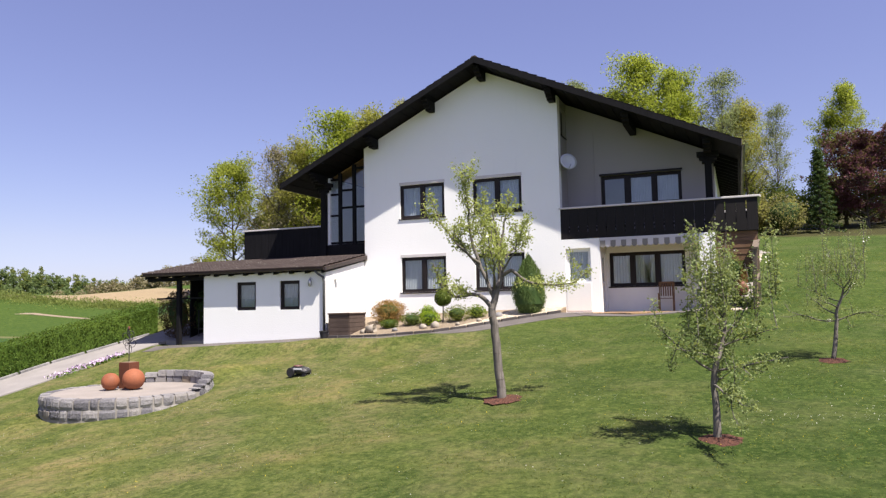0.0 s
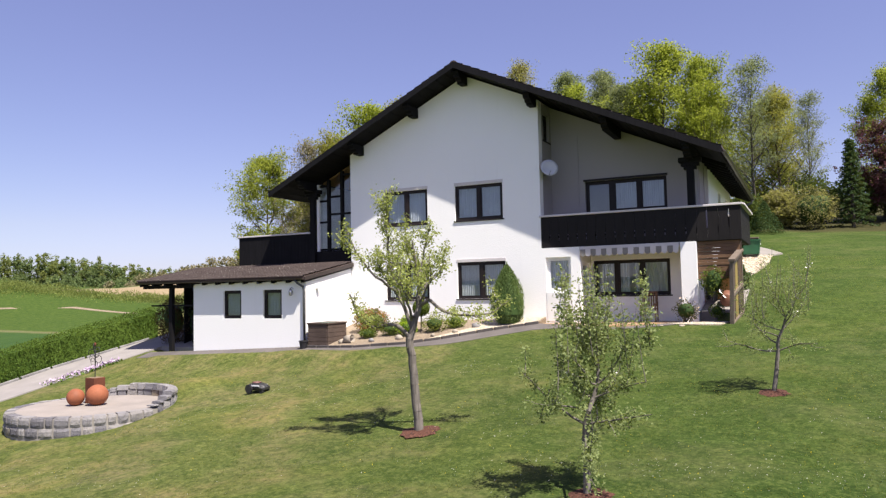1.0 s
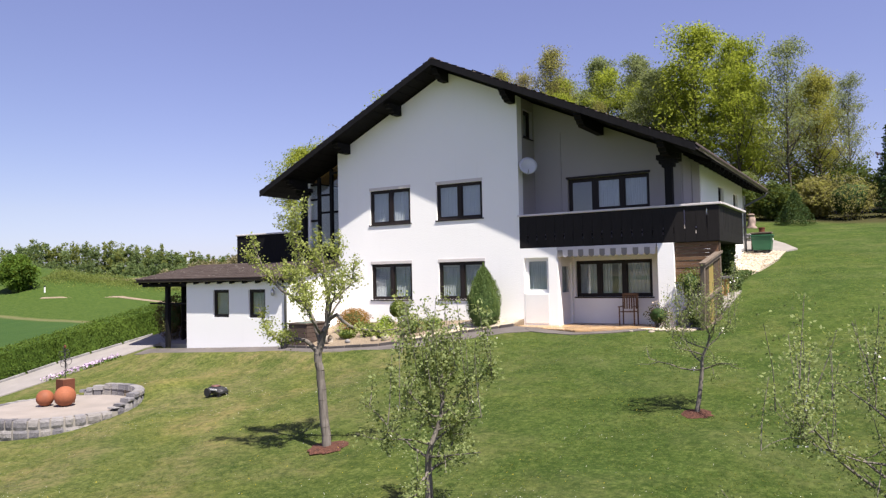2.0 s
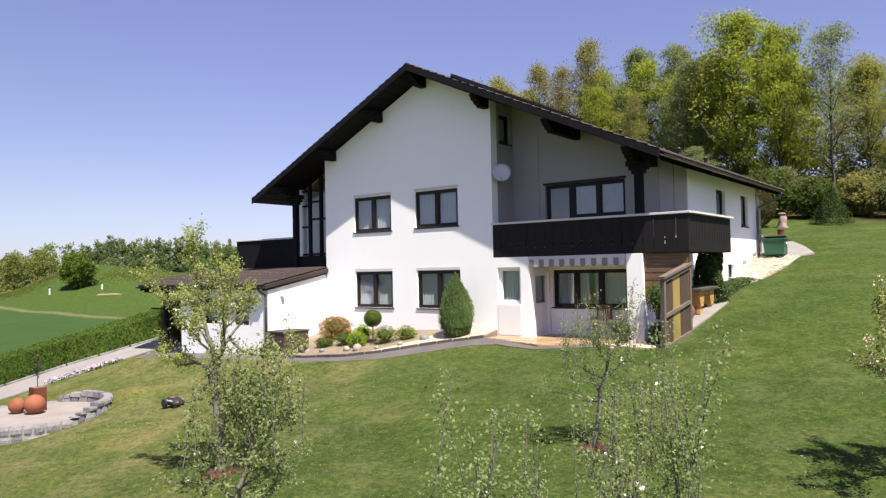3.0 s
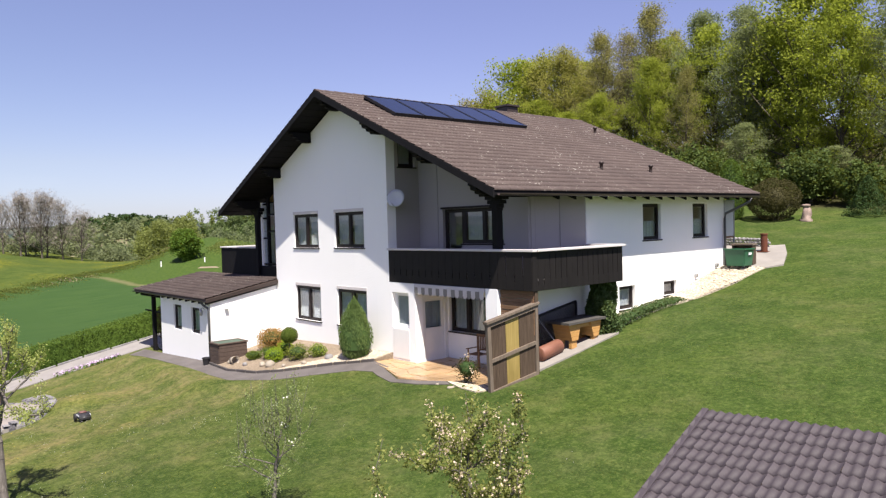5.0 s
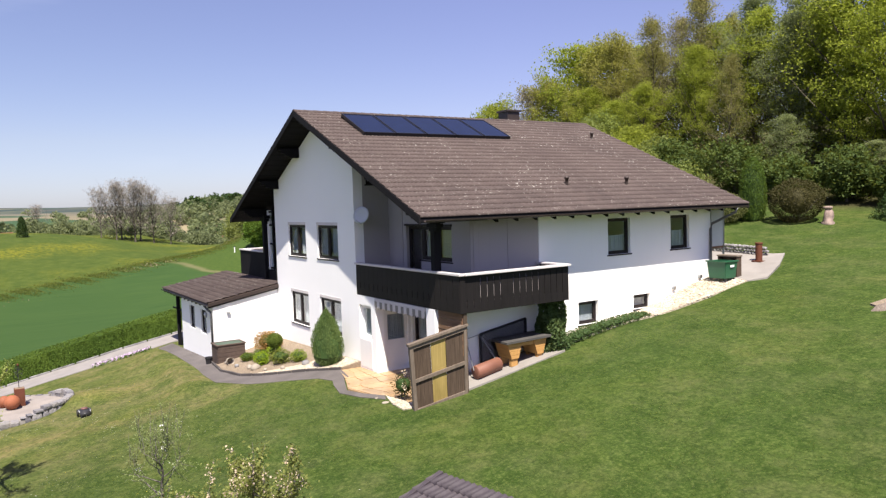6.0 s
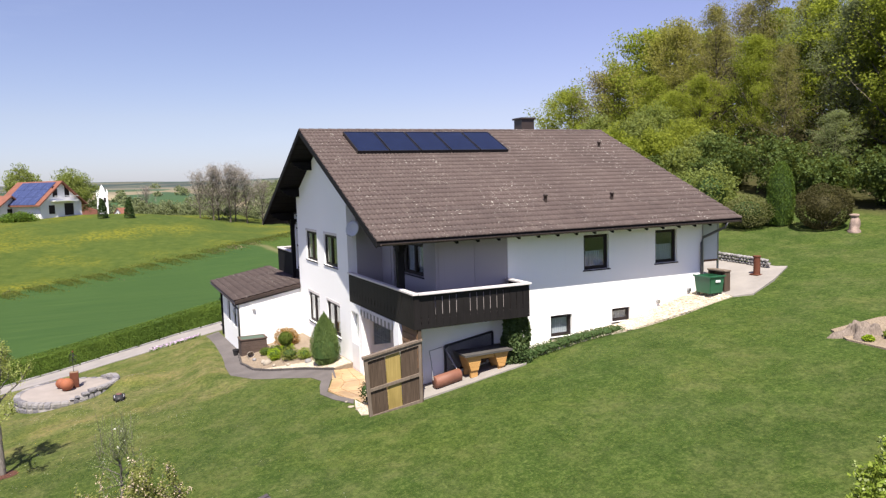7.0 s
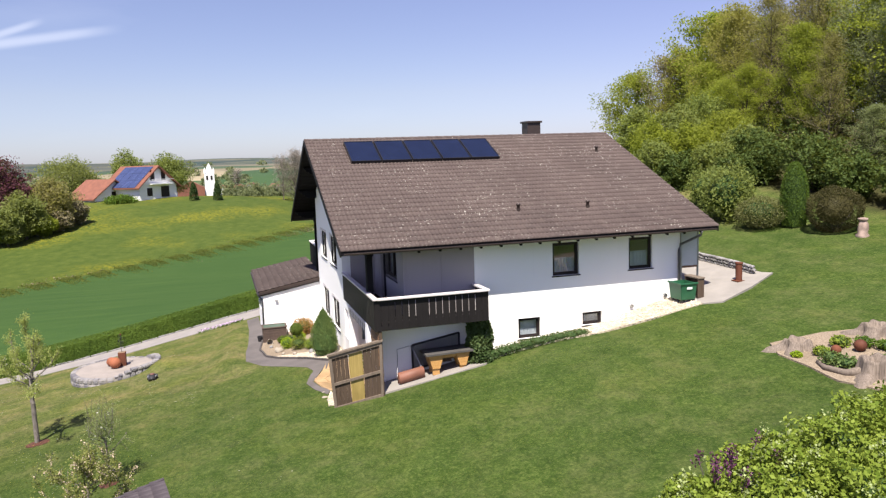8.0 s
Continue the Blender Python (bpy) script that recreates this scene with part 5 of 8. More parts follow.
def stones_along(owner, points, size, mat, name="edging_stone", gap=0.02, sink=0.05, lift=0.0):
    """Edging stones laid end to end along a line on the land."""
    for (x0, y0), (x1, y1) in zip(points, points[1:]):
        L = math.hypot(x1 - x0, y1 - y0)
        n = max(1, int(L / size[0]))
        for i in range(n):
            f = (i + 0.5) / n
            x, y = x0 + (x1 - x0) * f, y0 + (y1 - y0) * f
            own = box(-L / n / 2 + gap, L / n / 2 - gap, -size[1] / 2, size[1] / 2, -size[2] + sink, sink + rng.uniform(0, 0.02), bevel=0.015)
            rise = (land_at(x1, y1) - land_at(x0, y0)) / L
            own.transform(Matrix.Translation((x, y, land_at(x, y) + lift)) @ Matrix.Rotation(math.atan2(y1 - y0, x1 - x0) + rng.normal() * 0.02, 4, "Z") @ Matrix.Rotation(-math.atan(rise), 4, "Y"))
            part(name, own, mat, owner)


flower = bpy.data.objects["flower_bed"]
stones_along(flower, [(-7.6, -3.02), (-5.5, -3.25), (-3.6, -3.05), (-2.6, -2.55), (-1.2, -1.5), (0.1, -0.75)], (0.5, 0.08, 0.2), M_kerb, lift=0.03)
stones_along(bpy.data.objects["driveway"], [(-19.45, -20), (-19.5, -14), (-19.4, -8), (-18.8, -4.6), (-17.2, -1.2)], (1.0, 0.12, 0.25), M_stone, "kerb_stone", lift=0.04)

# terrace slabs
ter = bpy.data.objects["terrace"]
flag_x, flag_y = [-0.28, 0.15, 0.7, 1.34, 1.95, 2.5, 3.1, 3.65, 4.1, 4.52, 4.98, 5.55], [-1.3, -0.92, -0.42, 0.0, 0.5, 0.9, 1.34]
knot = {}
for i, x in enumerate(flag_x):
    for j, y in enumerate(flag_y):
        dx = 0 if i in (0, 3, 9, 10, 11) else rng.uniform(-0.16, 0.16)
        dy = 0 if j in (0, 3, 4, 6) else rng.uniform(-0.13, 0.13)
        deep = float(np.interp(x, [p[0] for p in TERRACE_EDGE], [-p[1] for p in TERRACE_EDGE])) / 1.3
        knot[i, j] = (x + dx, (y + dy) * (deep if y < 0 else 1.0))
for i in range(len(flag_x) - 1):
    for j in range(len(flag_y) - 1):
        if (j >= 3 and (i < 3 or i > 9)) or (j == 3 and i > 8):
            continue
        ring4 = [knot[i, j], knot[i + 1, j], knot[i + 1, j + 1], knot[i, j + 1]]
        mx_, my_ = sum(p[0] for p in ring4) / 4, sum(p[1] for p in ring4) / 4
        flag = [(mx_ + (p[0] - mx_) * 0.96, my_ + (p[1] - my_) * 0.95) for p in ring4]
        corner = []
        for p, q in zip(flag, flag[1:] + flag[:1]):
            corner += [(p[0] * 0.9 + q[0] * 0.1, p[1] * 0.9 + q[1] * 0.1), (p[0] * 0.1 + q[0] * 0.9, p[1] * 0.1 + q[1] * 0.9)]
        part("flagstone", prism(corner, "z", 0.07, 0.104 + rng.uniform(0, 0.008)), M_terrace, ter)

# ---------------------------------------------------------------- bed planting and things by the house
make_bush("photinia", "round orange-red leaved shrub in the sandy bed", on_land(-6.14, -1.10), (0.62, 0.58, 0.46), 11, 5200, 0.046, L_red, group="bed shrubs")
ball = thing("topiary", on_land(-3.80, -1.66, 0.0), "clipped ball topiary on a thin stem", "topiary tree", "bed shrubs")
part("stem", tubes([((0, 0, -0.1), (0.02, 0, 0.65), 0.025, 0.022)]), M_bark, None).parent = ball
rg = np.random.default_rng(3)
part("crown", leaves("crown", blob_points(rg, 3000, (0.02, 0, 0.88), (0.30, 0.30, 0.29), 0.04, 0.85), 0.036, rg), L_box, None).parent = ball
part("inner_crown", rock((0.02, 0, 0.88), (0.25, 0.25, 0.24), 0.4, sub=3, rough=0.05), L_box, None).parent = ball
for x, y, rr, h, mt, s, lab in ((-5.60, -2.15, 0.33, 0.17, L_box, 21, "low dark green"), (-4.10, -2.08, 0.37, 0.28, L_lime, 22, "bright lime-green"), (-4.45, -1.45, 0.34, 0.32, L_lime, 26, "bright lime-green"), (-4.85, -1.88, 0.42, 0.24, L_box, 25, "olive green"), (-3.30, -1.62, 0.50, 0.30, L_olivebox, 23, "olive green"), (-2.75, -1.15, 0.36, 0.24, L_bush, 24, "fresh green")):
    make_bush("cushion_shrub", lab + " cushion shrub in the sandy bed", on_land(x, y, 0.04), (rr, rr * 0.85, h), s, 1500, 0.042, mt, group="bed shrubs")
con = thing("dwarf_conifer", on_land(-0.98, -0.75), "dense pointed blue-green conifer beside the wall", "conifer", "bed shrubs")
rg = np.random.default_rng(8)
n = 13000
hz = rg.uniform(0, 1, n) ** 0.85
prof = 0.62 * np.sin(np.pi * np.clip(0.16 + 0.84 * hz, 0, 1)) ** 0.7 * (1 - 0.30 * hz)
an = rg.uniform(0, 6.28, n)
rr = prof * (0.80 + 0.22 * rg.uniform(0, 1, n)) * (1 + 0.10 * np.sin(an * 5 + hz * 9))
pts = np.stack([rr * np.cos(an), rr * np.sin(an), 0.08 + 1.86 * hz + 0.05 * rg.normal(size=n)], 1)
part("foliage", leaves("foliage", pts, 0.085, rg, up=3.0, aspect=6.5), L_conifer, None).parent = con
# solid dark core stands in for the shaded depth of the conifer
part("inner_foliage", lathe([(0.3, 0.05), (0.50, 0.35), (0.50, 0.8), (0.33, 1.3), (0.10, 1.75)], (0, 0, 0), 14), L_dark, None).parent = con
part("trunk", tubes([((0, 0, -0.1), (0, 0, 0.5), 0.06, 0.05)]), M_bark, None).parent = con
for i, (x, y, s, mt) in enumerate(((-3.75, -2.45, 0.20, M_rock), (-4.15, -2.55, 0.14, M_rock), (-1.95, -1.2, 0.16, M_stone), (-6.3, -2.75, 0.13, M_rock), (-5.1, -2.75, 0.11, M_stone), (-2.4, -1.9, 0.10, M_rock), (-6.9, -1.9, 0.12, M_stone), (-3.0, -2.35, 0.09, M_rock))):
    ob = part("boulder", rock((x, y, land_at(x, y) + 0.10), (s, s * 0.8, s * 0.75), i + 2.0), mt, smooth=True)
    tagged(ob, "rounded pale boulder lying in the planting bed", "rock", "bed boulders")
chest = thing("storage_chest", on_land(-7.12, -2.45), "weathered plank storage chest with a grey-green lid", "storage box")
z0 = land_at(-7.1, -2.5)
for i in range(5):
    part("plank", box(-7.50, -6.72, -3.02, -2.98, z0 - 0.05 + i * 0.15, z0 + 0.09 + i * 0.15, bevel=0.006), M_chest, chest)
    part("plank", box(-6.72, -6.68, -3.00, -1.88, z0 - 0.05 + i * 0.15, z0 + 0.09 + i * 0.15, bevel=0.006), M_chest, chest)
part("body", box(-7.50, -6.73, -2.97, -1.88, z0 - 0.1, z0 + 0.66), M_oldwood, chest)
part("rim", join(box(-7.53, -6.65, -3.05, -2.97, z0 + 0.69, z0 + 0.74, bevel=0.008), box(-6.73, -6.65, -2.97, -1.92, z0 + 0.69, z0 + 0.74, bevel=0.008)), M_chest, chest)
part("rim", join(box(-7.53, -6.65, -1.92, -1.84, z0 + 0.69, z0 + 0.74, bevel=0.008), box(-7.53, -7.45, -2.97, -1.92, z0 + 0.69, z0 + 0.74, bevel=0.008)), M_chest, chest)
part("lid", box(-7.45, -6.73, -2.97, -1.92, z0 + 0.67, z0 + 0.722, bevel=0.006), plain("grey_green_felt", (0.060, 0.090, 0.066), 0.9), chest, "grey-green felt lid")
pot = thing("flower_pot", on_land(-7.62, -3.12), "small dark plastic flower pot", "pot")
part("pot", lathe([(0.11, 0.0), (0.15, 0.24), (0.165, 0.24), (0.165, 0.28), (0.14, 0.28), (0.12, 0.1)], tuple(pot.location), 14), M_lattice, pot)
own = lathe([(0.12, 0.0), (0.16, 0.3), (0.15, 0.3), (0.11, 0.02)], (0, 0, 0), 14)
own.transform(Matrix.Translation(on_land(-6.15, -2.75, 0.17)) @ Matrix.Rotation(radians(85), 4, "Y"))
tagged(part("clay_pot", own, M_rock, smooth=True), "pale clay pot lying on its side by the bed edge", "pot")

# carport contents
make_bush("dark_shrub", "dark evergreen shrub behind the carport post", on_land(-14.3, -1.2), (0.7, 0.6, 0.92), 31, 3600, 0.08, L_dark)
make_bush("dark_shrub", "reddish-brown shrub by the carport corner", on_land(-15.25, -1.7), (0.85, 0.6, 1.0), 32, 4200, 0.07, L_carport)
bench = thing("carport_rack", on_land(-13.6, -1.6), "black iron garden rack in the carport shade", "rack")
for z in (0.25, 0.6, 0.95):
    part("shelf", box(-14.2, -13.05, -1.8, -1.4, land_at(-13.6, -1.6) + z, land_at(-13.6, -1.6) + z + 0.03), M_lattice, bench)
for x in (-14.18, -13.1):
    for yy in (-1.78, -1.44):
        part("leg", box(x, x + 0.03, yy, yy + 0.03, land_at(-13.6, -1.6) - 0.1, land_at(-13.6, -1.6) + 1.0), M_lattice, bench)

# terrace furniture
CHX, CT = 3.10, 0.11
chair = thing("garden_chair", (CHX + 0.25, 0.75, CT), "folding wooden slatted garden chair on the terrace", "chair")
for x in (CHX, CHX + 0.47):
    part("leg", box(x, x + 0.035, 0.55, 0.585, CT, CT + 0.57), M_plank, chair)
    part("leg", box(x, x + 0.035, 0.95, 0.985, CT, CT + 0.99), M_plank, chair)
    part("armrest", box(x - 0.01, x + 0.045, 0.5, 0.98, CT + 0.57, CT + 0.595), M_plank, chair)
for i in range(6):
    part("seat_slat", box(CHX + 0.01, CHX + 0.50, 0.55 + i * 0.07, 0.60 + i * 0.07, CT + 0.41, CT + 0.43), M_plank, chair)
    part("back_slat", box(CHX + 0.05 + i * 0.075, CHX + 0.09 + i * 0.075, 0.955, 0.975, CT + 0.5, CT + 0.97), M_plank, chair)
part("back_rail", box(CHX + 0.01, CHX + 0.50, 0.95, 0.98, CT + 0.94, CT + 0.99), M_plank, chair)
make_bush("terrace_shrub", "small reddish flowering shrub beside the terrace edge", on_land(4.75, -1.0, 0.02), (0.40, 0.34, 0.34), 41, 560, 0.06, L_yew, shell=0.2, blossom=3, blossom_mat=M_pink)
make_bush("climbing_shrub", "climbing shrub beside the white pillar", on_land(5.45, -0.12, 0.55), (0.40, 0.26, 0.50), 42, 900, 0.06, L_box, shell=0.4)
make_bush("clipped_ball", "small clipped green ball beside the pillar", on_land(5.55, -0.45, 0.0), (0.24, 0.24, 0.22), 43, 900, 0.035, L_hedge, shell=0.8, rough=0.05)
for i, (x, y, s) in enumerate(((5.1, -1.45, 0.12), (5.45, -1.45, 0.10), (4.7, -1.55, 0.11), (4.1, -1.5, 0.09), (5.5, -1.1, 0.09))):
    tagged(part("edge_stone", rock((x, y, land_at(x, y) + 0.0), (s * 1.1, s * 0.8, s * 0.3), i + 5.5), M_rock, smooth=True), "flat pale stone at the terrace edge", "stone", "terrace edge stones")

# boarded wind shield under the balcony
shield = thing("wind_shield", (5.65, 0.15, 1.45), "horizontal brown boards closing the gap under the balcony", "screen")
for i in range(11):
    z = 1.45 + i * 0.106
    part("board", box(5.0, 6.22, 0.10 + (i % 2) * 0.012, 0.13 + (i % 2) * 0.012, z, z + 0.10, bevel=0.004), M_plank, shield)
part("post", box(6.15, 6.26, 0.13, 0.24, 0.2, 2.62), M_oldwood, shield)

# wooden screen with a yellow pane
A, B = Vector((6.03, -1.42, 0.08)), Vector((6.21, 0.21, 0.40))
TA, TB = Vector((6.10, -1.56, 1.93)), Vector((6.21, 0.22, 2.28))
screen = thing("garden_screen", tuple(A), "weathered wooden garden screen with a yellow middle panel", "screen")


def panel(f0, f1, g0, g1, t0, t1):
    """A piece of the screen between fractions of its width and height."""
    own = bmesh.new()
    out = Vector((B.y - A.y, -(B.x - A.x), 0)).normalized()
    c = []
    for t in (t0, t1):
        for f, g in ((f0, g0), (f1, g0), (f1, g1), (f0, g1)):
            lo, hi = A.lerp(B, f), TA.lerp(TB, f)
            c.append(own.verts.new(lo.lerp(hi, g) + out * t))
    for f in ((0, 1, 2, 3), (7, 6, 5, 4), (0, 4, 5, 1), (1, 5, 6, 2), (2, 6, 7, 3), (3, 7, 4, 0)):
        own.faces.new([c[j] for j in f])
    bmesh.ops.recalc_face_normals(own, faces=own.faces)
    return own


for f0, f1 in ((0.0, 0.06), (0.95, 1.0)):
    part("post", panel(f0, f1, 0.0, 1.0, -0.05, 0.06), M_greywood, screen)
for g0, g1 in ((0.0, 0.05), (0.44, 0.49), (0.94, 1.0)):
    part("rail", panel(0.06, 0.95, g0, g1, -0.02, 0.06), M_greywood, screen)
part("capping", panel(-0.02, 1.02, 0.995, 1.03, -0.08, 0.10), M_greywood, screen)
for i in range(4):
    part("board", panel(0.06 + i * 0.075, 0.133 + i * 0.075, 0.05, 0.94, -0.012, 0.012), M_oldwood, screen)
    part("board", panel(0.635 + i * 0.079, 0.712 + i * 0.079, 0.05, 0.94, -0.012, 0.012), M_oldwood, screen)
part("yellow_panel", panel(0.365, 0.625, 0.05, 0.94, -0.006, 0.006), M_yellow, screen, "translucent yellow panel")

# nest box bench, lattice, roller, ivy
hut = thing("bee_hive_bench", (5.6, 2.5, 0.85), "pine box bench with two bays and a dark felt top", "bench")
zb = land_at(5.6, 2.6) + 0.05


def bay(y0, y1, z):
    """One tapered plank box of the bench on a narrow foot."""
    for i in range(4):
        k = 0.035 * (3 - i)
        part("plank", prism([(y0 + k + 0.02, z + 0.16 + i * 0.115), (y1 - k - 0.02, z + 0.16 + i * 0.115), (y1 - k + 0.01, z + 0.27 + i * 0.115), (y0 + k - 0.01, z + 0.27 + i * 0.115)], "x", 5.30, 5.92), M_pine, hut)
    for x in (5.34, 5.78):
        part("foot", box(x, x + 0.10, y0 + 0.14, y1 - 0.14, z - 0.07, z + 0.16), M_pine, hut)


bay(1.92, 2.44, zb)
bay(2.92, 3.40, zb + 0.02)
part("rail", box(5.82, 5.88, 2.44, 2.92, zb + 0.50, zb + 0.61, bevel=0.006), M_pine, hut)
part("back", box(5.28, 5.32, 2.44, 2.92, zb + 0.2, zb + 0.60), M_oldwood, hut)
part("top", prism([(1.80, zb + 0.635), (3.52, zb + 0.665), (3.52, zb + 0.73), (1.80, zb + 0.70)], "x", 5.16, 6.02), M_felt, hut, "dark felt-covered top")
lat = thing("lattice_panel", (5.08, 2.4, 0.8), "black diagonal lattice panel leaning on the wall", "trellis")
ly0, ly1, lz0, lz1 = 1.55, 3.30, 0.85, 1.98


def lat_top(y):
    return 1.72 + (y - ly0) * 0.16


def lat_bot(y):
    return 0.82 + (y - ly0) * 0.2


for k, (s, off) in enumerate(((1, 0), (-1, 0.02))):
    for i in range(-12, 26):
        y0 = ly0 + i * 0.115
        poly = [(y0, 0.8), (y0 + 0.035, 0.8), (y0 + 0.035 + s * 1.3, 2.1), (y0 + s * 1.3, 2.1)]
        poly = clip(clip(poly, -1, 0, -ly0), 1, 0, ly1)
        poly = clip(poly, -0.16, 1, 1.72 - 0.16 * ly0)
        poly = clip(poly, 0.2, -1, -(0.82 - 0.2 * ly0)) if len(poly) > 2 else poly
        if len(poly) > 2:
            part("lath", prism(poly, "x", 5.05 + off, 5.068 + off), M_lattice, lat)
for y0 in (ly0 - 0.03, ly1 - 0.03):
    part("stile", prism([(y0, lat_bot(y0)), (y0 + 0.06, lat_bot(y0)), (y0 + 0.06, lat_top(y0)), (y0, lat_top(y0))], "x", 5.04, 5.10), M_lattice, lat)
for fn in (lat_bot, lat_top):
    part("stile", prism([(ly0, fn(ly0) - 0.03), (ly1, fn(ly1) - 0.03), (ly1, fn(ly1) + 0.03), (ly0, fn(ly0) + 0.03)], "x", 5.041, 5.099), M_lattice, lat)
rol = thing("lawn_roller", (5.62, 1.35, 0.75), "rusty red lawn roller lying with its handle on the wall", "lawn roller")
zr = land_at(5.7, 1.2) + 0.26
own = tube([(5.72, 0.85, zr - 0.06), (5.72, 0.88, zr - 0.06), (5.66, 1.75, zr + 0.06), (5.66, 1.78, zr + 0.06)], [0.17, 0.20, 0.20, 0.17], 22)
part("drum", own, plain("brown_red_paint", (0.20, 0.085, 0.055), 0.6, var=0.25), rol, "rust-red drum", True)
part("handle", tube([(5.70, 0.82, zr), (5.3, 0.95, zr + 0.5), (5.05, 1.0, 1.62), (5.05, 1.45, 1.70)], 0.014, 7), M_steel, rol)
part("handle", tube([(5.66, 1.8, zr), (5.3, 1.65, zr + 0.5), (5.05, 1.5, 1.70)], 0.014, 7), M_steel, rol)
ivy = thing("ivy_column", on_land(5.65, 3.85), "ivy-covered column under the balcony corner", "ivy")
rg = np.random.default_rng(77)
n = 5200
hz, an = rg.uniform(0, 1, n), rg.uniform(0, 6.28, n)
rr = (0.33 + 0.06 * np.sin(an * 3 + hz * 7)) * (1.15 - 0.35 * hz) * rg.uniform(0.85, 1.12, n)
pts = np.stack([rr * 1.15 * np.cos(an), rr * 1.3 * np.sin(an), 0.03 + 1.60 * hz], 1)
part("foliage", leaves("foliage", pts, 0.085, rg, aspect=1.2), L_ivy, None).parent = ivy
# dark core closing the ivy column, inner shade given as colour
part("post", lathe([(0.28, -0.2), (0.26, 0.6), (0.20, 1.55)], (0, 0, 0), 10), L_dark, None).parent = ivy
rg = np.random.default_rng(78)
for i in range(9):
    y = 4.35 + i * 0.44
    make_bush("ground_cover", "low grey-green ground cover along the wall foot", on_land(5.72 - 0.01 * i, y, 0.02), (0.42, 0.38, 0.17 - 0.008 * i), 90 + i, 420, 0.06, L_ivy, group="ground cover along the wall")
for y in (10.4, 11.9):
    tagged(part("wall_spout", tube([(4.97, y, 2.32 + (y - 10.4) * 0.2), (5.09, y, 2.31 + (y - 10.4) * 0.2)], 0.075, 12), M_steel), "round grey wall vent spout", "vent", "wall spouts")

# rear terrace: container, shelf, rust column, gabion wall, glass screen
sk = thing("waste_container", (5.9, 12.2, 2.5), "green plastic waste container, open at the top", "container")
zs = land_at(6.0, 12.2) + 0.06
own = bmesh.new()
outer = [(5.40, 11.80), (6.22, 11.80), (6.22, 12.52), (5.40, 12.52)]
lo = [own.verts.new((x * 0.86 + 5.81 * 0.14, y * 0.86 + 12.16 * 0.14, zs + 0.08)) for x, y in outer]
hi = [own.verts.new((x, y, zs + 0.72)) for x, y in outer]
hi2 = [own.verts.new((5.81 + (x - 5.81) * 0.93, 12.16 + (y - 12.16) * 0.93, zs + 0.72)) for x, y in outer]
lo2 = [own.verts.new((5.81 + (x - 5.81) * 0.78, 12.16 + (y - 12.16) * 0.78, zs + 0.14)) for x, y in outer]
for a, b in ((lo, hi), (hi, hi2), (hi2, lo2)):
    for i in range(4):
        own.faces.new((a[i], a[(i + 1) % 4], b[(i + 1) % 4], b[i]))
own.faces.new(lo[::-1])
own.faces.new(lo2)
bmesh.ops.recalc_face_normals(own, faces=own.faces)
bmesh.ops.bevel(own, geom=own.edges[:], offset=0.02, segments=2, affect="EDGES")
part("body", own, M_green, sk)
part("rim", box(5.37, 6.25, 11.77, 11.83, zs + 0.68, zs + 0.74, bevel=0.01), M_green, sk)
part("rim", box(6.19, 6.25, 11.83, 12.55, zs + 0.68, zs + 0.74, bevel=0.01), M_green, sk)
part("label_bar", box(6.232, 6.240, 12.05, 12.28, zs + 0.5, zs + 0.58), M_smooth, sk, "pale sticker")
for x, y in ((5.52, 11.92), (6.1, 11.92), (5.52, 12.40), (6.1, 12.40)):
    part("wheel", tube([(x, y - 0.03, zs + 0.04), (x, y + 0.03, zs + 0.04)], 0.05, 12), M_lattice, sk)
shf = thing("timber_stand", (6.3, 13.1, 2.55), "dark weathered timber stand beside the container", "stand")
zf = land_at(6.2, 13.1) + 0.06
part("top", box(5.26, 6.14, 12.60, 12.92, zf + 0.68, zf + 0.74, bevel=0.01), M_greywood, shf)
for x in (5.29, 6.05):
    part("side_panel", box(x, x + 0.06, 12.62, 12.90, zf - 0.05, zf + 0.68), M_oldwood, shf)
part("back_panel", box(5.35, 6.05, 12.85, 12.90, zf - 0.05, zf + 0.68), M_oldwood, shf)
ru = thing("rust_column", on_land(5.42, 15.05, 0.05), "rusted steel garden column on the rear terrace", "sculpture")
p = ru.location
part("column", tube([(p.x, p.y, p.z), (p.x, p.y, p.z + 0.70)], 0.13, 18), M_rust, ru)
part("foot", box(p.x - 0.2, p.x + 0.2, p.y - 0.2, p.y + 0.2, p.z, p.z + 0.03), M_rust, ru)
part("cap", tube([(p.x, p.y, p.z + 0.70), (p.x, p.y, p.z + 0.75)], 0.15, 18), M_rust, ru)
gab = thing("gabion_wall", on_land(3.6, 16.6), "low grey stone gabion wall round the rear terrace", "garden wall")
gp = [(1.2, 16.15), (2.6, 16.15), (4.0, 16.1), (5.3, 15.98)]
sid = 0
for (x0, y0), (x1, y1) in zip(gp, gp[1:]):
    L = math.hypot(x1 - x0, y1 - y0)
    for row in range(3):
        for i in range(int(L / 0.17)):
            f = (i + 0.5 * (row % 2) + 0.3) / (L / 0.17)
            x, y = x0 + (x1 - x0) * f, y0 + (y1 - y0) * f
            sid += 1
            part("stone", rock((x, y, land_at(x, y) + 0.10 + row * 0.125), (0.10, 0.13, 0.072), sid * 0.73, sub=1), M_stone, gab)
gs = thing("glass_screen", (4.0, 13.6, 2.9), "glass wind screen with steel posts behind the house, its sky reflection painted pale", "wind screen")
for y in (12.68, 13.45):
    part("post", box(4.92, 4.98, y - 0.03, y + 0.03, 2.5, 5.12, bevel=0.006), M_steel, gs)
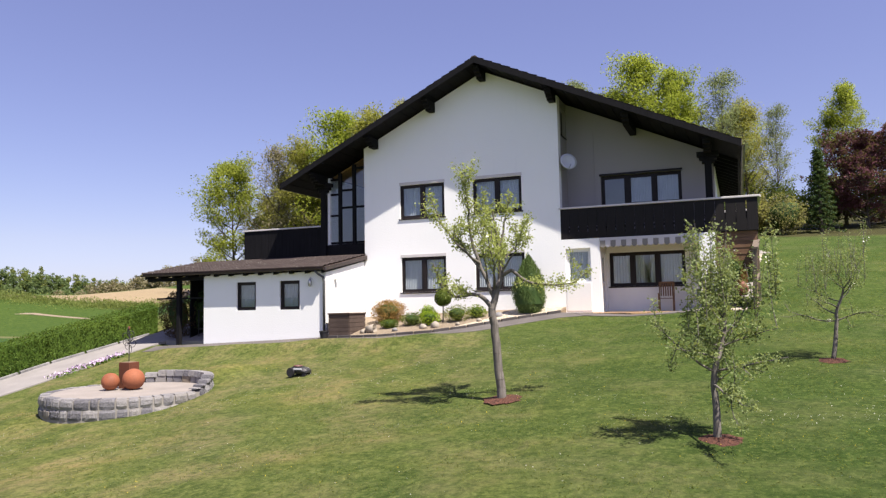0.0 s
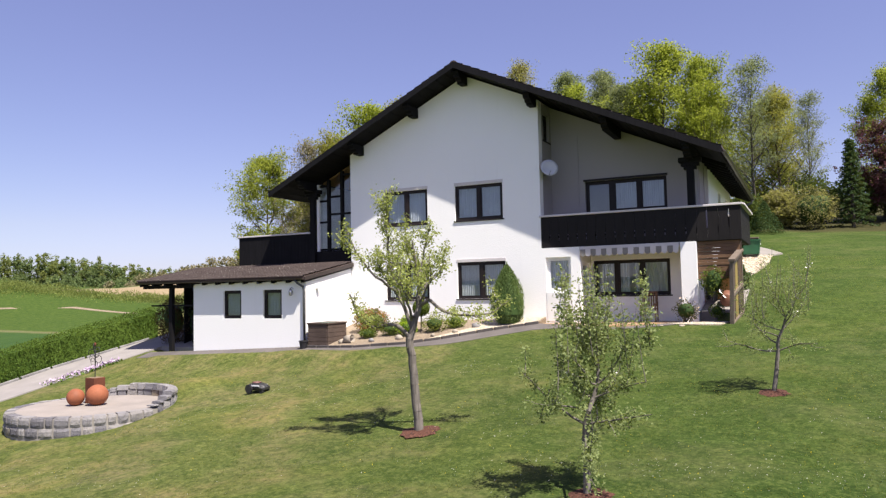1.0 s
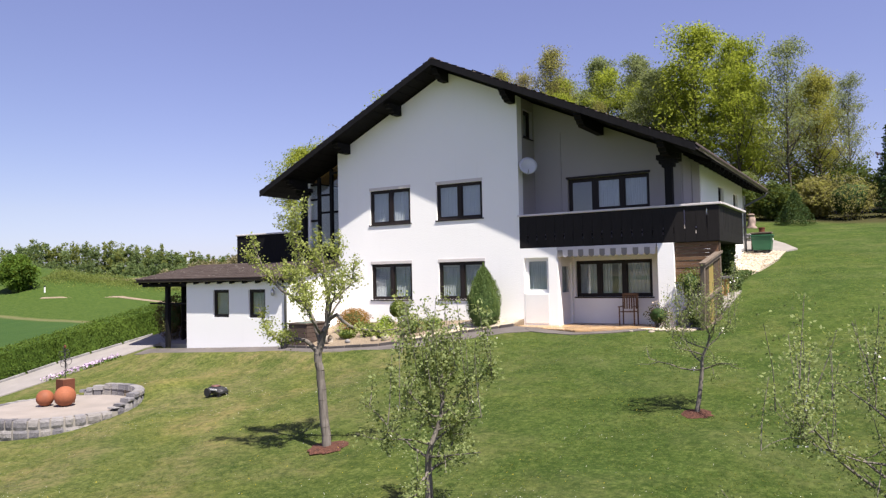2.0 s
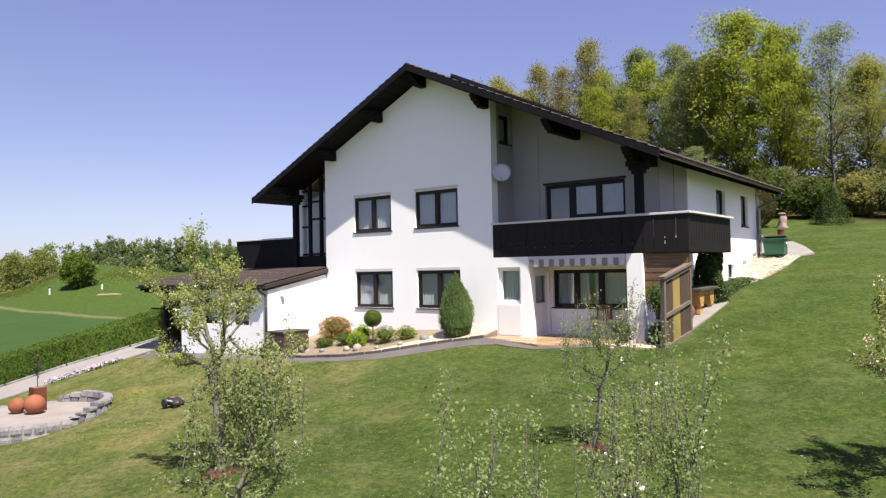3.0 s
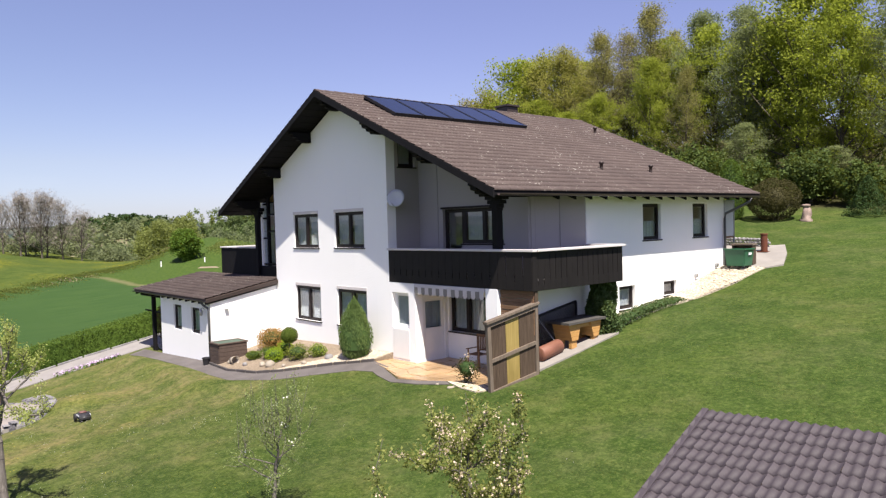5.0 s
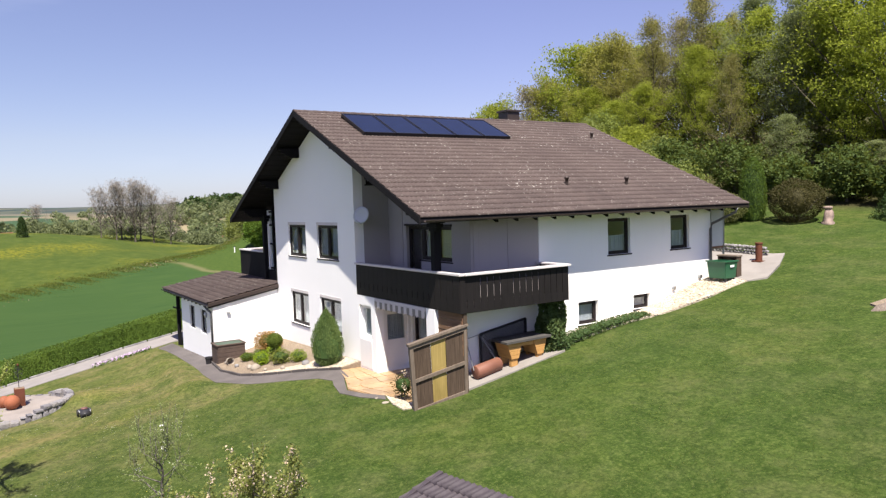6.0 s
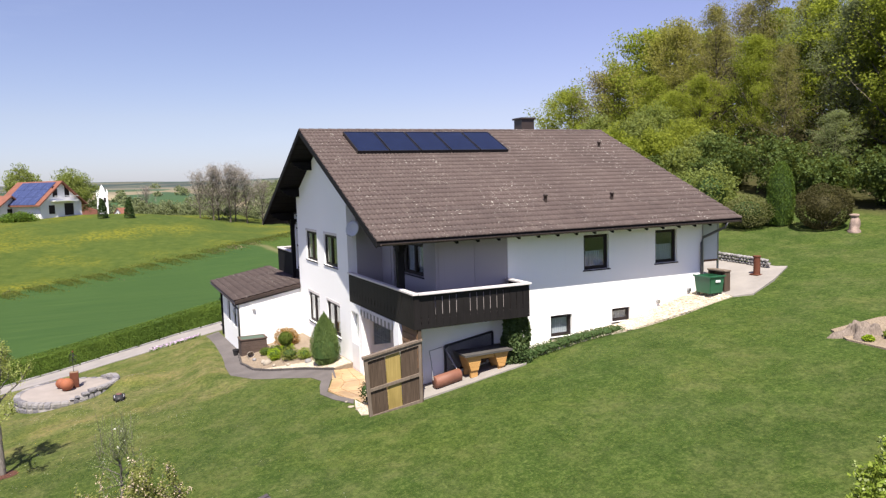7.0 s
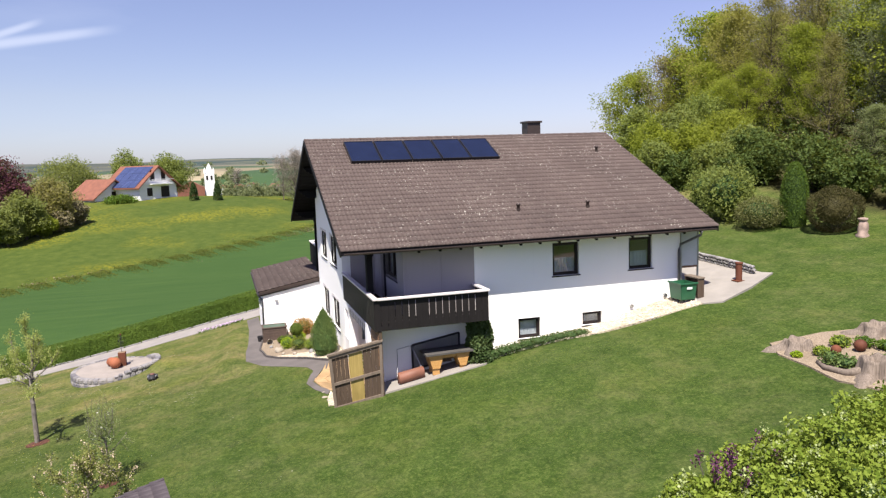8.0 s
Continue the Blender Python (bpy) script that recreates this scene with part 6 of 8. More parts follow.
part("rail", box(4.93, 4.97, 12.71, 13.42, 3.62, 3.70, bevel=0.006), M_plank, gs, "brown bottom rail")
part("rail", box(4.93, 4.97, 12.71, 13.42, 5.05, 5.10, bevel=0.006), M_steel, gs)
own = box(4.945, 4.957, 12.71, 13.42, 3.70, 5.05)
# opaque pane: the sky's reflection in the glass is its pale colour
part("pane", own, plain("sky_pale_glass", (0.50, 0.53, 0.55), 0.15, var=0.12, scale=3.0, bump=0.02, spec=0.6), gs, "glass pane with the reflected sky in its pale colour")
st = lathe([(0.34, -0.15), (0.31, 0.05), (0.23, 0.14), (0.205, 0.34), (0.19, 0.56), (0.16, 0.63), (0.155, 0.69), (0.20, 0.71), (0.205, 0.80), (0.06, 0.83), (0.01, 0.832)], tuple(on_land(3.85, 23.0)), 14)
for v in st.verts:
    v.co.x += 0.04 * math.sin(v.co.z * 9 + v.co.y * 7)
    v.co.y += 0.04 * math.sin(v.co.z * 7 + v.co.x * 11)
tagged(part("garden_sculpture", st, M_pinkstone, smooth=True), "pale weathered garden sculpture on the lawn", "sculpture")

# ---------------------------------------------------------------- stone ring with terracotta balls
CX, CY, CR, CZ = -9.2, -10.1, 2.08, -1.58
ring = thing("stone_ring", (CX, CY, -2.2), "curved grey granite block wall round a gravel circle", "garden wall")
rg = np.random.default_rng(12)
for row in range(2):
    a0 = 0.3 * row
    stop = a0 + 2 * math.pi - 0.02
    while a0 < stop - 0.08:
        a1 = min(a0 + rg.uniform(0.10, 0.20), stop)
        mid = math.degrees((a0 + a1) / 2) % 360
        out = land_at(CX + CR * math.cos((a0 + a1) / 2), CY + CR * math.sin((a0 + a1) / 2))
        rise = min(max(out + 0.05 - CZ, float(np.interp(mid, (4, 30, 110, 140), (0.05, 0.33, 0.33, 0.10)))), 0.40)
        if 4 < mid < 135:
            zl, hgt = (CZ - 0.32, 0.32 + rise / 2 - 0.008) if row == 0 else (CZ + rise / 2, rise / 2 - 0.008)
        else:
            zl, hgt = CZ - 0.49 + 0.25 * row, 0.242 + rg.uniform(-0.010, 0.004)
        own, k, rings, g = bmesh.new(), 4, [], 0.011
        for j in range(k + 1):
            a = a0 + g + (a1 - a0 - 2 * g) * j / k
            side = 0.010 if j in (0, k) else 0.0
            prof = ((CR - 0.27, 0.0), (CR - side - 0.015, 0.0), (CR - side + rg.uniform(0.0, 0.018), 0.28), (CR - side + rg.uniform(0.0, 0.018), 0.72), (CR - side - 0.02, 1.0 - side * 0.5), (CR - 0.25, 1.0))
            rings.append([own.verts.new((CX + r * math.cos(a), CY + r * math.sin(a), zl + hgt * z)) for r, z in prof])
        for p, q in zip(rings, rings[1:]):
            for j in range(6):
                own.faces.new((p[j], p[(j + 1) % 6], q[(j + 1) % 6], q[j]))
        own.faces.new(rings[0])
        own.faces.new(rings[-1][::-1])
        bmesh.ops.recalc_face_normals(own, faces=own.faces)
        part("stone", own, M_ringstone, ring)
        a0 = a1
part("mortar", lathe([(CR - 0.22, CZ - 0.6), (CR - 0.022, CZ - 0.6), (CR - 0.022, CZ - 0.03), (CR - 0.22, CZ - 0.03)], (CX, CY, 0), 48), M_concrete, ring, "pale mortar bed")
part("gravel_fill", lathe([(CR - 0.16, CZ - 0.6), (CR - 0.16, CZ - 0.012), (0.02, CZ)], (CX, CY, 0), 40), plain("pale_pink_gravel", (0.27, 0.238, 0.215), 0.95, var=0.15, bump=0.5), ring, "pale gravel floor")
for x, y, r in ((-9.05, -10.13, 0.275), (-9.58, -10.38, 0.225)):
    own = bmesh.new()
    bmesh.ops.create_uvsphere(own, u_segments=28, v_segments=18, radius=r)
    for v in own.verts:
        v.co *= 1 + 0.02 * noise.noise(v.co * 4)
    own.transform(Matrix.Translation((x, y, CZ + r * 0.97)))
    tagged(part("terracotta_ball", own, M_terracotta, smooth=True), "large terracotta garden ball on the gravel circle", "garden ball", "terracotta balls")
cube = thing("rust_planter", (-9.52, -9.85, CZ), "tall square rusted steel planter with an iron flower", "planter")
part("box", box(-9.68, -9.32, -10.02, -9.67, CZ, CZ + 0.68, bevel=0.01), M_rust, cube)
part("soil", box(-9.66, -9.34, -10.0, -9.69, CZ + 0.64, CZ + 0.684), M_soil, cube)
part("iron_stem", tube([(-9.5, -9.85, CZ + 0.7), (-9.49, -9.86, CZ + 1.15), (-9.52, -9.84, CZ + 1.55)], 0.012, 6), M_lattice, cube)
rg = np.random.default_rng(9)
for i in range(11):
    a, z = i * 2.4, CZ + 1.02 + 0.048 * i
    foot = Vector((-9.5 - 0.002 * i, -9.85, z))
    reach = 0.22 * math.sin(0.5 + i * 0.22)
    curl = [foot + Vector((math.cos(a), math.sin(a), 0)) * reach * (1 - math.cos(w)) / 2 * (1 - 0.06 * w) + Vector((0, 0, 0.10 * math.sin(w))) for w in np.linspace(0, 5.2, 12)]
    part("iron_curl", tube([tuple(c) for c in curl], [0.012 - 0.0006 * k for k in range(12)], 5), M_lattice, cube)
part("iron_bud", rock((-9.52, -9.84, CZ + 1.58), (0.035, 0.035, 0.05), 2.0), M_rust, cube, "rusty iron bud")

# robot mower
mw = thing("robot_mower", on_land(-5.3, -8.1), "small dark robot lawn mower on the grass", "lawn mower")
p = mw.location
M_mower = plain("charcoal_plastic", (0.035, 0.034, 0.036), 0.4)
own = prism([(-0.34, 0.08), (0.32, 0.08), (0.36, 0.14), (0.30, 0.22), (0.05, 0.29), (-0.24, 0.29), (-0.36, 0.20)], "y", -0.21, 0.21)
bmesh.ops.bevel(own, geom=own.edges[:], offset=0.03, segments=2, affect="EDGES")
bmesh.ops.translate(own, vec=p, verts=own.verts)
part("body", own, M_mower, mw, "charcoal plastic body", True)
own = prism([(-0.22, 0.285), (0.04, 0.285), (0.02, 0.33), (-0.18, 0.34)], "y", -0.13, 0.13)
bmesh.ops.bevel(own, geom=own.edges[:], offset=0.015, segments=2, affect="EDGES")
bmesh.ops.translate(own, vec=p, verts=own.verts)
part("top_cover", own, plain("dull_red_plastic", (0.16, 0.075, 0.065), 0.5), mw, "dull red cover", True)
for side_y in (-0.215, 0.215):
    part("side_trim", box(p.x - 0.26, p.x + 0.20, p.y + side_y - 0.012, p.y + side_y + 0.012, p.z + 0.20, p.z + 0.25, bevel=0.008), M_dish, mw, "grey side trim")
for dx, dy, r in ((-0.22, 0.25, 0.14), (-0.22, -0.25, 0.14), (0.25, 0.15, 0.07), (0.25, -0.15, 0.07)):
    part("wheel", tube([(p.x + dx, p.y + dy - 0.04, p.z + r - 0.01), (p.x + dx, p.y + dy + 0.04, p.z + r - 0.01)], r, 16), M_lattice, mw)
mw.scale = (0.78, 0.78, 0.85)

# ---------------------------------------------------------------- fruit trees on the lawn


def fruit_tree(name, label, at, seed, H, first, width, r, leaf_n, leaf_size, leaf_mat, blossom, blossom_mat, shoots, laterals=11, fork=0.72, limbs=(), tuft=0.055):
    """A pruned fruit tree: a kinked leader with laterals that fork, and upright leafy shoots above them."""
    rg = np.random.default_rng(seed)
    segs, spots, tops = [], [], []

    def run(p, d, L, r0, r1, m, lift, wander):
        line = [p]
        d = np.asarray(d, dtype=float)
        for j in range(m):
            d = d / np.linalg.norm(d) + rg.normal(size=3) * wander + np.array([0, 0, lift])
            d = d / np.linalg.norm(d)
            q = p + d * L / m
            segs.append((p, q, r0 + (r1 - r0) * j / m, r0 + (r1 - r0) * (j + 1) / m))
            p = q
            line.append(p)
        return line

    def leafy(line, start=0.0, step=0.045):
        for p, q in list(zip(line, line[1:]))[int(start * (len(line) - 1)):]:
            for g in np.arange(0, 1, step / max(0.02, np.linalg.norm(q - p))):
                spots.append(p + (q - p) * g)

    def side_branch(p, d, L, rad):
        line = run(p, d, L, rad, rad * 0.3, 5, 0.035, 0.17)
        leafy(line, 0.4)
        for _ in range(4):
            s = line[int(rg.integers(1, 6))]
            e = d / np.linalg.norm(d) * 0.5 + rg.normal(size=3) * 0.6 + np.array([0, 0, 0.25])
            sub = run(s, e, L * rg.uniform(0.28, 0.55), rad * 0.4, rad * 0.12, 4, 0.06, 0.2)
            leafy(sub)
            tops.append(sub[-1])
        tops.append(line[-1])

    tree = thing(name, at, label, "tree", "lawn fruit trees")
    trunk = run(np.array([0, 0, -0.1]), (rg.normal() * 0.05, rg.normal() * 0.05, 1), first + 0.1, r * 1.15, r * 0.88, 5, 0.1, 0.05)
    leader = run(trunk[-1], (rg.normal() * 0.15, rg.normal() * 0.15, 1), (fork * H - first), r * 0.85, r * 0.28, 7, 0.12, 0.16)
    az = rg.uniform(0, 6.28)
    for i in range(laterals):
        k = (i + rg.uniform(0, 0.8)) / laterals
        p = leader[min(int(k * 7), 6)]
        az += 2.4 + rg.normal() * 0.3
        el = 0.12 + 0.75 * k + rg.normal() * 0.12
        d = np.array([math.cos(az) * math.cos(el), math.sin(az) * math.cos(el), math.sin(el)])
        side_branch(p, d, 0.5 * width * (1.08 - 0.45 * k) * rg.uniform(0.75, 1.15), r * (0.42 - 0.2 * k))
    for z, az, el, L in limbs:
        p = leader[min(6, max(0, int((z - first) / (fork * H - first) * 7)))]
        side_branch(p, np.array([math.cos(az) * math.cos(el), math.sin(az) * math.cos(el), math.sin(el)]), L, r * 0.5)
    tops.sort(key=lambda p: -p[2])
    for i in range(shoots):
        p = leader[-1 - i % 2] if i < 3 else tops[int(rg.integers(0, max(1, len(tops) * 2 // 3)))]
        L = min(H - p[2], rg.uniform(0.35, 1.0) * H * 0.32)
        if L > 0.08:
            line = run(p, (rg.normal() * 0.16, rg.normal() * 0.16, 1), L, r * 0.12, r * 0.05, 4, 0.1, 0.05)
            leafy(line, 0.0, 0.06)
    spots = np.array(spots)
    part("trunk", tubes(segs, 6), M_bark, None, smooth=True).parent = tree
    k = leaf_n // 6
    c = np.repeat(spots[rg.integers(0, len(spots), k)], 6, 0) + rg.normal(size=(k * 6, 3)) * tuft
    part("crown", leaves("crown", c, leaf_size, rg, flat=0.4), leaf_mat, None).parent = tree
    if blossom:
        k = blossom // 7
        c = np.repeat(spots[rg.integers(0, len(spots), k)], 7, 0) + rg.normal(size=(k * 7, 3)) * 0.035
        part("blossom", leaves("blossom", c, 0.032, rg, aspect=1.1), blossom_mat, None, "open blossom").parent = tree
    return tree


def apple_tree(name, label, at, seed, paths, leaf_n, leaf_size, leaf_mat, blossom):
    """An old pruned apple tree: a forked trunk and named limbs (u, w, height), each with short spurs and leafy shoots.
    u runs along the house front, w towards it."""
    rg = np.random.default_rng(seed)
    U, W = np.array((0.926, 0.377, 0)), np.array((-0.377, 0.926, 0))
    segs, spots, weight = [], [], []

    def leafy(a, b, w=1.0):
        for g in np.arange(0, 1, 0.04 / max(0.03, np.linalg.norm(b - a))):
            spots.append(a + (b - a) * g)
            weight.append(w)

    def shoot(p, d, L, r0, up):
        d = d / np.linalg.norm(d)
        for j in range(4):
            d = d + rg.normal(size=3) * 0.16 + (0, 0, up)
            d /= np.linalg.norm(d)
            q = p + d * L / 4
            segs.append((p, q, r0 * (1 - 0.22 * j), r0 * (0.78 - 0.22 * j) + 0.002))
            if j > 0:
                leafy(p, q)
            p = q

    tree = thing(name, at, label, "tree", "lawn fruit trees")
    for k, (r0, r1, pts) in enumerate(paths):
        pts = [U * u + W * w + (0, 0, h) for u, w, h in pts]
        fine = []
        for a, b in zip(pts, pts[1:]):
            n = max(2, int(np.linalg.norm(b - a) / 0.16))
            fine += [a + (b - a) * i / n + rg.normal(size=3) * (0.012 if k else 0.006) for i in range(n)]
        fine.append(pts[-1])
        m = len(fine) - 1
        for i, (a, b) in enumerate(zip(fine, fine[1:])):
            segs.append((a, b, r0 + (r1 - r0) * i / m, r0 + (r1 - r0) * (i + 1) / m))
            if k and i > m * 0.35:
                leafy(a, b, 0.6)
                for _ in range(int(rg.integers(1, 3))):
                    d = rg.normal(size=3) * (1, 1, 0.5) + (b - a) / np.linalg.norm(b - a) * 0.7 + (0, 0, 0.55)
                    shoot(a, d, rg.uniform(0.18, 0.58), 0.009, 0.14)
    spots, weight = np.array(spots), np.array(weight)
    part("trunk", tubes(segs, 7), M_bark, None, smooth=True).parent = tree
    c = spots[rg.choice(len(spots), leaf_n // 5, p=weight / weight.sum())]
    c = np.repeat(c, 5, 0) + rg.normal(size=(len(c) * 5, 3)) * 0.060
    part("crown", leaves("crown", c, leaf_size, rg, flat=0.5), leaf_mat, None).parent = tree
    c = spots[rg.integers(0, len(spots), blossom // 6)]
    c = np.repeat(c, 6, 0) + rg.normal(size=(len(c) * 6, 3)) * 0.03
    part("blossom", leaves("blossom", c, 0.036, rg, aspect=1.1), M_petal, None, "open blossom").parent = tree
    return tree


APPLE = [(0.092, 0.074, [(0, 0, -0.1), (-0.05, 0, 0.7), (-0.10, 0, 1.25), (-0.15, 0, 1.74)]),
         (0.070, 0.014, [(-0.15, 0, 1.70), (-0.03, 0.03, 2.1), (0.05, 0.05, 2.5), (0.0, 0.1, 3.0), (-0.08, 0.1, 3.6)]),
         (0.050, 0.012, [(-0.15, 0, 1.70), (-0.28, -0.02, 1.94), (-0.52, -0.05, 2.02), (-0.84, -0.08, 1.97), (-1.10, -0.1, 2.15), (-1.26, -0.1, 2.6)]),
         (0.042, 0.007, [(-0.10, 0.02, 1.92), (-0.34, 0.1, 2.5), (-0.50, 0.15, 3.1), (-0.58, 0.1, 3.8), (-0.62, 0.1, 4.5)]),
         (0.028, 0.007, [(-0.38, 0.1, 2.6), (-0.75, -0.2, 2.9), (-1.08, -0.3, 3.35), (-1.30, -0.3, 3.85)]),
         (0.040, 0.008, [(0.03, 0.05, 2.35), (0.25, -0.05, 2.42), (0.50, -0.1, 2.24), (1.0, -0.15, 2.12), (1.40, -0.1, 2.2), (1.78, -0.1, 2.45)]),
         (0.028, 0.007, [(0.02, 0.1, 2.8), (0.15, 0.15, 3.4), (0.27, 0.2, 3.95)]),
         (0.030, 0.008, [(0.0, 0.08, 2.3), (0.12, 0.55, 2.7), (0.05, 0.95, 3.15)]),
         (0.030, 0.008, [(-0.10, 0.0, 2.1), (-0.12, -0.55, 2.5), (-0.25, -0.95, 3.0)]),
         (0.022, 0.006, [(0.02, 0.06, 2.6), (0.40, 0.2, 2.95), (0.55, 0.3, 3.4)]),
         (0.022, 0.006, [(-0.20, 0.06, 2.2), (-0.30, -0.3, 2.7), (-0.35, -0.4, 3.3)]),
         (0.022, 0.006, [(0.04, 0.05, 2.4), (0.30, -0.35, 2.8), (0.30, -0.5, 3.3)]),
         (0.020, 0.006, [(-0.34, 0.1, 2.5), (-0.60, 0.3, 2.8), (-0.85, 0.4, 3.3)]),
         (0.020, 0.006, [(0.0, 0.1, 2.9), (-0.2, 0.35, 3.3), (-0.25, 0.45, 3.8)])]
apple_tree("apple_tree", "apple tree with forked trunk and fresh pale green leaves", on_land(1.36, -11.38), 101, APPLE, 8600, 0.052, L_apple, 60)
fruit_tree("pear_tree", "grey-green fruit tree with upright shoots and white blossom", on_land(5.27, -14.0), 112, 3.15, 0.75, 2.0, 0.052, 9000, 0.048, L_pear, 50, M_petal, 34, 14, 0.64)
fruit_tree("pear_tree", "small sparse fruit tree with a few white blossoms", on_land(7.3, -8.2), 113, 2.8, 0.80, 1.8, 0.042, 4800, 0.036, L_pear, 60, M_petal, 46, 10, 0.62)
fruit_tree("cherry_tree", "small fruit tree with cream-pink blossom clusters", on_land(12.3, -7.8), 114, 3.0, 1.05, 2.4, 0.052, 8200, 0.050, L_cherry, 2600, M_pink, 14, 12, 0.78)
fruit_tree("pear_tree", "wide upright fruit tree with white blossom", on_land(10.35, -14.1), 115, 3.4, 0.75, 2.6, 0.048, 11000, 0.034, L_pear, 90, M_petal, 60, 12, 0.58)
for x, y, r in ((1.36, -11.38, 0.38), (5.27, -14.0, 0.34), (7.3, -8.2, 0.28), (12.3, -7.8, 0.30), (10.35, -14.1, 0.30)):
    own = bmesh.new()
    n = 26
    c = own.verts.new((x, y, land_at(x, y) + 0.06))
    rim = [own.verts.new((x + r * rng.uniform(0.85, 1.15) * math.cos(2 * math.pi * i / n), y + r * rng.uniform(0.85, 1.15) * math.sin(2 * math.pi * i / n), 0)) for i in range(n)]
    for v in rim:
        v.co.z = land_at(v.co.x, v.co.y) + 0.005
    for i in range(n):
        own.faces.new((c, rim[i], rim[(i + 1) % n]))
    tagged(part("mulch_ring", own, M_mulch), "ring of red bark mulch round a tree foot", "mulch", "mulch rings", kind="stuff")

# ---------------------------------------------------------------- shed
SR = Vector((0.98, 0.187, 0)).normalized()
SD = Vector((SR.y, -SR.x, 0))
SO = Vector((14.5, -6.02, 2.08))
shed = thing("garden_shed", tuple(SO + SR * 2.1 + Vector((0, 0, SO.z * 0 - 2.4))), "low garden shed with a mauve-grey tiled roof", "shed")
SK, SL, SW = 0.22, 5.4, 3.06


own = bmesh.new()
c = []
for z in (-1.0, None):
    for a, b in ((0.25, 0.2), (SL - 0.25, 0.2), (SL - 0.25, SW - 0.3), (0.25, SW - 0.3)):
        p = SO + SR * a + SD * b
        c.append(own.verts.new((p.x, p.y, SO.z - b * SK - 0.10 if z is None else z)))
for f in ((0, 1, 2, 3), (7, 6, 5, 4), (0, 4, 5, 1), (1, 5, 6, 2), (2, 6, 7, 3), (3, 7, 4, 0)):
    own.faces.new([c[j] for j in f])
bmesh.ops.recalc_face_normals(own, faces=own.faces)
part("body", own, M_oldwood, shed, "dark boarded walls")
M_shedtile = plain("mauve_grey_tile", (0.058, 0.047, 0.054), 0.7, var=0.25, bump=0.25, scale=5)

# ---------------------------------------------------------------- roof tiles


def tile_rows(width, length, wave=0.014, thick=0.030, n=8):
    """One tile: y across, x down the slope, z out of it; the lower end lies on the next."""
    vs, fs = [], []
    for j in range(n + 1):
        v = j / n
        z = wave * (1 + math.cos(4 * math.pi * v))
        for x, dz in ((0.0, -0.004), (length, thick), (length, -0.004)):
            vs.append((x, (v - 0.5) * width, z * (1 if dz > -0.001 or x == 0 else 0.2) + dz))
    for j in range(n):
        a, b = 3 * j, 3 * j + 3
        fs.append((a, a + 1, b + 1, b))
        fs.append((a + 1, a + 2, b + 2, b + 1))
    return np.array(vs), np.array(fs)


def slope_frame(p, down, across):
    """Matrix with x down the slope, y across, z out."""
    x, y = Vector(down).normalized(), Vector(across).normalized()
    z = x.cross(y)
    if z.z < 0:
        y, z = -y, -z
    m = Matrix((x, y, z)).transposed().to_4x4()
    m.translation = p
    return m


def lay_tiles(owner, start, down, across, cols, rows, w, exposed, mat, singles, stuff_name, label):
    """Courses of tiles; singles(row, col) tells which are parts of their own."""
    vs, fs = tile_rows(w, exposed + 0.03)
    one = mesh_from("roof_tile", vs, fs)
    one.materials.append(mat)
    one.polygons.foreach_set("use_smooth", [True] * len(one.polygons))
    r0 = root_place(owner)
    allv, allf, k = [], [], 0
    rg = np.random.default_rng(4)
    for i in range(rows):
        for j in range(cols):
            p = Vector(start) + Vector(down).normalized() * (i * exposed) + Vector(across).normalized() * ((j + 0.5) * w)
            m = slope_frame(p, down, across) @ Matrix.Rotation(rg.normal() * 0.006, 4, "Z") @ Matrix.Translation((0, 0, rg.uniform(0, 0.004)))
            if singles(i, j):
                ob = new("roof_tile", one)
                ob.parent = owner
                ob.matrix_basis = Matrix.Translation(-r0) @ m
            else:
                a = np.array(m)
                allv.append(vs @ a[:3, :3].T + a[:3, 3])
                allf.append(fs + k)
                k += len(vs)
    ob = part(stuff_name, mesh_from(stuff_name, np.concatenate(allv), np.concatenate(allf)), mat, owner, label, True)
    tagged(ob, kind="stuff")


down_r, down_l = Vector((EX - RX, 0, EZ - RZ)), Vector((LX - RX, 0, LZ - RZ))
n_r = int(down_r.length / 0.337)
lay_tiles(roof, (RX, RY0 - 0.03, RZ - 0.012), down_r, (0, 1, 0), 49, n_r, 0.299, down_r.length / n_r, M_tile, lambda i, j: i >= n_r - 6, "tiling", "brown concrete roof tiles with lichen")
lay_tiles(roof, (RX, RY0 - 0.03, RZ - 0.012), down_l, (0, 1, 0), 49, 27, 0.299, down_l.length / 27, M_tile, lambda i, j: False, "tiling", "brown concrete roof tiles with lichen")
for i in range(37):
    y0 = RY0 - 0.02 + i * 0.396
    own = bmesh.new()
    prof = [(RX + 0.13 * math.cos(a), RZ - 0.03 + 0.085 * math.sin(a)) for a in np.linspace(-0.3, math.pi + 0.3, 8)]
    prism(prof, "y", y0, y0 + 0.41, own)
    for v in own.verts:
        if v.co.y > y0 + 0.2:
            v.co.z -= 0.014
    part("ridge_tile", own, M_tile, roof, smooth=False)
lay_tiles(aroof, (-15.82, 0.26, ann_top(0.26) + 0.004), (0, -1, -0.182), (1, 0, 0), 27, 10, 0.3035, 0.3375, M_tile2, lambda i, j: i > 0, "tile_rest", "brown roof tiles")
dn = SD * SW + Vector((0, 0, -SW * SK))
own = bmesh.new()
c = [own.verts.new(SO + SR * a + dn * b + Vector((0, 0, h))) for h in (-0.02, -0.09) for a, b in ((0.02, 0), (SL - 0.02, 0), (SL - 0.02, 1), (0.02, 1))]
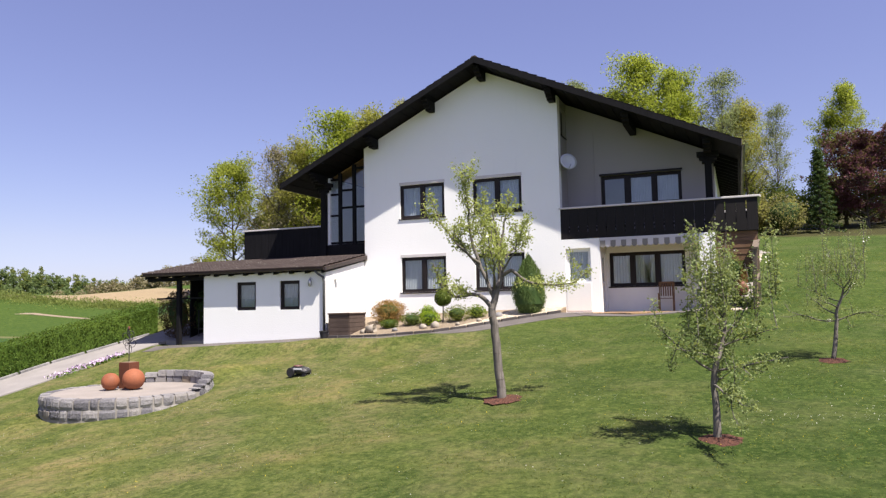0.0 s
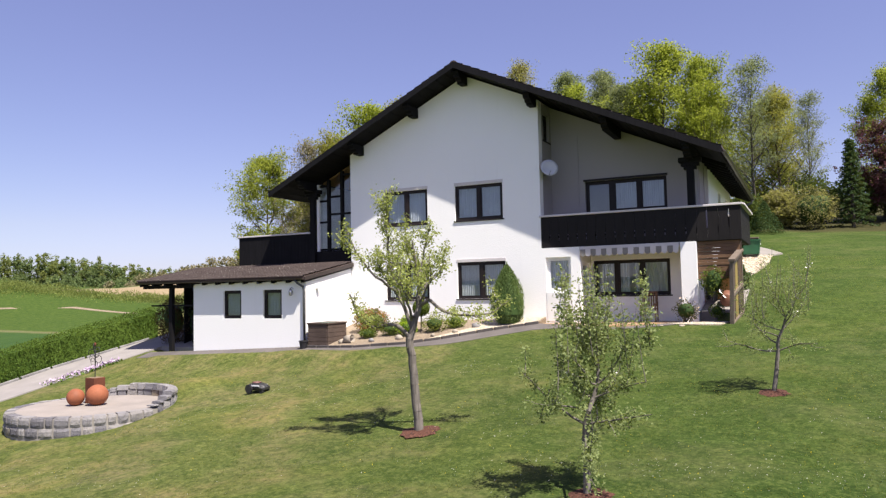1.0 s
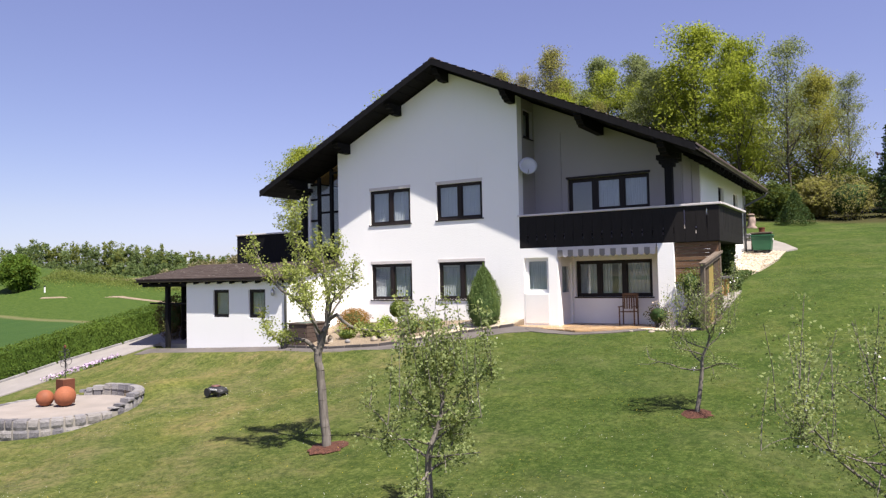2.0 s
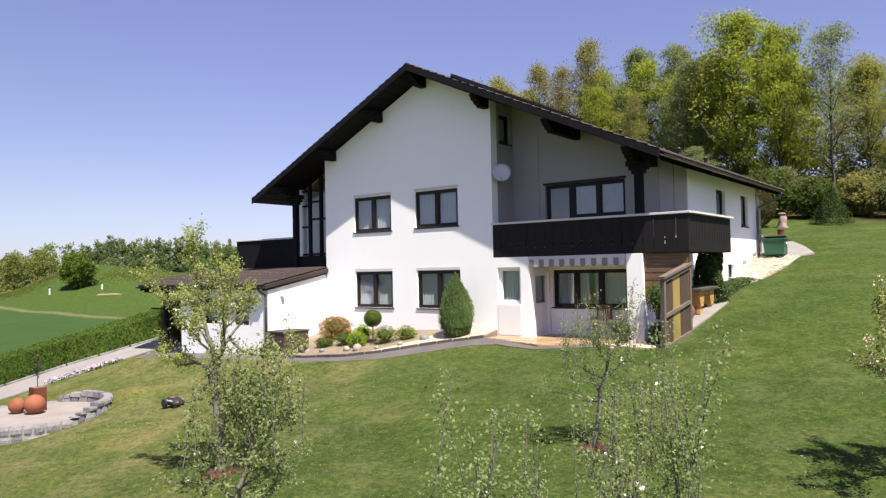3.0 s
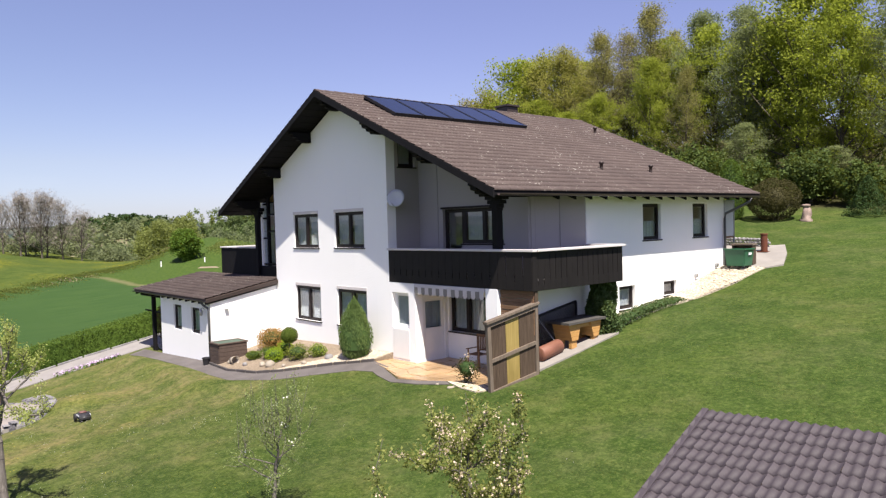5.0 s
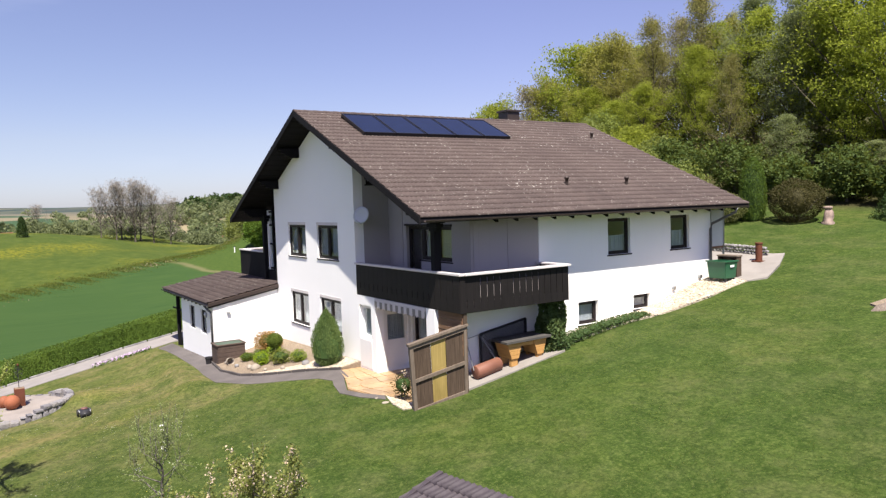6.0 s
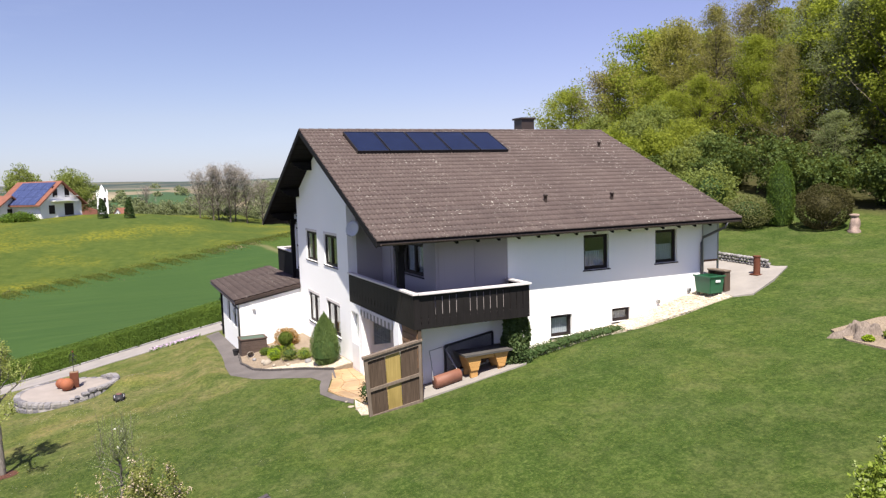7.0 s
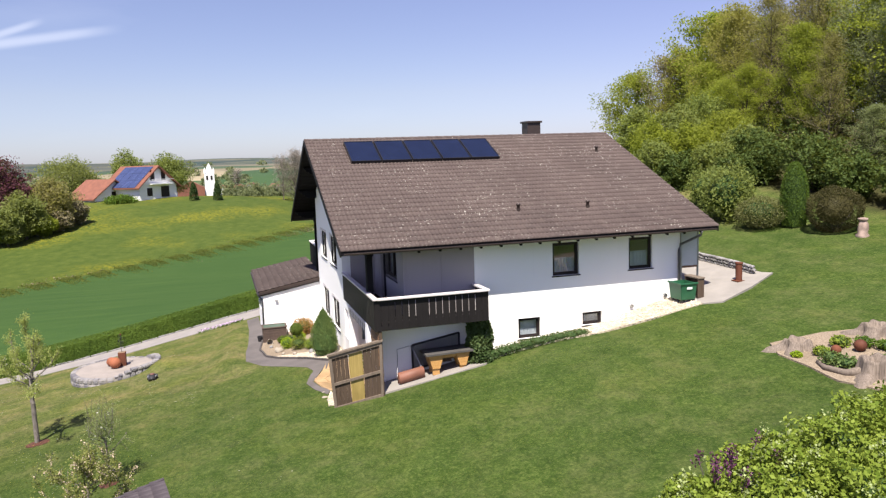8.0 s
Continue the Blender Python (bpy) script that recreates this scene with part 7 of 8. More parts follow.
for f in ((0, 1, 2, 3), (7, 6, 5, 4), (0, 4, 5, 1), (1, 5, 6, 2), (2, 6, 7, 3), (3, 7, 4, 0)):
    own.faces.new([c[j] for j in f])
bmesh.ops.recalc_face_normals(own, faces=own.faces)
sroof = part("roof", own, M_oldwood, shed, "mauve-grey interlocking roof tiles")
lay_tiles(sroof, SO, dn, SR, 26, 13, 0.2077, dn.length / 13, M_shedtile, lambda i, j: j < 22, "tile_rest", "mauve-grey roof tiles")
for i in range(9):
    p = SO + dn * (i / 9) + SR * 0.03
    m = slope_frame(p, dn, SR)
    own = box(0.0, dn.length / 9 + 0.02, -0.05, 0.03, -0.09, 0.035, bevel=0.008)
    own.transform(m)
    part("verge_tile", own, M_shedtile, sroof)
# ---------------------------------------------------------------- stump bed
for i, (x, y, r, h) in enumerate(((12.4, 11.45, 0.40, 0.30), (13.05, 13.7, 0.42, 0.34), (15.2, 11.35, 0.42, 0.50))):
    rg = np.random.default_rng(50 + i)
    own = bmesh.new()
    rings, n = [], 44
    for z, k, lobe in ((-0.12, 1.75, 0.30), (0.03, 1.45, 0.32), (0.09, 1.16, 0.24), (0.17, 1.0, 0.14), (h * 0.85, 0.92, 0.09), (h, 0.86, 0.09), (h * 0.93, 0.66, 0.10), (h * 0.45, 0.50, 0.12), (h * 0.3, 0.02, 0.0)):
        ring_ = []
        for a in (2 * math.pi * j / n for j in range(n)):
            swell = r * k * (1 + lobe * math.sin(a * 5 + i) + 0.4 * lobe * math.sin(a * 8 + i * 2) + 0.03 * math.sin(a * 17))
            rim_z = 0.035 * math.sin(a * 3 + i) + 0.030 * math.sin(a * 7 + 2 * i) if z > 0.2 else 0
            ring_.append(own.verts.new((x + swell * math.cos(a), y + swell * math.sin(a), land_at(x, y) + z + rim_z)))
        rings.append(ring_)
    for p, q in zip(rings, rings[1:]):
        for j in range(n):
            own.faces.new((p[j], p[(j + 1) % n], q[(j + 1) % n], q[j]))
    bmesh.ops.recalc_face_normals(own, faces=own.faces)
    tagged(part("tree_stump", own, M_stump, smooth=True), "grey hollow tree stump in the sandy bed", "tree stump", "stumps")
for i, (x, y, s, mt) in enumerate(((13.1, 12.3, 0.32, L_bush), (13.25, 11.5, 0.26, L_bush), (13.55, 12.7, 0.30, L_hedge), (14.1, 12.9, 0.28, L_hedge), (13.9, 11.2, 0.36, L_conifer), (14.4, 11.2, 0.36, L_conifer), (14.9, 11.9, 0.34, L_conifer), (14.0, 13.6, 0.3, L_ivy), (12.9, 10.95, 0.16, L_lime), (14.7, 12.8, 0.3, L_bush))):
    make_bush("bed_perennial", "leafy green perennial clump in the sandy bed", on_land(x, y, 0.03), (s, s * 0.9, s * 0.55), 60 + i, 420, 0.085, mt, group="bed perennials", shell=0.3)
for x, y, r in ((13.75, 12.35, 0.17), (13.5, 11.75, 0.14)):
    own = bmesh.new()
    bmesh.ops.create_uvsphere(own, u_segments=22, v_segments=14, radius=r)
    own.transform(Matrix.Translation(on_land(x, y, 0.05 + r)))
    tagged(part("clay_ball", own, M_rust, smooth=True), "brown clay garden ball among the perennials", "garden ball", "clay balls")
root = tube([on_land(13.6, 11.0, 0.06), on_land(14.1, 10.8, 0.10), on_land(14.7, 10.9, 0.09), on_land(15.1, 11.2, 0.18)], [0.05, 0.08, 0.10, 0.14], 8)
tagged(part("dead_root", root, M_stump, smooth=True), "grey dead root lying at the bed edge", "root")

# flowering shrubs near the shed
for i, (x, y, r, h, bl) in enumerate(((19.15, 3.2, 0.85, 0.76, 26), (19.5, 4.6, 1.1, 0.84, 34), (18.5, 5.1, 0.85, 0.70, 16), (19.1, 6.6, 1.15, 0.86, 26), (20.5, 5.6, 1.2, 0.86, 14), (18.8, 7.9, 0.95, 0.80, 10))):
    make_bush("viburnum", "large bright green shrub with cream flower heads", on_land(x, y), (r, r, h), 200 + i, 10500, 0.100, L_bush, 0.5, 0.55, group="flowering shrubs", blossom=bl * 4, blossom_mat=M_cream)
lil = thing("lilac", on_land(18.75, 3.9), "purple lilac blossoming through the green shrubs", "shrub", "flowering shrubs")
rg = np.random.default_rng(33)
c = rg.normal(size=(14, 3)) * (0.45, 0.60, 0.12) + (0.15, 0.2, 1.62)
pts = np.repeat(c, 50, 0) + rg.normal(size=(700, 3)) * (0.045, 0.045, 0.10)
part("blossom", leaves("blossom", pts, 0.045, rg, aspect=1.1), M_lilac, None, "purple flower panicles").parent = lil
part("stems", tubes([((0, 0, -0.1), tuple(q), 0.02, 0.008) for q in c]), M_bark, None).parent = lil

# ---------------------------------------------------------------- hedge along the drive
hed = thing("drive_hedge", on_land(-20.0, -9.0), "long clipped green hedge along the driveway", "hedge")
line = [(-17.6, -0.6), (-19.5, -4.4), (-20.05, -8.0), (-20.1, -14.0), (-19.5, -21.0), (-18.3, -29.0)]
rg = np.random.default_rng(14)
pts, core = [], bmesh.new()
for (x0, y0), (x1, y1) in zip(line, line[1:]):
    L = math.hypot(x1 - x0, y1 - y0)
    nx_, ny_ = -(y1 - y0) / L, (x1 - x0) / L
    n = int(L * 1900)
    f, u = rg.uniform(0, 1, n), rg.uniform(-1, 1, n)
    wide, high = 0.60, 1.15
    top = rg.uniform(0, 1, n) < 0.42
    off = np.where(top, u * wide, np.sign(u) * wide * (1 + 0.06 * rg.normal(size=n)))
    zz = np.where(top, high + 0.05 * rg.normal(size=n) - 0.10 * np.abs(u) ** 3, rg.uniform(0, 1, n) * high)
    x, y = x0 + (x1 - x0) * f + nx_ * off, y0 + (y1 - y0) * f + ny_ * off
    pts.append(np.stack([x, y, land(x, y) + zz], 1))
    for i in range(int(L)):
        a, b = i / int(L), (i + 1) / int(L)
        c = []
        for g in (a, b):
            cx, cy = x0 + (x1 - x0) * g, y0 + (y1 - y0) * g
            for o, z in ((-0.52, -0.1), (0.52, -0.1), (0.48, 1.05), (-0.48, 1.05)):
                px, py = cx + nx_ * o, cy + ny_ * o
                c.append(core.verts.new((px, py, land_at(px, py) + z)))
        for fc in ((0, 1, 5, 4), (1, 2, 6, 5), (2, 3, 7, 6), (3, 0, 4, 7)):
            core.faces.new([c[j] for j in fc])
pts = np.concatenate(pts)
part("foliage", leaves("foliage", pts, 0.062, rg, flat=0.7), L_drive, hed)
part("inner_foliage", core, L_drive, hed)
rg = np.random.default_rng(15)
n = 220
f = rg.uniform(0, 1, n) ** 1.4 * 0.62
x, y = -16.0 - 0.9 * f + 0.15 * rg.normal(size=n), -3.9 - 4.0 * f + 0.1 * rg.normal(size=n)
fl = part("border_flowers", leaves("border_flowers", np.stack([x, y, land(x, y) + 0.06 + 0.08 * rg.uniform(0, 1, n)], 1), 0.11, rg), plain("pale_lilac_petals", (0.50, 0.38, 0.52), 0.7))
tagged(fl, "pale lilac cushion flowers along the driveway edge", "flowers", kind="stuff")
x, y = x + 0.05, y + 0.1
tagged(part("border_greens", leaves("border_greens", np.stack([x, y, land(x, y) + 0.05 * rg.uniform(0, 1, n)], 1), 0.13, rg), L_hedge), "low green border plants along the driveway edge", "plants", kind="stuff")

# ---------------------------------------------------------------- back garden shrubs
make_bush("round_shrub", "broad rounded olive shrub at the lawn edge", on_land(-0.9, 21.5), (1.30, 1.2, 0.85), 300, 7600, 0.075, L_sage, group="back garden shrubs", rough=0.15)
make_bush("yew_ball", "dark clipped round yew at the lawn edge", on_land(2.25, 23.0), (1.3, 1.25, 1.1), 301, 15000, 0.06, L_yew, 0.8, 0.10, core=L_yew, group="back garden shrubs")
make_bush("tall_shrub", "tall leafy green shrub with pale shoots", on_land(-3.6, 21.6), (1.6, 1.4, 1.6), 302, 4000, 0.16, L_wood, 0.4, 0.35, group="back garden shrubs", blossom=8, blossom_mat=M_cream)
low = thing("low_yew", on_land(5.9, 25.2), "small dark pointed yew near the lawn edge", "shrub", "back garden shrubs")
rg = np.random.default_rng(303)
hz, an = rg.uniform(0, 1, 5200) ** 1.4, rg.uniform(0, 6.28, 5200)
rr = 0.95 * (1 - hz) ** 0.75 * (0.55 + 0.5 * rg.uniform(0, 1, 5200) ** 0.5) * (1 + 0.22 * np.sin(an * 4 + hz * 6))
part("foliage", leaves("foliage", np.stack([rr * np.cos(an), rr * np.sin(an), 0.05 + 2.0 * hz], 1), 0.10, rg, up=1.0, aspect=3.0), L_dark, None).parent = low
make_bush("garden_shrub", "loose green shrub below the wood edge", on_land(-6.6, 22.6), (1.4, 1.2, 1.2), 310, 4200, 0.10, L_wood, 0.35, 0.45, group="back garden shrubs")
col_ = thing("thuja_column", on_land(0.15, 22.6), "tall narrow green thuja column", "conifer", "back garden shrubs")
rg = np.random.default_rng(81)
n = 8200
hz, an = rg.uniform(0, 1, n) ** 0.9, rg.uniform(0, 6.28, n)
rr = 0.66 * np.sin(np.pi * np.clip(0.2 + 0.8 * hz, 0, 1)) ** 0.45 * (0.85 + 0.2 * rg.uniform(0, 1, n)) * (1 + 0.06 * np.sin(an * 6))
part("foliage", leaves("foliage", np.stack([rr * np.cos(an), rr * np.sin(an), 0.05 + 3.15 * hz], 1), 0.10, rg, up=1.6, aspect=3.5), L_drive, None).parent = col_
# filled core, with the thuja's inner shade put into its dark colour
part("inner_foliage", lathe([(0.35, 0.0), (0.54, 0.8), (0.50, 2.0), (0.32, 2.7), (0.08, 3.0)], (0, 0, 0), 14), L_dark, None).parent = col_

# ---------------------------------------------------------------- wood behind the garden
GROUP = "wood edge trees"


def round_tree(name, label, at, seed, wide, H, base, mat, n=260, per=46, leaf=0.26, group="field trees", category="tree", squash=0.8):
    """A broad tree seen from afar: a short trunk and a dome of leaf tufts with gaps in its outline."""
    rng = np.random.default_rng(seed)
    tree = thing(name, at, label, category, group)
    h = (H - base) / 2
    c = blob_points(rng, n, (0, 0, base + h), (wide / 2 * 0.86, wide / 2 * 0.86, h * 0.9), 0.35, 0.35, seed * 1.3)
    part("crown", leaf_clumps("crown", c, rng.uniform(0.10, 0.17, n) * max(wide, H * 0.6), per, leaf, rng, squash=squash), mat, None).parent = tree
    segs = [((0, 0, -0.4), (0, 0, base + h), 0.035 * wide, 0.02 * wide)]
    segs += [((0, 0, base * 0.8 + 0.1 * i), tuple(q), 0.012 * wide, 0.004 * wide) for i, q in enumerate(c[::max(1, n // 14)])]
    part("trunk", tubes(segs, 5), M_barkf, None).parent = tree
    return tree


def wood_tree(label, at, seed, H, r, base, crown_r, limbs, clumps, per, leaf_size, clump_r, leaf_mat, lift=0.45, twigs=6, name="wood_tree", group=GROUP, squash=0.62):
    """A tall tree: trunk, limbs and twigs, with tufts of leaves on the twigs and open gaps between them."""
    rng = np.random.default_rng(seed)
    segs, spots = skeleton_of(rng, H, r, base, crown_r, limbs, lift, twigs, 0.025)
    tree = thing(name, at, label, "tree", group)
    part("trunk", tubes(segs, 3), M_barkf, None, smooth=True).parent = tree
    c = spots[rng.choice(len(spots), min(clumps, len(spots)), replace=False)]
    rad = clump_r * rng.uniform(0.55, 1.25, len(c))
    part("crown", leaf_clumps("crown", c, rad, per, leaf_size, rng, squash=squash), leaf_mat, None).parent = tree
    return tree


WOOD = {"bright": ("tall spring-green broadleaf tree at the wood edge", 15.0, 0.24, 0.10, 4.2, 34, 640, 36, 0.18, 0.95, L_spring, 0.40, 7),
        "dense": ("dense bright green broadleaf tree at the wood", 14.0, 0.22, 0.08, 4.0, 32, 640, 36, 0.175, 0.93, L_spring, 0.35, 7),
        "gold": ("golden-green budding tree at the wood edge", 15.0, 0.22, 0.14, 3.9, 34, 700, 28, 0.155, 0.90, L_gold, 0.50, 8),
        "olive": ("olive-brown budding tree with fine twigs", 16.0, 0.22, 0.15, 3.7, 34, 700, 19, 0.15, 0.88, L_olive, 0.55, 9),
        "silver": ("grey-green broadleaf tree in the wood", 16.0, 0.22, 0.16, 3.6, 32, 660, 25, 0.155, 0.90, L_silver, 0.50, 8),
        "thin": ("slender airy tree with sparse fresh leaves", 16.0, 0.18, 0.22, 3.2, 30, 560, 15, 0.145, 0.80, L_silver, 0.55, 9),
        "bare": ("brown twiggy tree still almost leafless", 14.0, 0.20, 0.12, 3.9, 36, 700, 14, 0.145, 0.80, L_brown, 0.60, 10)}
model = {}


def plant(kind, x, y, top, wide=1.0, turn=0.0):
    """A tree of one kind whose crown ends at the height `top`."""
    lab, H, *rest = WOOD[kind]
    sz = (top - land_at(x, y)) / H / 1.02
    sc = min(max(sz, 0.55), 1.25) * wide
    if kind not in model:
        r, base, cr, lm, cl, per, ls, clr, mt, lift, tw = rest
        model[kind] = wood_tree(lab, on_land(x, y, -0.1), 400 + len(model), H, r, base, cr, lm, cl, per, ls, clr, mt, lift, tw)
        model[kind].scale = (sc, sc, sz)
        return
    own = model[kind].scale
    copy_thing(model[kind], pose(*on_land(x, y, -0.1), 0, 0, turn) @ Matrix.Diagonal((sc / own.x, sc / own.y, sz / own.z, 1)))


FRONT = (("dense", -49.0, 44.6, 18.2, 1.05), ("bare", -43.2, 44.8, 19.4, 0.95), ("gold", -39.0, 44.2, 19.8, 0.95), ("bright", -34.8, 44.0, 22.0, 1.0),
         ("gold", -29.6, 41.8, 21.6, 1.0), ("bright", -26.4, 37.8, 16.0, 0.9), ("gold", -24.2, 39.6, 20.8, 1.0), ("olive", -19.4, 38.0, 21.2, 1.0), ("dense", -21.0, 34.8, 14.0, 0.9), ("olive", -14.8, 38.2, 22.4, 1.0),
         ("dense", -16.2, 33.4, 14.6, 0.9), ("bright", -12.4, 34.4, 16.8, 0.85), ("silver", -10.6, 38.8, 21.2, 1.0), ("silver", -7.0, 39.8, 21.0, 0.95), ("olive", -8.8, 33.6, 15.6, 0.85),
         ("silver", -5.0, 34.6, 18.0, 0.9), ("bright", -1.6, 34.8, 20.4, 1.0), ("silver", -3.4, 31.4, 10.8, 0.8), ("bright", 1.8, 33.4, 18.6, 0.8), ("thin", 5.0, 32.0, 18.0, 1.0), ("silver", 2.2, 30.6, 8.6, 0.75),
         ("thin", 8.6, 32.6, 15.0, 0.85), ("bright", 13.4, 37.2, 16.8, 0.80), ("bright", 19.8, 40.0, 16.0, 0.8), ("dense", 26.5, 42.0, 15.5, 0.9))
for i, (kind, x, y, top, wide) in enumerate(FRONT):
    plant(kind, x, y, top, wide, i * 67.0)
edge = [(-50, 45), (-35, 43.4), (-22, 36.6), (-9, 33.2), (7, 31.6)]


def along(poly, s):
    for (x0, y0), (x1, y1) in zip(poly, poly[1:]):
        L = math.hypot(x1 - x0, y1 - y0)
        if s <= L:
            return x0 + (x1 - x0) * s / L, y0 + (y1 - y0) * s / L
        s -= L
    return None


rg = np.random.default_rng(21)
for row in range(2):
    s = 0.8 + row * 1.5
    while True:
        p = along(edge, s)
        if p is None:
            break
        x, y = p[0] + rg.normal() * 0.7, p[1] + 5.2 + row * 4.4 + rg.normal() * 0.8
        kind = str(rg.choice(("bright", "dense", "gold", "olive", "silver", "bare"), p=(0.26, 0.24, 0.22, 0.08, 0.14, 0.06)))
        top = float(np.interp(x, (-50, -42, -35, -24, -14, -8, 0, 7), (16.8, 18.6, 20.8, 21.8, 22.2, 20.8, 19.6, 16.5))) * rg.uniform(0.86, 1.0)
        plant(kind, x, y, top, rg.uniform(0.9, 1.1), rg.uniform(0, 360))
        s += rg.uniform(4.0, 5.6)
for i, (x, y, w, h, mt) in enumerate(((-11.5, 29.2, 3.6, 3.2, L_wood), (-8.2, 28.0, 3.2, 2.8, L_shade), (-4.8, 28.4, 3.8, 3.6, L_shade), (-1.4, 28.0, 3.2, 2.8, L_shade), (1.8, 28.6, 3.4, 3.2, L_shade), (4.6, 28.4, 2.8, 2.4, L_shade), (-15.0, 30.6, 4.0, 3.6, L_spring), (-19.0, 32.0, 4.2, 4.0, L_wood), (6.8, 29.8, 2.8, 2.8, L_olive), (-10.0, 25.8, 3.2, 3.0, L_wood), (-13.4, 26.6, 3.6, 3.6, L_spring), (-17.0, 28.2, 4.0, 4.0, L_wood), (-8.0, 25.6, 2.4, 2.4, L_shade), (-11.0, 23.6, 2.6, 2.6, L_shade), (-13.0, 23.2, 3.0, 3.2, L_wood), (-15.6, 24.6, 3.4, 3.8, L_spring), (-18.4, 25.6, 3.6, 4.0, L_wood), (-21.6, 27.4, 4.0, 4.4, L_spring), (-9.6, 28.2, 3.4, 3.4, L_shade), (8.6, 33.0, 4.0, 3.6, L_shade), (11.8, 34.2, 4.4, 3.8, L_shade), (15.6, 36.4, 5.0, 4.0, L_shade), (19.5, 38.0, 5.0, 4.0, L_shade))):
    round_tree("edge_shrub", "tall leafy shrub in front of the wood", on_land(x, y, -0.1), 330 + i, w, h, 0.1, mt, 150, 44, 0.16, "wood edge shrubs", "shrub")
# undergrowth and dark inner wood, its shade partly in the leaf colour
n = 2300
total = sum(math.hypot(b[0] - a[0], b[1] - a[1]) for a, b in zip(edge, edge[1:]))
xy = np.array([along(edge, v * total * 0.999) for v in rg.uniform(0, 1, n)])
depth = rg.uniform(0, 1, n) ** 1.3 * 15
x, y = xy[:, 0] + rg.normal(size=n) * 0.7, xy[:, 1] - 1.6 + depth
tall = 0.7 + 2.0 * np.abs(np.sin(x * 0.43) * np.cos(x * 0.17 + 1)) + np.minimum(depth, 12) * 0.45
pts = np.stack([x, y, land(x, y) + rg.uniform(0.04, 1, n) ** 0.8 * tall], 1)
m = rg.uniform(0, 1, n) + 0.25 * np.sin(x * 0.6 + 0.5)
for name, lo, hi, mt, lab in (("undergrowth", -1, 0.42, L_shade, "green undergrowth at the wood edge"), ("young_growth", 0.42, 0.62, L_wood, "bright young growth along the wood edge"), ("brushwood", 0.62, 2, L_brush, "brownish brushwood at the wood edge")):
    q = pts[(m >= lo) & (m < hi)]
    tagged(part(name, leaf_clumps(name, q, rg.uniform(0.45, 0.95, len(q)), 34, 0.20, rg, squash=0.8), mt), lab, "undergrowth", kind="stuff")
wood_tree("dark copper-leaved tree beside the wood", on_land(14.2, 32.8), 501, 6.0, 0.14, 0.06, 3.3, 34, 560, 44, 0.15, 0.50, L_copper, 0.35, 8, "copper_plum", "")
make_bush("light_shrub", "loose olive green shrub beside the spruce", on_land(8.6, 28.4), (1.6, 1.4, 1.4), 502, 4200, 0.12, L_olive, 0.2, 0.4)
spr = thing("spruce", on_land(10.9, 29.2), "narrow dark green spruce at the wood edge", "conifer")
rg = np.random.default_rng(82)
segs, tufts = [((0, 0, -0.2), (0, 0, 3.0), 0.12, 0.08), ((0, 0, 3.0), (0, 0, 6.0), 0.08, 0.01)], []
for i in range(110):
    z = 0.35 + 5.3 * (i / 110) ** 0.9
    a, reach = i * 2.4, (1.15 * (1 - z / 6.1) + 0.08) * rg.uniform(0.75, 1.15)
    tip = np.array([reach * math.cos(a), reach * math.sin(a), z - 0.22 * reach])
    segs.append(((0, 0, z), tuple(tip), 0.02, 0.006))
    tufts += [tip * (1, 1, 0) * f + (0, 0, z + (tip[2] - z) * f) for f in (0.45, 0.75, 1.0)]
part("trunk", tubes(segs, 4), M_barkf, None).parent = spr
part("foliage", leaf_clumps("foliage", tufts, np.full(len(tufts), 0.17), 26, 0.11, rg, 0.3, 0.6), L_dark, None).parent = spr

# ---------------------------------------------------------------- distance: trees, woods, houses, church


bare = wood_tree("leafless pale-barked tree on the meadow crest", on_land(-98.2, 10.6), 601, 8.8, 0.15, 0.12, 3.9, 34, 700, 9, 0.10, 0.42, L_brown, 0.70, 12, "bare_tree", "field trees")
bare.children[0].data.materials[0] = M_palebark
for x, y, sc in ((-97.6, 13.2, 0.92), (-98.6, 8.0, 0.95), (-100.5, 11.8, 0.95), (-97.0, 15.6, 0.78), (-99.5, 6.0, 0.80), (-101.5, 9.2, 0.90), (-122, -1.2, 0.62)):
    copy_thing(bare, pose(*on_land(x, y, -0.1), 0, 0, x * 37 + y * 50) @ Matrix.Scale(sc, 4))
round_tree("bank_bush", "dense green bush leaning on the grassy bank", on_land(-66.3, 19.3, -0.2), 610, 3.7, 3.8, 0.1, L_hedge, 300, 50, 0.20, "", "shrub")
FIELD = (("large round green tree behind the far house", -113, -30.0, 11.0, 8.4, L_wood), ("tall dark green tree behind the far house", -119, -21.0, 6.2, 10.4, L_wood), ("green tree beside the far house", -111, -13.2, 7.6, 8.0, L_wood),
         ("copper-leaved tree at the meadow edge", -73.5, -30.5, 7.4, 10.2, L_copper), ("brown budding tree at the meadow edge", -75.0, -25.6, 6.6, 6.6, L_olive), ("brown budding thicket at the meadow edge", -76.4, -23.4, 3.8, 3.4, L_brown),
         ("green thicket at the meadow edge", -70.0, -27.6, 5.4, 6.0, L_wood), ("light green thicket at the meadow edge", -71.0, -26.0, 3.6, 3.0, L_spring), ("green thicket at the meadow edge", -67.5, -29.0, 4.6, 5.0, L_wood), ("brown scrub at the meadow edge", -73.0, -24.6, 3.4, 3.0, L_brown), ("green thicket at the meadow edge", -68.0, -33.0, 6.0, 5.6, L_hedge))
for i, (lab, x, y, w, h, mt) in enumerate(FIELD):
    round_tree("field_tree", lab, on_land(x, y, -0.2), 620 + i, w, h, 0.5, mt)
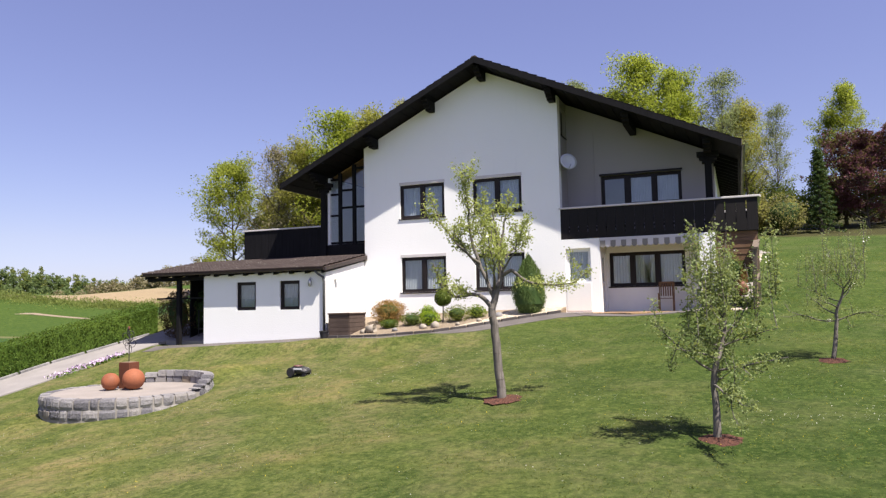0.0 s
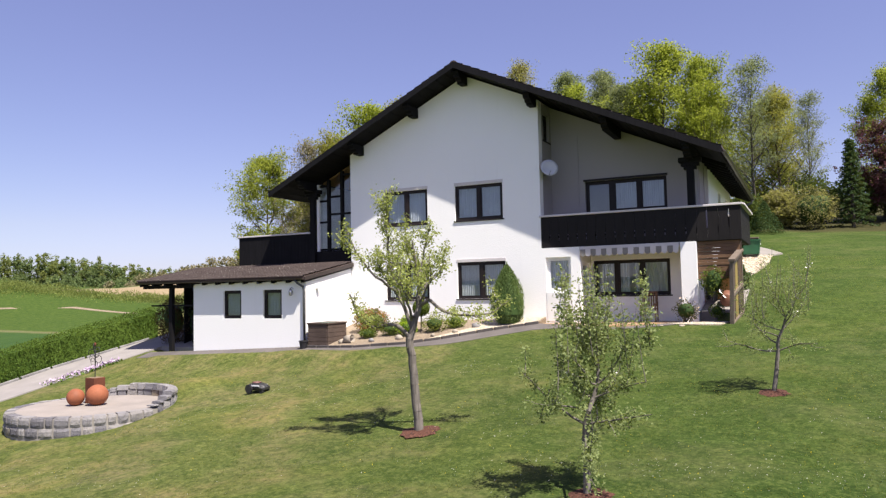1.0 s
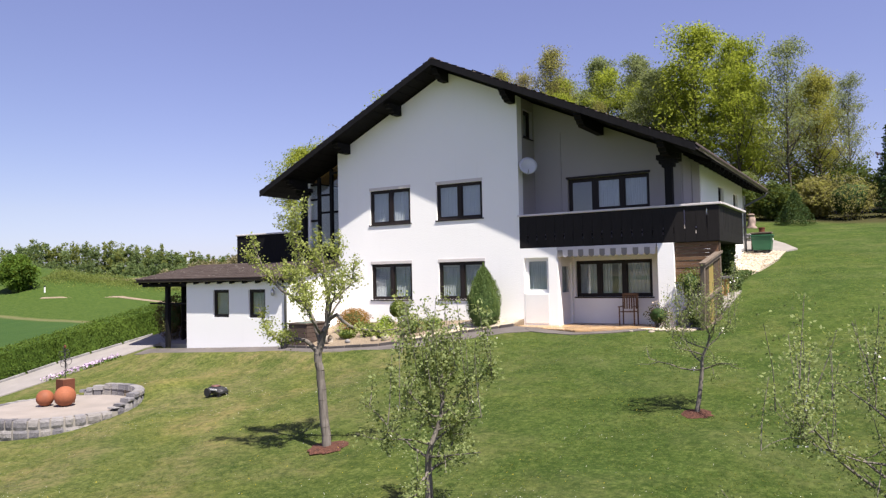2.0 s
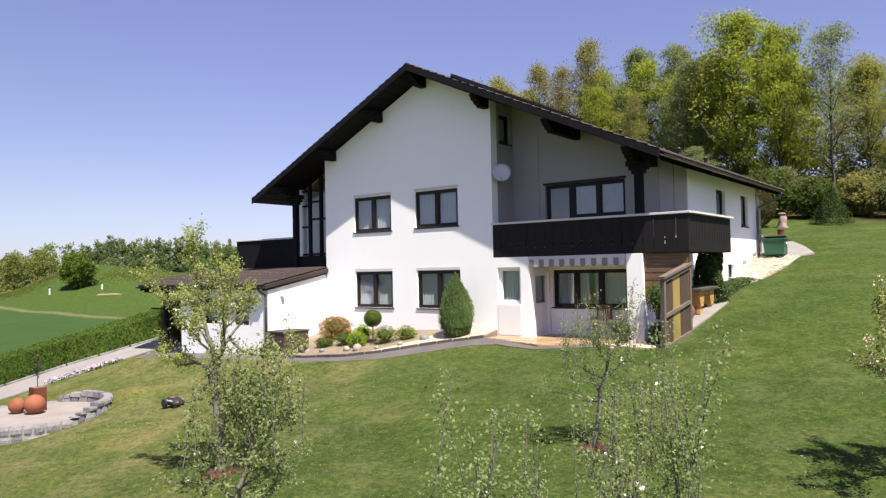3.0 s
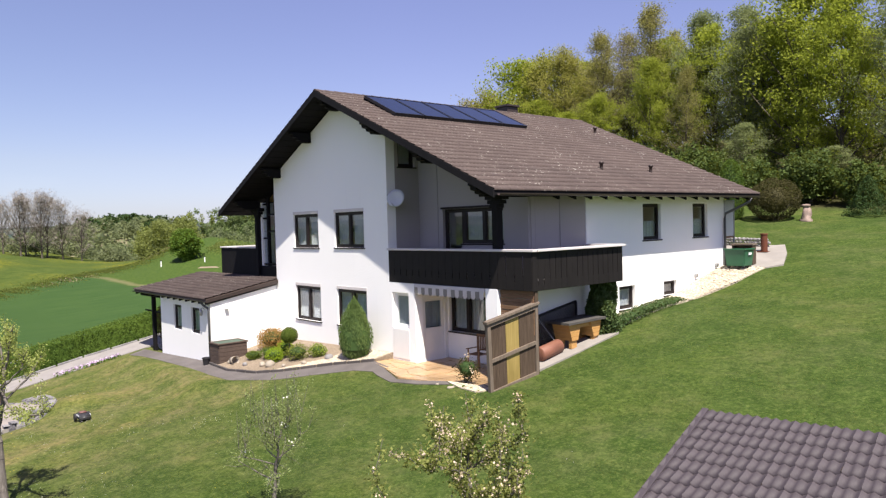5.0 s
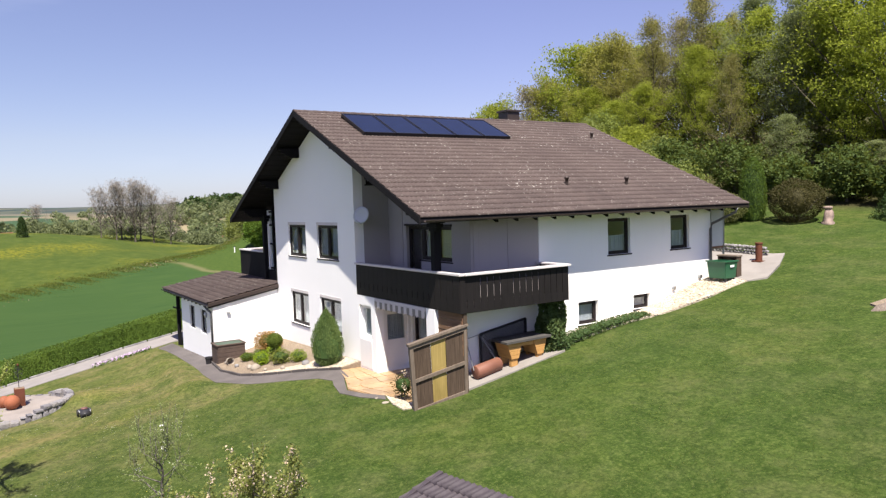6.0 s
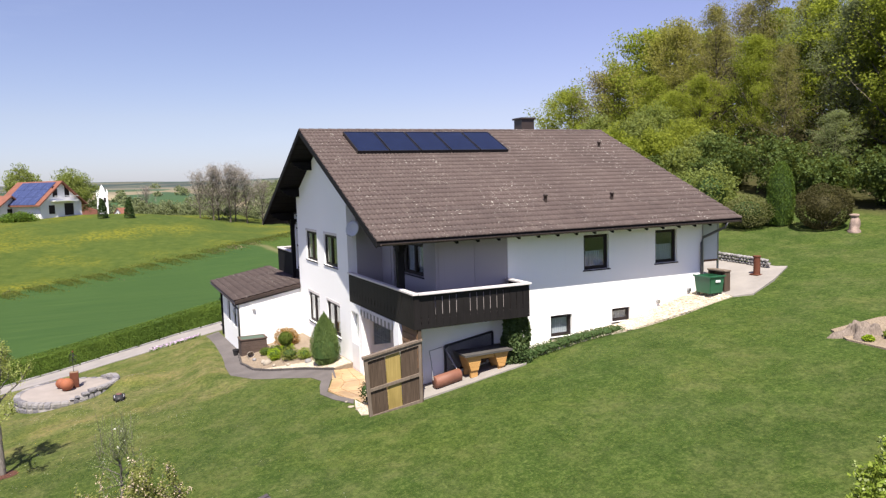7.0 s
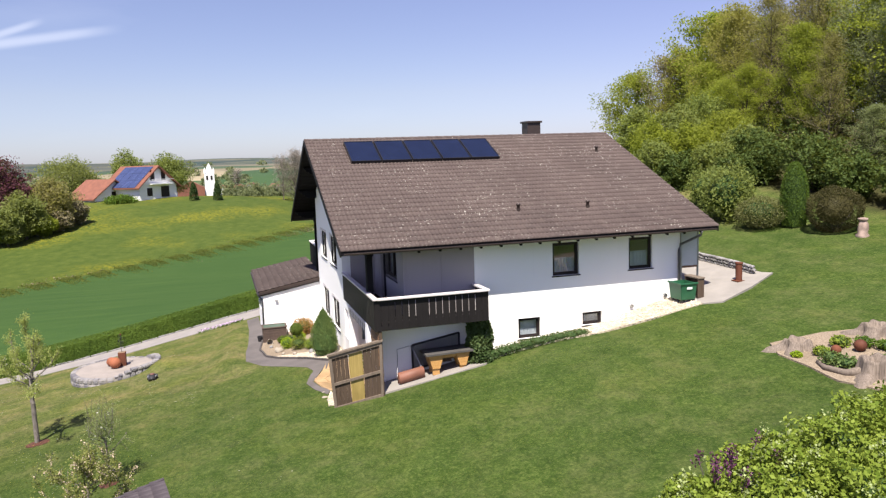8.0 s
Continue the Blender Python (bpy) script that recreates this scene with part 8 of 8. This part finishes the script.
for x, y in ((-92.5, -8.6), (-92, -5.0)):
    cn = thing("thuja_cone", on_land(x, y), "small dark conical thuja on the meadow crest", "conifer", "crest thujas")
    rg = np.random.default_rng(int(-x))
    hz, an = rg.uniform(0, 1, 260), rg.uniform(0, 6.28, 260)
    rr = 0.62 * (1 - hz) ** 0.5
    part("foliage", leaf_clumps("foliage", np.stack([rr * np.cos(an), rr * np.sin(an), 2.5 * hz], 1), np.full(260, 0.20), 18, 0.14, rg, squash=1.0), L_dark, None).parent = cn


def belt(name, mat, label, centres, radii, per, leaf, seed, squash=0.9):
    """Many far crowns in one mesh."""
    rng = np.random.default_rng(seed)
    tagged(part(name, leaf_clumps(name, centres, radii, per, leaf, rng, squash=squash), mat), label, "woodland", kind="stuff")


def crowns(rng, spots, pointed=0.0):
    """Tuft centres and sizes for crowns standing at (x, y, top, width)."""
    c, q = [], []
    for x, y, top, w in spots:
        z0 = land_at(x, y)
        h = max(2.0, top - z0)
        for _ in range(26):
            f = rng.uniform(0.06, 1.0)
            a = rng.uniform(0, 6.28)
            r = w / 2 * (1 - f if pointed else math.sin(math.pi * min(1, 0.18 + 0.82 * f)) ** 0.6) * rng.uniform(0.3, 1.0)
            c.append((x + r * math.cos(a), y + r * math.sin(a), z0 + h * f * 0.96))
            q.append(w * rng.uniform(0.14, 0.24))
    return np.array(c), np.array(q)


rg = np.random.default_rng(91)
leafy, pines = [], []
for i in range(330):
    f = rg.uniform(0.22, 1.75)
    x, y = -187 + 24 * f + rg.normal() * 2.5, 60 + 46 * f + rg.normal() * 3 + (i % 3) * 3
    top = float(np.interp(f, (0.22, 0.32, 0.5, 0.9, 1.2, 1.75), (8.5, 11.6, 12.6, 11.4, 9.0, 7.0))) * rg.uniform(0.80, 1.08)
    (pines if rg.uniform() < 0.35 else leafy).append((x, y, top, rg.uniform(3.0, 5.0)))
leafy += [(x + 12, y - 4, t * 0.62, w) for x, y, t, w in leafy[::2]]
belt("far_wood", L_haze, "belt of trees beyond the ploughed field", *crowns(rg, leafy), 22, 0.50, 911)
belt("far_pines", L_wood, "pointed spruces in the belt beyond the field", *crowns(rg, [(x, y, t + 0.8, w * 0.75) for x, y, t, w in pines], 1.0), 22, 0.42, 912)
slope_wood = [(rg.uniform(-172, -128), 0.0, 0.0, rg.uniform(3.0, 5.5)) for _ in range(90)]
slope_wood = [(x, 12 + (-x - 128) * 0.25 + rg.uniform(14, 52), 0.0, w) for x, _, _, w in slope_wood]
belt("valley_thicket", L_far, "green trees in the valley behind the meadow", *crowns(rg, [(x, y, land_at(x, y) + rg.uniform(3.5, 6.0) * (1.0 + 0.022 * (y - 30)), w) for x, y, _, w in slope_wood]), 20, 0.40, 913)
dry = [(rg.uniform(-150, -104), rg.uniform(-4, 26), 0.0, rg.uniform(2.5, 4.5)) for _ in range(80)]
belt("dry_thicket", L_far, "low brownish thicket behind the meadow crest", *crowns(rg, [(x, y, land_at(x, y) + rg.uniform(1.0, 2.4), w) for x, y, _, w in dry]), 18, 0.34, 914)
scrub = [(-97 + 34 * f + rg.normal() * 1.5, 62 + 6 * f + rg.normal() * 2, 0.0, rg.uniform(2.5, 4.0)) for f in rg.uniform(0, 1, 60)]
middle = []
for f, far in zip(rg.uniform(0, 1, 80), rg.uniform(1.0, 1.25, 80)):
    middle.append((15.8 - (138.5 + 3.5 * f) * far, -17.1 + (59.5 - 9.0 * f) * far, (9.0 - 3.6 * f) * rg.uniform(0.75, 1.05), rg.uniform(3.0, 5.0)))
belt("slope_wood", L_wood, "olive-green budding trees on the slope behind the bank", *crowns(rg, middle), 22, 0.38, 920)
belt("brown_scrub", L_brown, "brown leafless scrub above the ploughed field", *crowns(rg, [(x, y, land_at(x, y) + rg.uniform(2.5, 4.2), w) for x, y, _, w in scrub]), 18, 0.32, 915)
dark = [(-235 + rg.normal() * 7, 67 + rg.normal() * 4, 0.0, 4.5) for _ in range(10)]
belt("valley_spruces", L_dark, "dark spruces in the valley below the village", *crowns(rg, [(x, y, land_at(x, y) + rg.uniform(7, 11), w) for x, y, _, w in dark], 1.0), 22, 0.5, 916)
hill = [(-480 + rg.normal() * 30, 136 + rg.normal() * 15, 0.0, rg.uniform(6, 9)) for _ in range(150)]
belt("hill_pines", L_dark, "dark pine wood on the far hill", *crowns(rg, [(x, y, land_at(x, y) + rg.uniform(7, 10), w) for x, y, _, w in hill], 1.0), 9, 1.3, 917)
hill = [(-450 + rg.normal() * 40, 112 + rg.normal() * 40, 0.0, rg.uniform(7, 12)) for _ in range(170)]
belt("hill_wood", L_far, "green wood on the slope of the far hill", *crowns(rg, [(x, y, land_at(x, y) + rg.uniform(5, 9), w) for x, y, _, w in hill]), 9, 1.4, 918)
spread = []
for i in range(420):
    a, d = rg.uniform(1.9, 4.4), rg.uniform(300, 1300)
    spread.append((d * math.cos(a), d * math.sin(a) * 0.8, rg.uniform(5, 11), rg.uniform(10, 20)))
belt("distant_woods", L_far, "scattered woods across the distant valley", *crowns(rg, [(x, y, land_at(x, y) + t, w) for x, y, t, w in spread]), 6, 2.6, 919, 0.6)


def far_house(at, turn, w, l, h, rise, roof_mat, label, panels=False, front=True):
    """A small gabled house: walls, two roof slopes, windows, a balcony, perhaps panels on one slope."""
    hs = thing("far_house", at, label, "house", "far houses")
    hs.rotation_euler = (0, 0, radians(turn))
    poly = [(-w / 2, -1.0), (w / 2, -1.0), (w / 2, h), (0, h + rise - 0.15), (-w / 2, h)]
    part("wall", prism(poly, "y", -l / 2, l / 2), M_smooth, None).parent = hs
    ov = 0.6
    k = rise / (w / 2)
    for s in (1, -1):
        e = w / 2 + ov
        part("roof", prism([(0, h + rise), (s * e, h + rise - k * e), (s * e, h + rise - k * e - 0.2), (0, h + rise - 0.22)], "y", -l / 2 - ov, l / 2 + ov), roof_mat, None).parent = hs
    if panels:
        for i in range(4):
            for j in range(3):
                a0, a1 = 0.35 + j * 1.3, 1.6 + j * 1.3
                own = prism([(-a0, h + rise - k * a0 + 0.05), (-a1, h + rise - k * a1 + 0.05), (-a1, h + rise - k * a1 + 0.11), (-a0, h + rise - k * a0 + 0.11)], "y", -l / 2 + 0.4 + i * 1.75, -l / 2 + 2.1 + i * 1.75)
                part("solar_panel", own, M_farpanel, None).parent = hs
    if front:
        for x, z, ww, hh in ((-1.4, 3.0, 0.8, 1.6), (0.7, 3.0, 0.8, 1.6), (-2.2, 0.5, 1.0, 1.3), (0.5, 0.2, 1.6, 1.8)):
            part("window", box(x, x + ww, -l / 2 - 0.03, -l / 2 + 0.05, z, z + hh), M_frame, None).parent = hs
        part("balcony", box(-1.9, 2.3, -l / 2 - 1.0, -l / 2, 2.35, 2.5), M_smooth, None).parent = hs
        part("balcony_rail", box(-1.9, 2.3, -l / 2 - 1.0, -l / 2 - 0.94, 3.1, 3.18), M_smooth, None).parent = hs
    else:
        part("window", box(-0.5, 0.5, -l / 2 - 0.03, -l / 2 + 0.05, 0.6, 1.8), M_frame, None).parent = hs
    return hs


M_redroof = plain("red_clay_roof", (0.20, 0.080, 0.052), 0.85, var=0.25)
M_farpanel = plain("far_blue_panel", (0.045, 0.06, 0.14), 0.25)
z = land_at(-97, -15.5)
far_house((-100.5, -17.0, z - 0.1), 133, 7.2, 8.4, 2.4, 3.0, M_redroof, "white gabled house with solar panels on the meadow crest", True)
far_house((-101.5, -23.2, z - 0.5), 133, 7.2, 6.4, 1.2, 2.6, M_redroof, "low red-roofed outbuilding beside the white house", False, False)
round_tree("garden_hedge", "low clipped hedge before the far house", on_land(-93.5, -19.6, -0.5), 640, 5.0, 1.2, 0.0, L_hedge, 160, 40, 0.22, "", "hedge")
ch = thing("church", (-370, -9.4, -7.5), "distant white village church with a slender tower", "church")
CH = -9.4
tower = part("tower", box(-372.5, -367.5, CH - 2.5, CH + 2.5, -8.5, 4.6), M_smooth, ch)
for dy in (-1.1, 1.1):
    part("bell_opening", box(-367.52, -367.3, CH + dy - 0.5, CH + dy + 0.5, 1.4, 3.6), M_frame, tower)
part("clock_face", lathe([(0.8, 0), (0.8, 0.05)], (0, 0, 0), 16), M_frame, tower).matrix_basis = Matrix.Translation(Vector((-367.4, CH, -0.2)) - root_place(tower)) @ Matrix.Rotation(radians(90), 4, "Y")
for dx, dy in ((-2.2, -2.2), (2.2, -2.2), (-2.2, 2.2), (2.2, 2.2)):
    part("pinnacle", lathe([(0.55, 4.6), (0.55, 6.0), (0.05, 7.8)], (-370 + dx, CH + dy, 0), 6), M_smooth, tower)
part("spire", lathe([(2.3, 4.6), (1.7, 6.2), (0.9, 8.4), (0.08, 10.0)], (-370, CH, 0), 8), M_smooth, tower)
part("nave", prism([(CH - 16, -8.5), (CH - 2.6, -8.5), (CH - 2.6, -2.4), (CH - 9.3, 1.2), (CH - 16, -2.4)], "x", -374, -366), M_redroof, ch)
for i, (x, y) in enumerate(((-366, 2), (-376, 12), (-372, 26), (-390, -32), (-300, 80), (-292, 74), (-310, 86), (-304, 91))):
    far_house((x, y, land_at(x, y) + 0.5), 30 + 47 * i, 9, 11, 3.4, 3.6, M_redroof, "small distant village house with a red roof")

# rough margin between crop and meadow
rg = np.random.default_rng(92)
n = 36000
u, v = rg.uniform(-62, 36, n), rg.normal(size=n) * 1.1
u = u + 1.5 * np.sin(u * 2.1)
x, y = -55 + 0.575 * u - 0.818 * v + 1.0, -10.5 - 0.818 * u - 0.575 * v
keep = x < -24
x, y, v = x[keep], y[keep], v[keep]
pts = np.stack([x, y, land(x, y) + 0.05 + 0.22 * rg.uniform(0, 1, len(x)) * np.exp(-v * v)], 1)
m = rg.uniform(0, 1, len(x)) + 0.35 * np.sin(x * 0.7 + y * 0.4) * np.sin(y * 0.23)
tagged(part("field_margin", leaves("field_margin", pts[m < 1.12], 0.15, rg, up=1.2, aspect=3.0), L_grass), "rough green margin between crop and meadow", "grass", kind="stuff")
tagged(part("dead_grass", leaves("dead_grass", pts[m >= 1.12], 0.20, rg, up=1.2, aspect=3.0), plain("straw", (0.22, 0.185, 0.11), 0.9, var=0.3)), "tufts of dead straw-coloured grass on the margin", "grass", kind="stuff")
# rough tall grass along the foot of the ploughed field
rg = np.random.default_rng(95)
n = 16000
f, w = rg.uniform(0, 1, n), rg.normal(size=n)
x, y = -68 + 26 * f + 0.5 * 1.3 * w, 25.2 + 14.6 * f - 0.866 * 1.3 * w - 1.6
hz = rg.uniform(0, 1, n) * (0.25 + 0.5 * np.abs(np.sin(x * 1.3) * np.cos(y * 0.9)))
tagged(part("rough_grass", leaves("rough_grass", np.stack([x, y, land(x, y) + hz], 1), 0.26, rg, up=1.6, aspect=4.5), L_wood), "tall rough grass at the foot of the ploughed field", "grass", kind="stuff")

# narrow pale lane across the bank
lane = [(-60.4, 18.2), (-55.0, 23.0), (-47.3, 23.6), (-40.0, 23.8), (-40.0, 24.4), (-47.3, 24.2), (-55.3, 23.7), (-60.8, 18.7)]
tagged(part("lane", sheet(lane, 0.05, 1.5), M_bedsand), "narrow sandy lane running along the grassy bank", "lane", kind="structure")

# roadside marker posts on the bank
for x, y in ((-66.2, 16.2), (-62.7, 20.0)):
    mp = thing("marker_post", on_land(x, y), "white roadside marker post with a black band", "post", "marker posts")
    q = mp.location
    part("post", box(q.x - 0.06, q.x + 0.06, q.y - 0.06, q.y + 0.06, q.z - 0.1, q.z + 0.7, bevel=0.02), M_smooth, mp)
    part("band", box(q.x - 0.075, q.x + 0.075, q.y - 0.075, q.y + 0.075, q.z + 0.60, q.z + 0.70), M_lattice, mp, "black band")

# daisies and dandelions in the lawn, in loose patches
rg = np.random.default_rng(44)
for name, mt, cnt, lab, sz in (("daisies", M_petal, 3000, "white daisies dotted in patches through the lawn", 0.010), ("dandelions", M_dandelion, 900, "yellow dandelions dotted through the lawn", 0.012)):
    cl = np.stack([rg.uniform(-12, 11, 46), rg.uniform(-18, -6, 46)], 1)
    q = cl[rg.integers(0, 46, cnt)] + rg.normal(size=(cnt, 2)) * (0.55, 0.28)
    lone = rg.uniform(0, 1, cnt) < 0.25
    q[lone] = np.stack([rg.uniform(-13, 12, lone.sum()), rg.uniform(-18, -3, lone.sum())], 1)
    q = q[~((q[:, 0] < 6.5) & (q[:, 1] > -4.6))]
    q = q[np.hypot(q[:, 0] - CX, q[:, 1] - CY) > 2.5]
    me = leaves(name, np.stack([q[:, 0], q[:, 1], land(q[:, 0], q[:, 1]) + 0.045], 1), sz, rg, aspect=1.05, flat=1.5)
    tagged(part(name, me, mt), lab, "flowers", kind="stuff")

# short grass blades over the mown lawn
rg = np.random.default_rng(45)
q = np.stack([rg.uniform(-15, 21, 130000), rg.uniform(-18.5, 12, 130000)], 1)
clear = ~((q[:, 0] < 6.4) & (q[:, 1] > -1.6)) & ~((q[:, 0] < 0.3) & (q[:, 1] > -4.3)) & (np.hypot(q[:, 0] - CX, q[:, 1] - CY) > 2.15)
clear &= ~((q[:, 0] > 11.5) & (q[:, 1] > 10.4)) & ~((q[:, 0] < 7.2) & (q[:, 1] > 8)) & (q[:, 0] > -15.8 - 0.12 * (q[:, 1] + 2.6) * -1)
q = q[clear]
me = leaves("grass", np.stack([q[:, 0], q[:, 1], land(q[:, 0], q[:, 1]) + 0.008], 1), 0.034, rg, up=0.9, aspect=3.2, flat=0.8)
tagged(part("grass", me, L_grass), "short mown grass blades", "grass", kind="stuff")
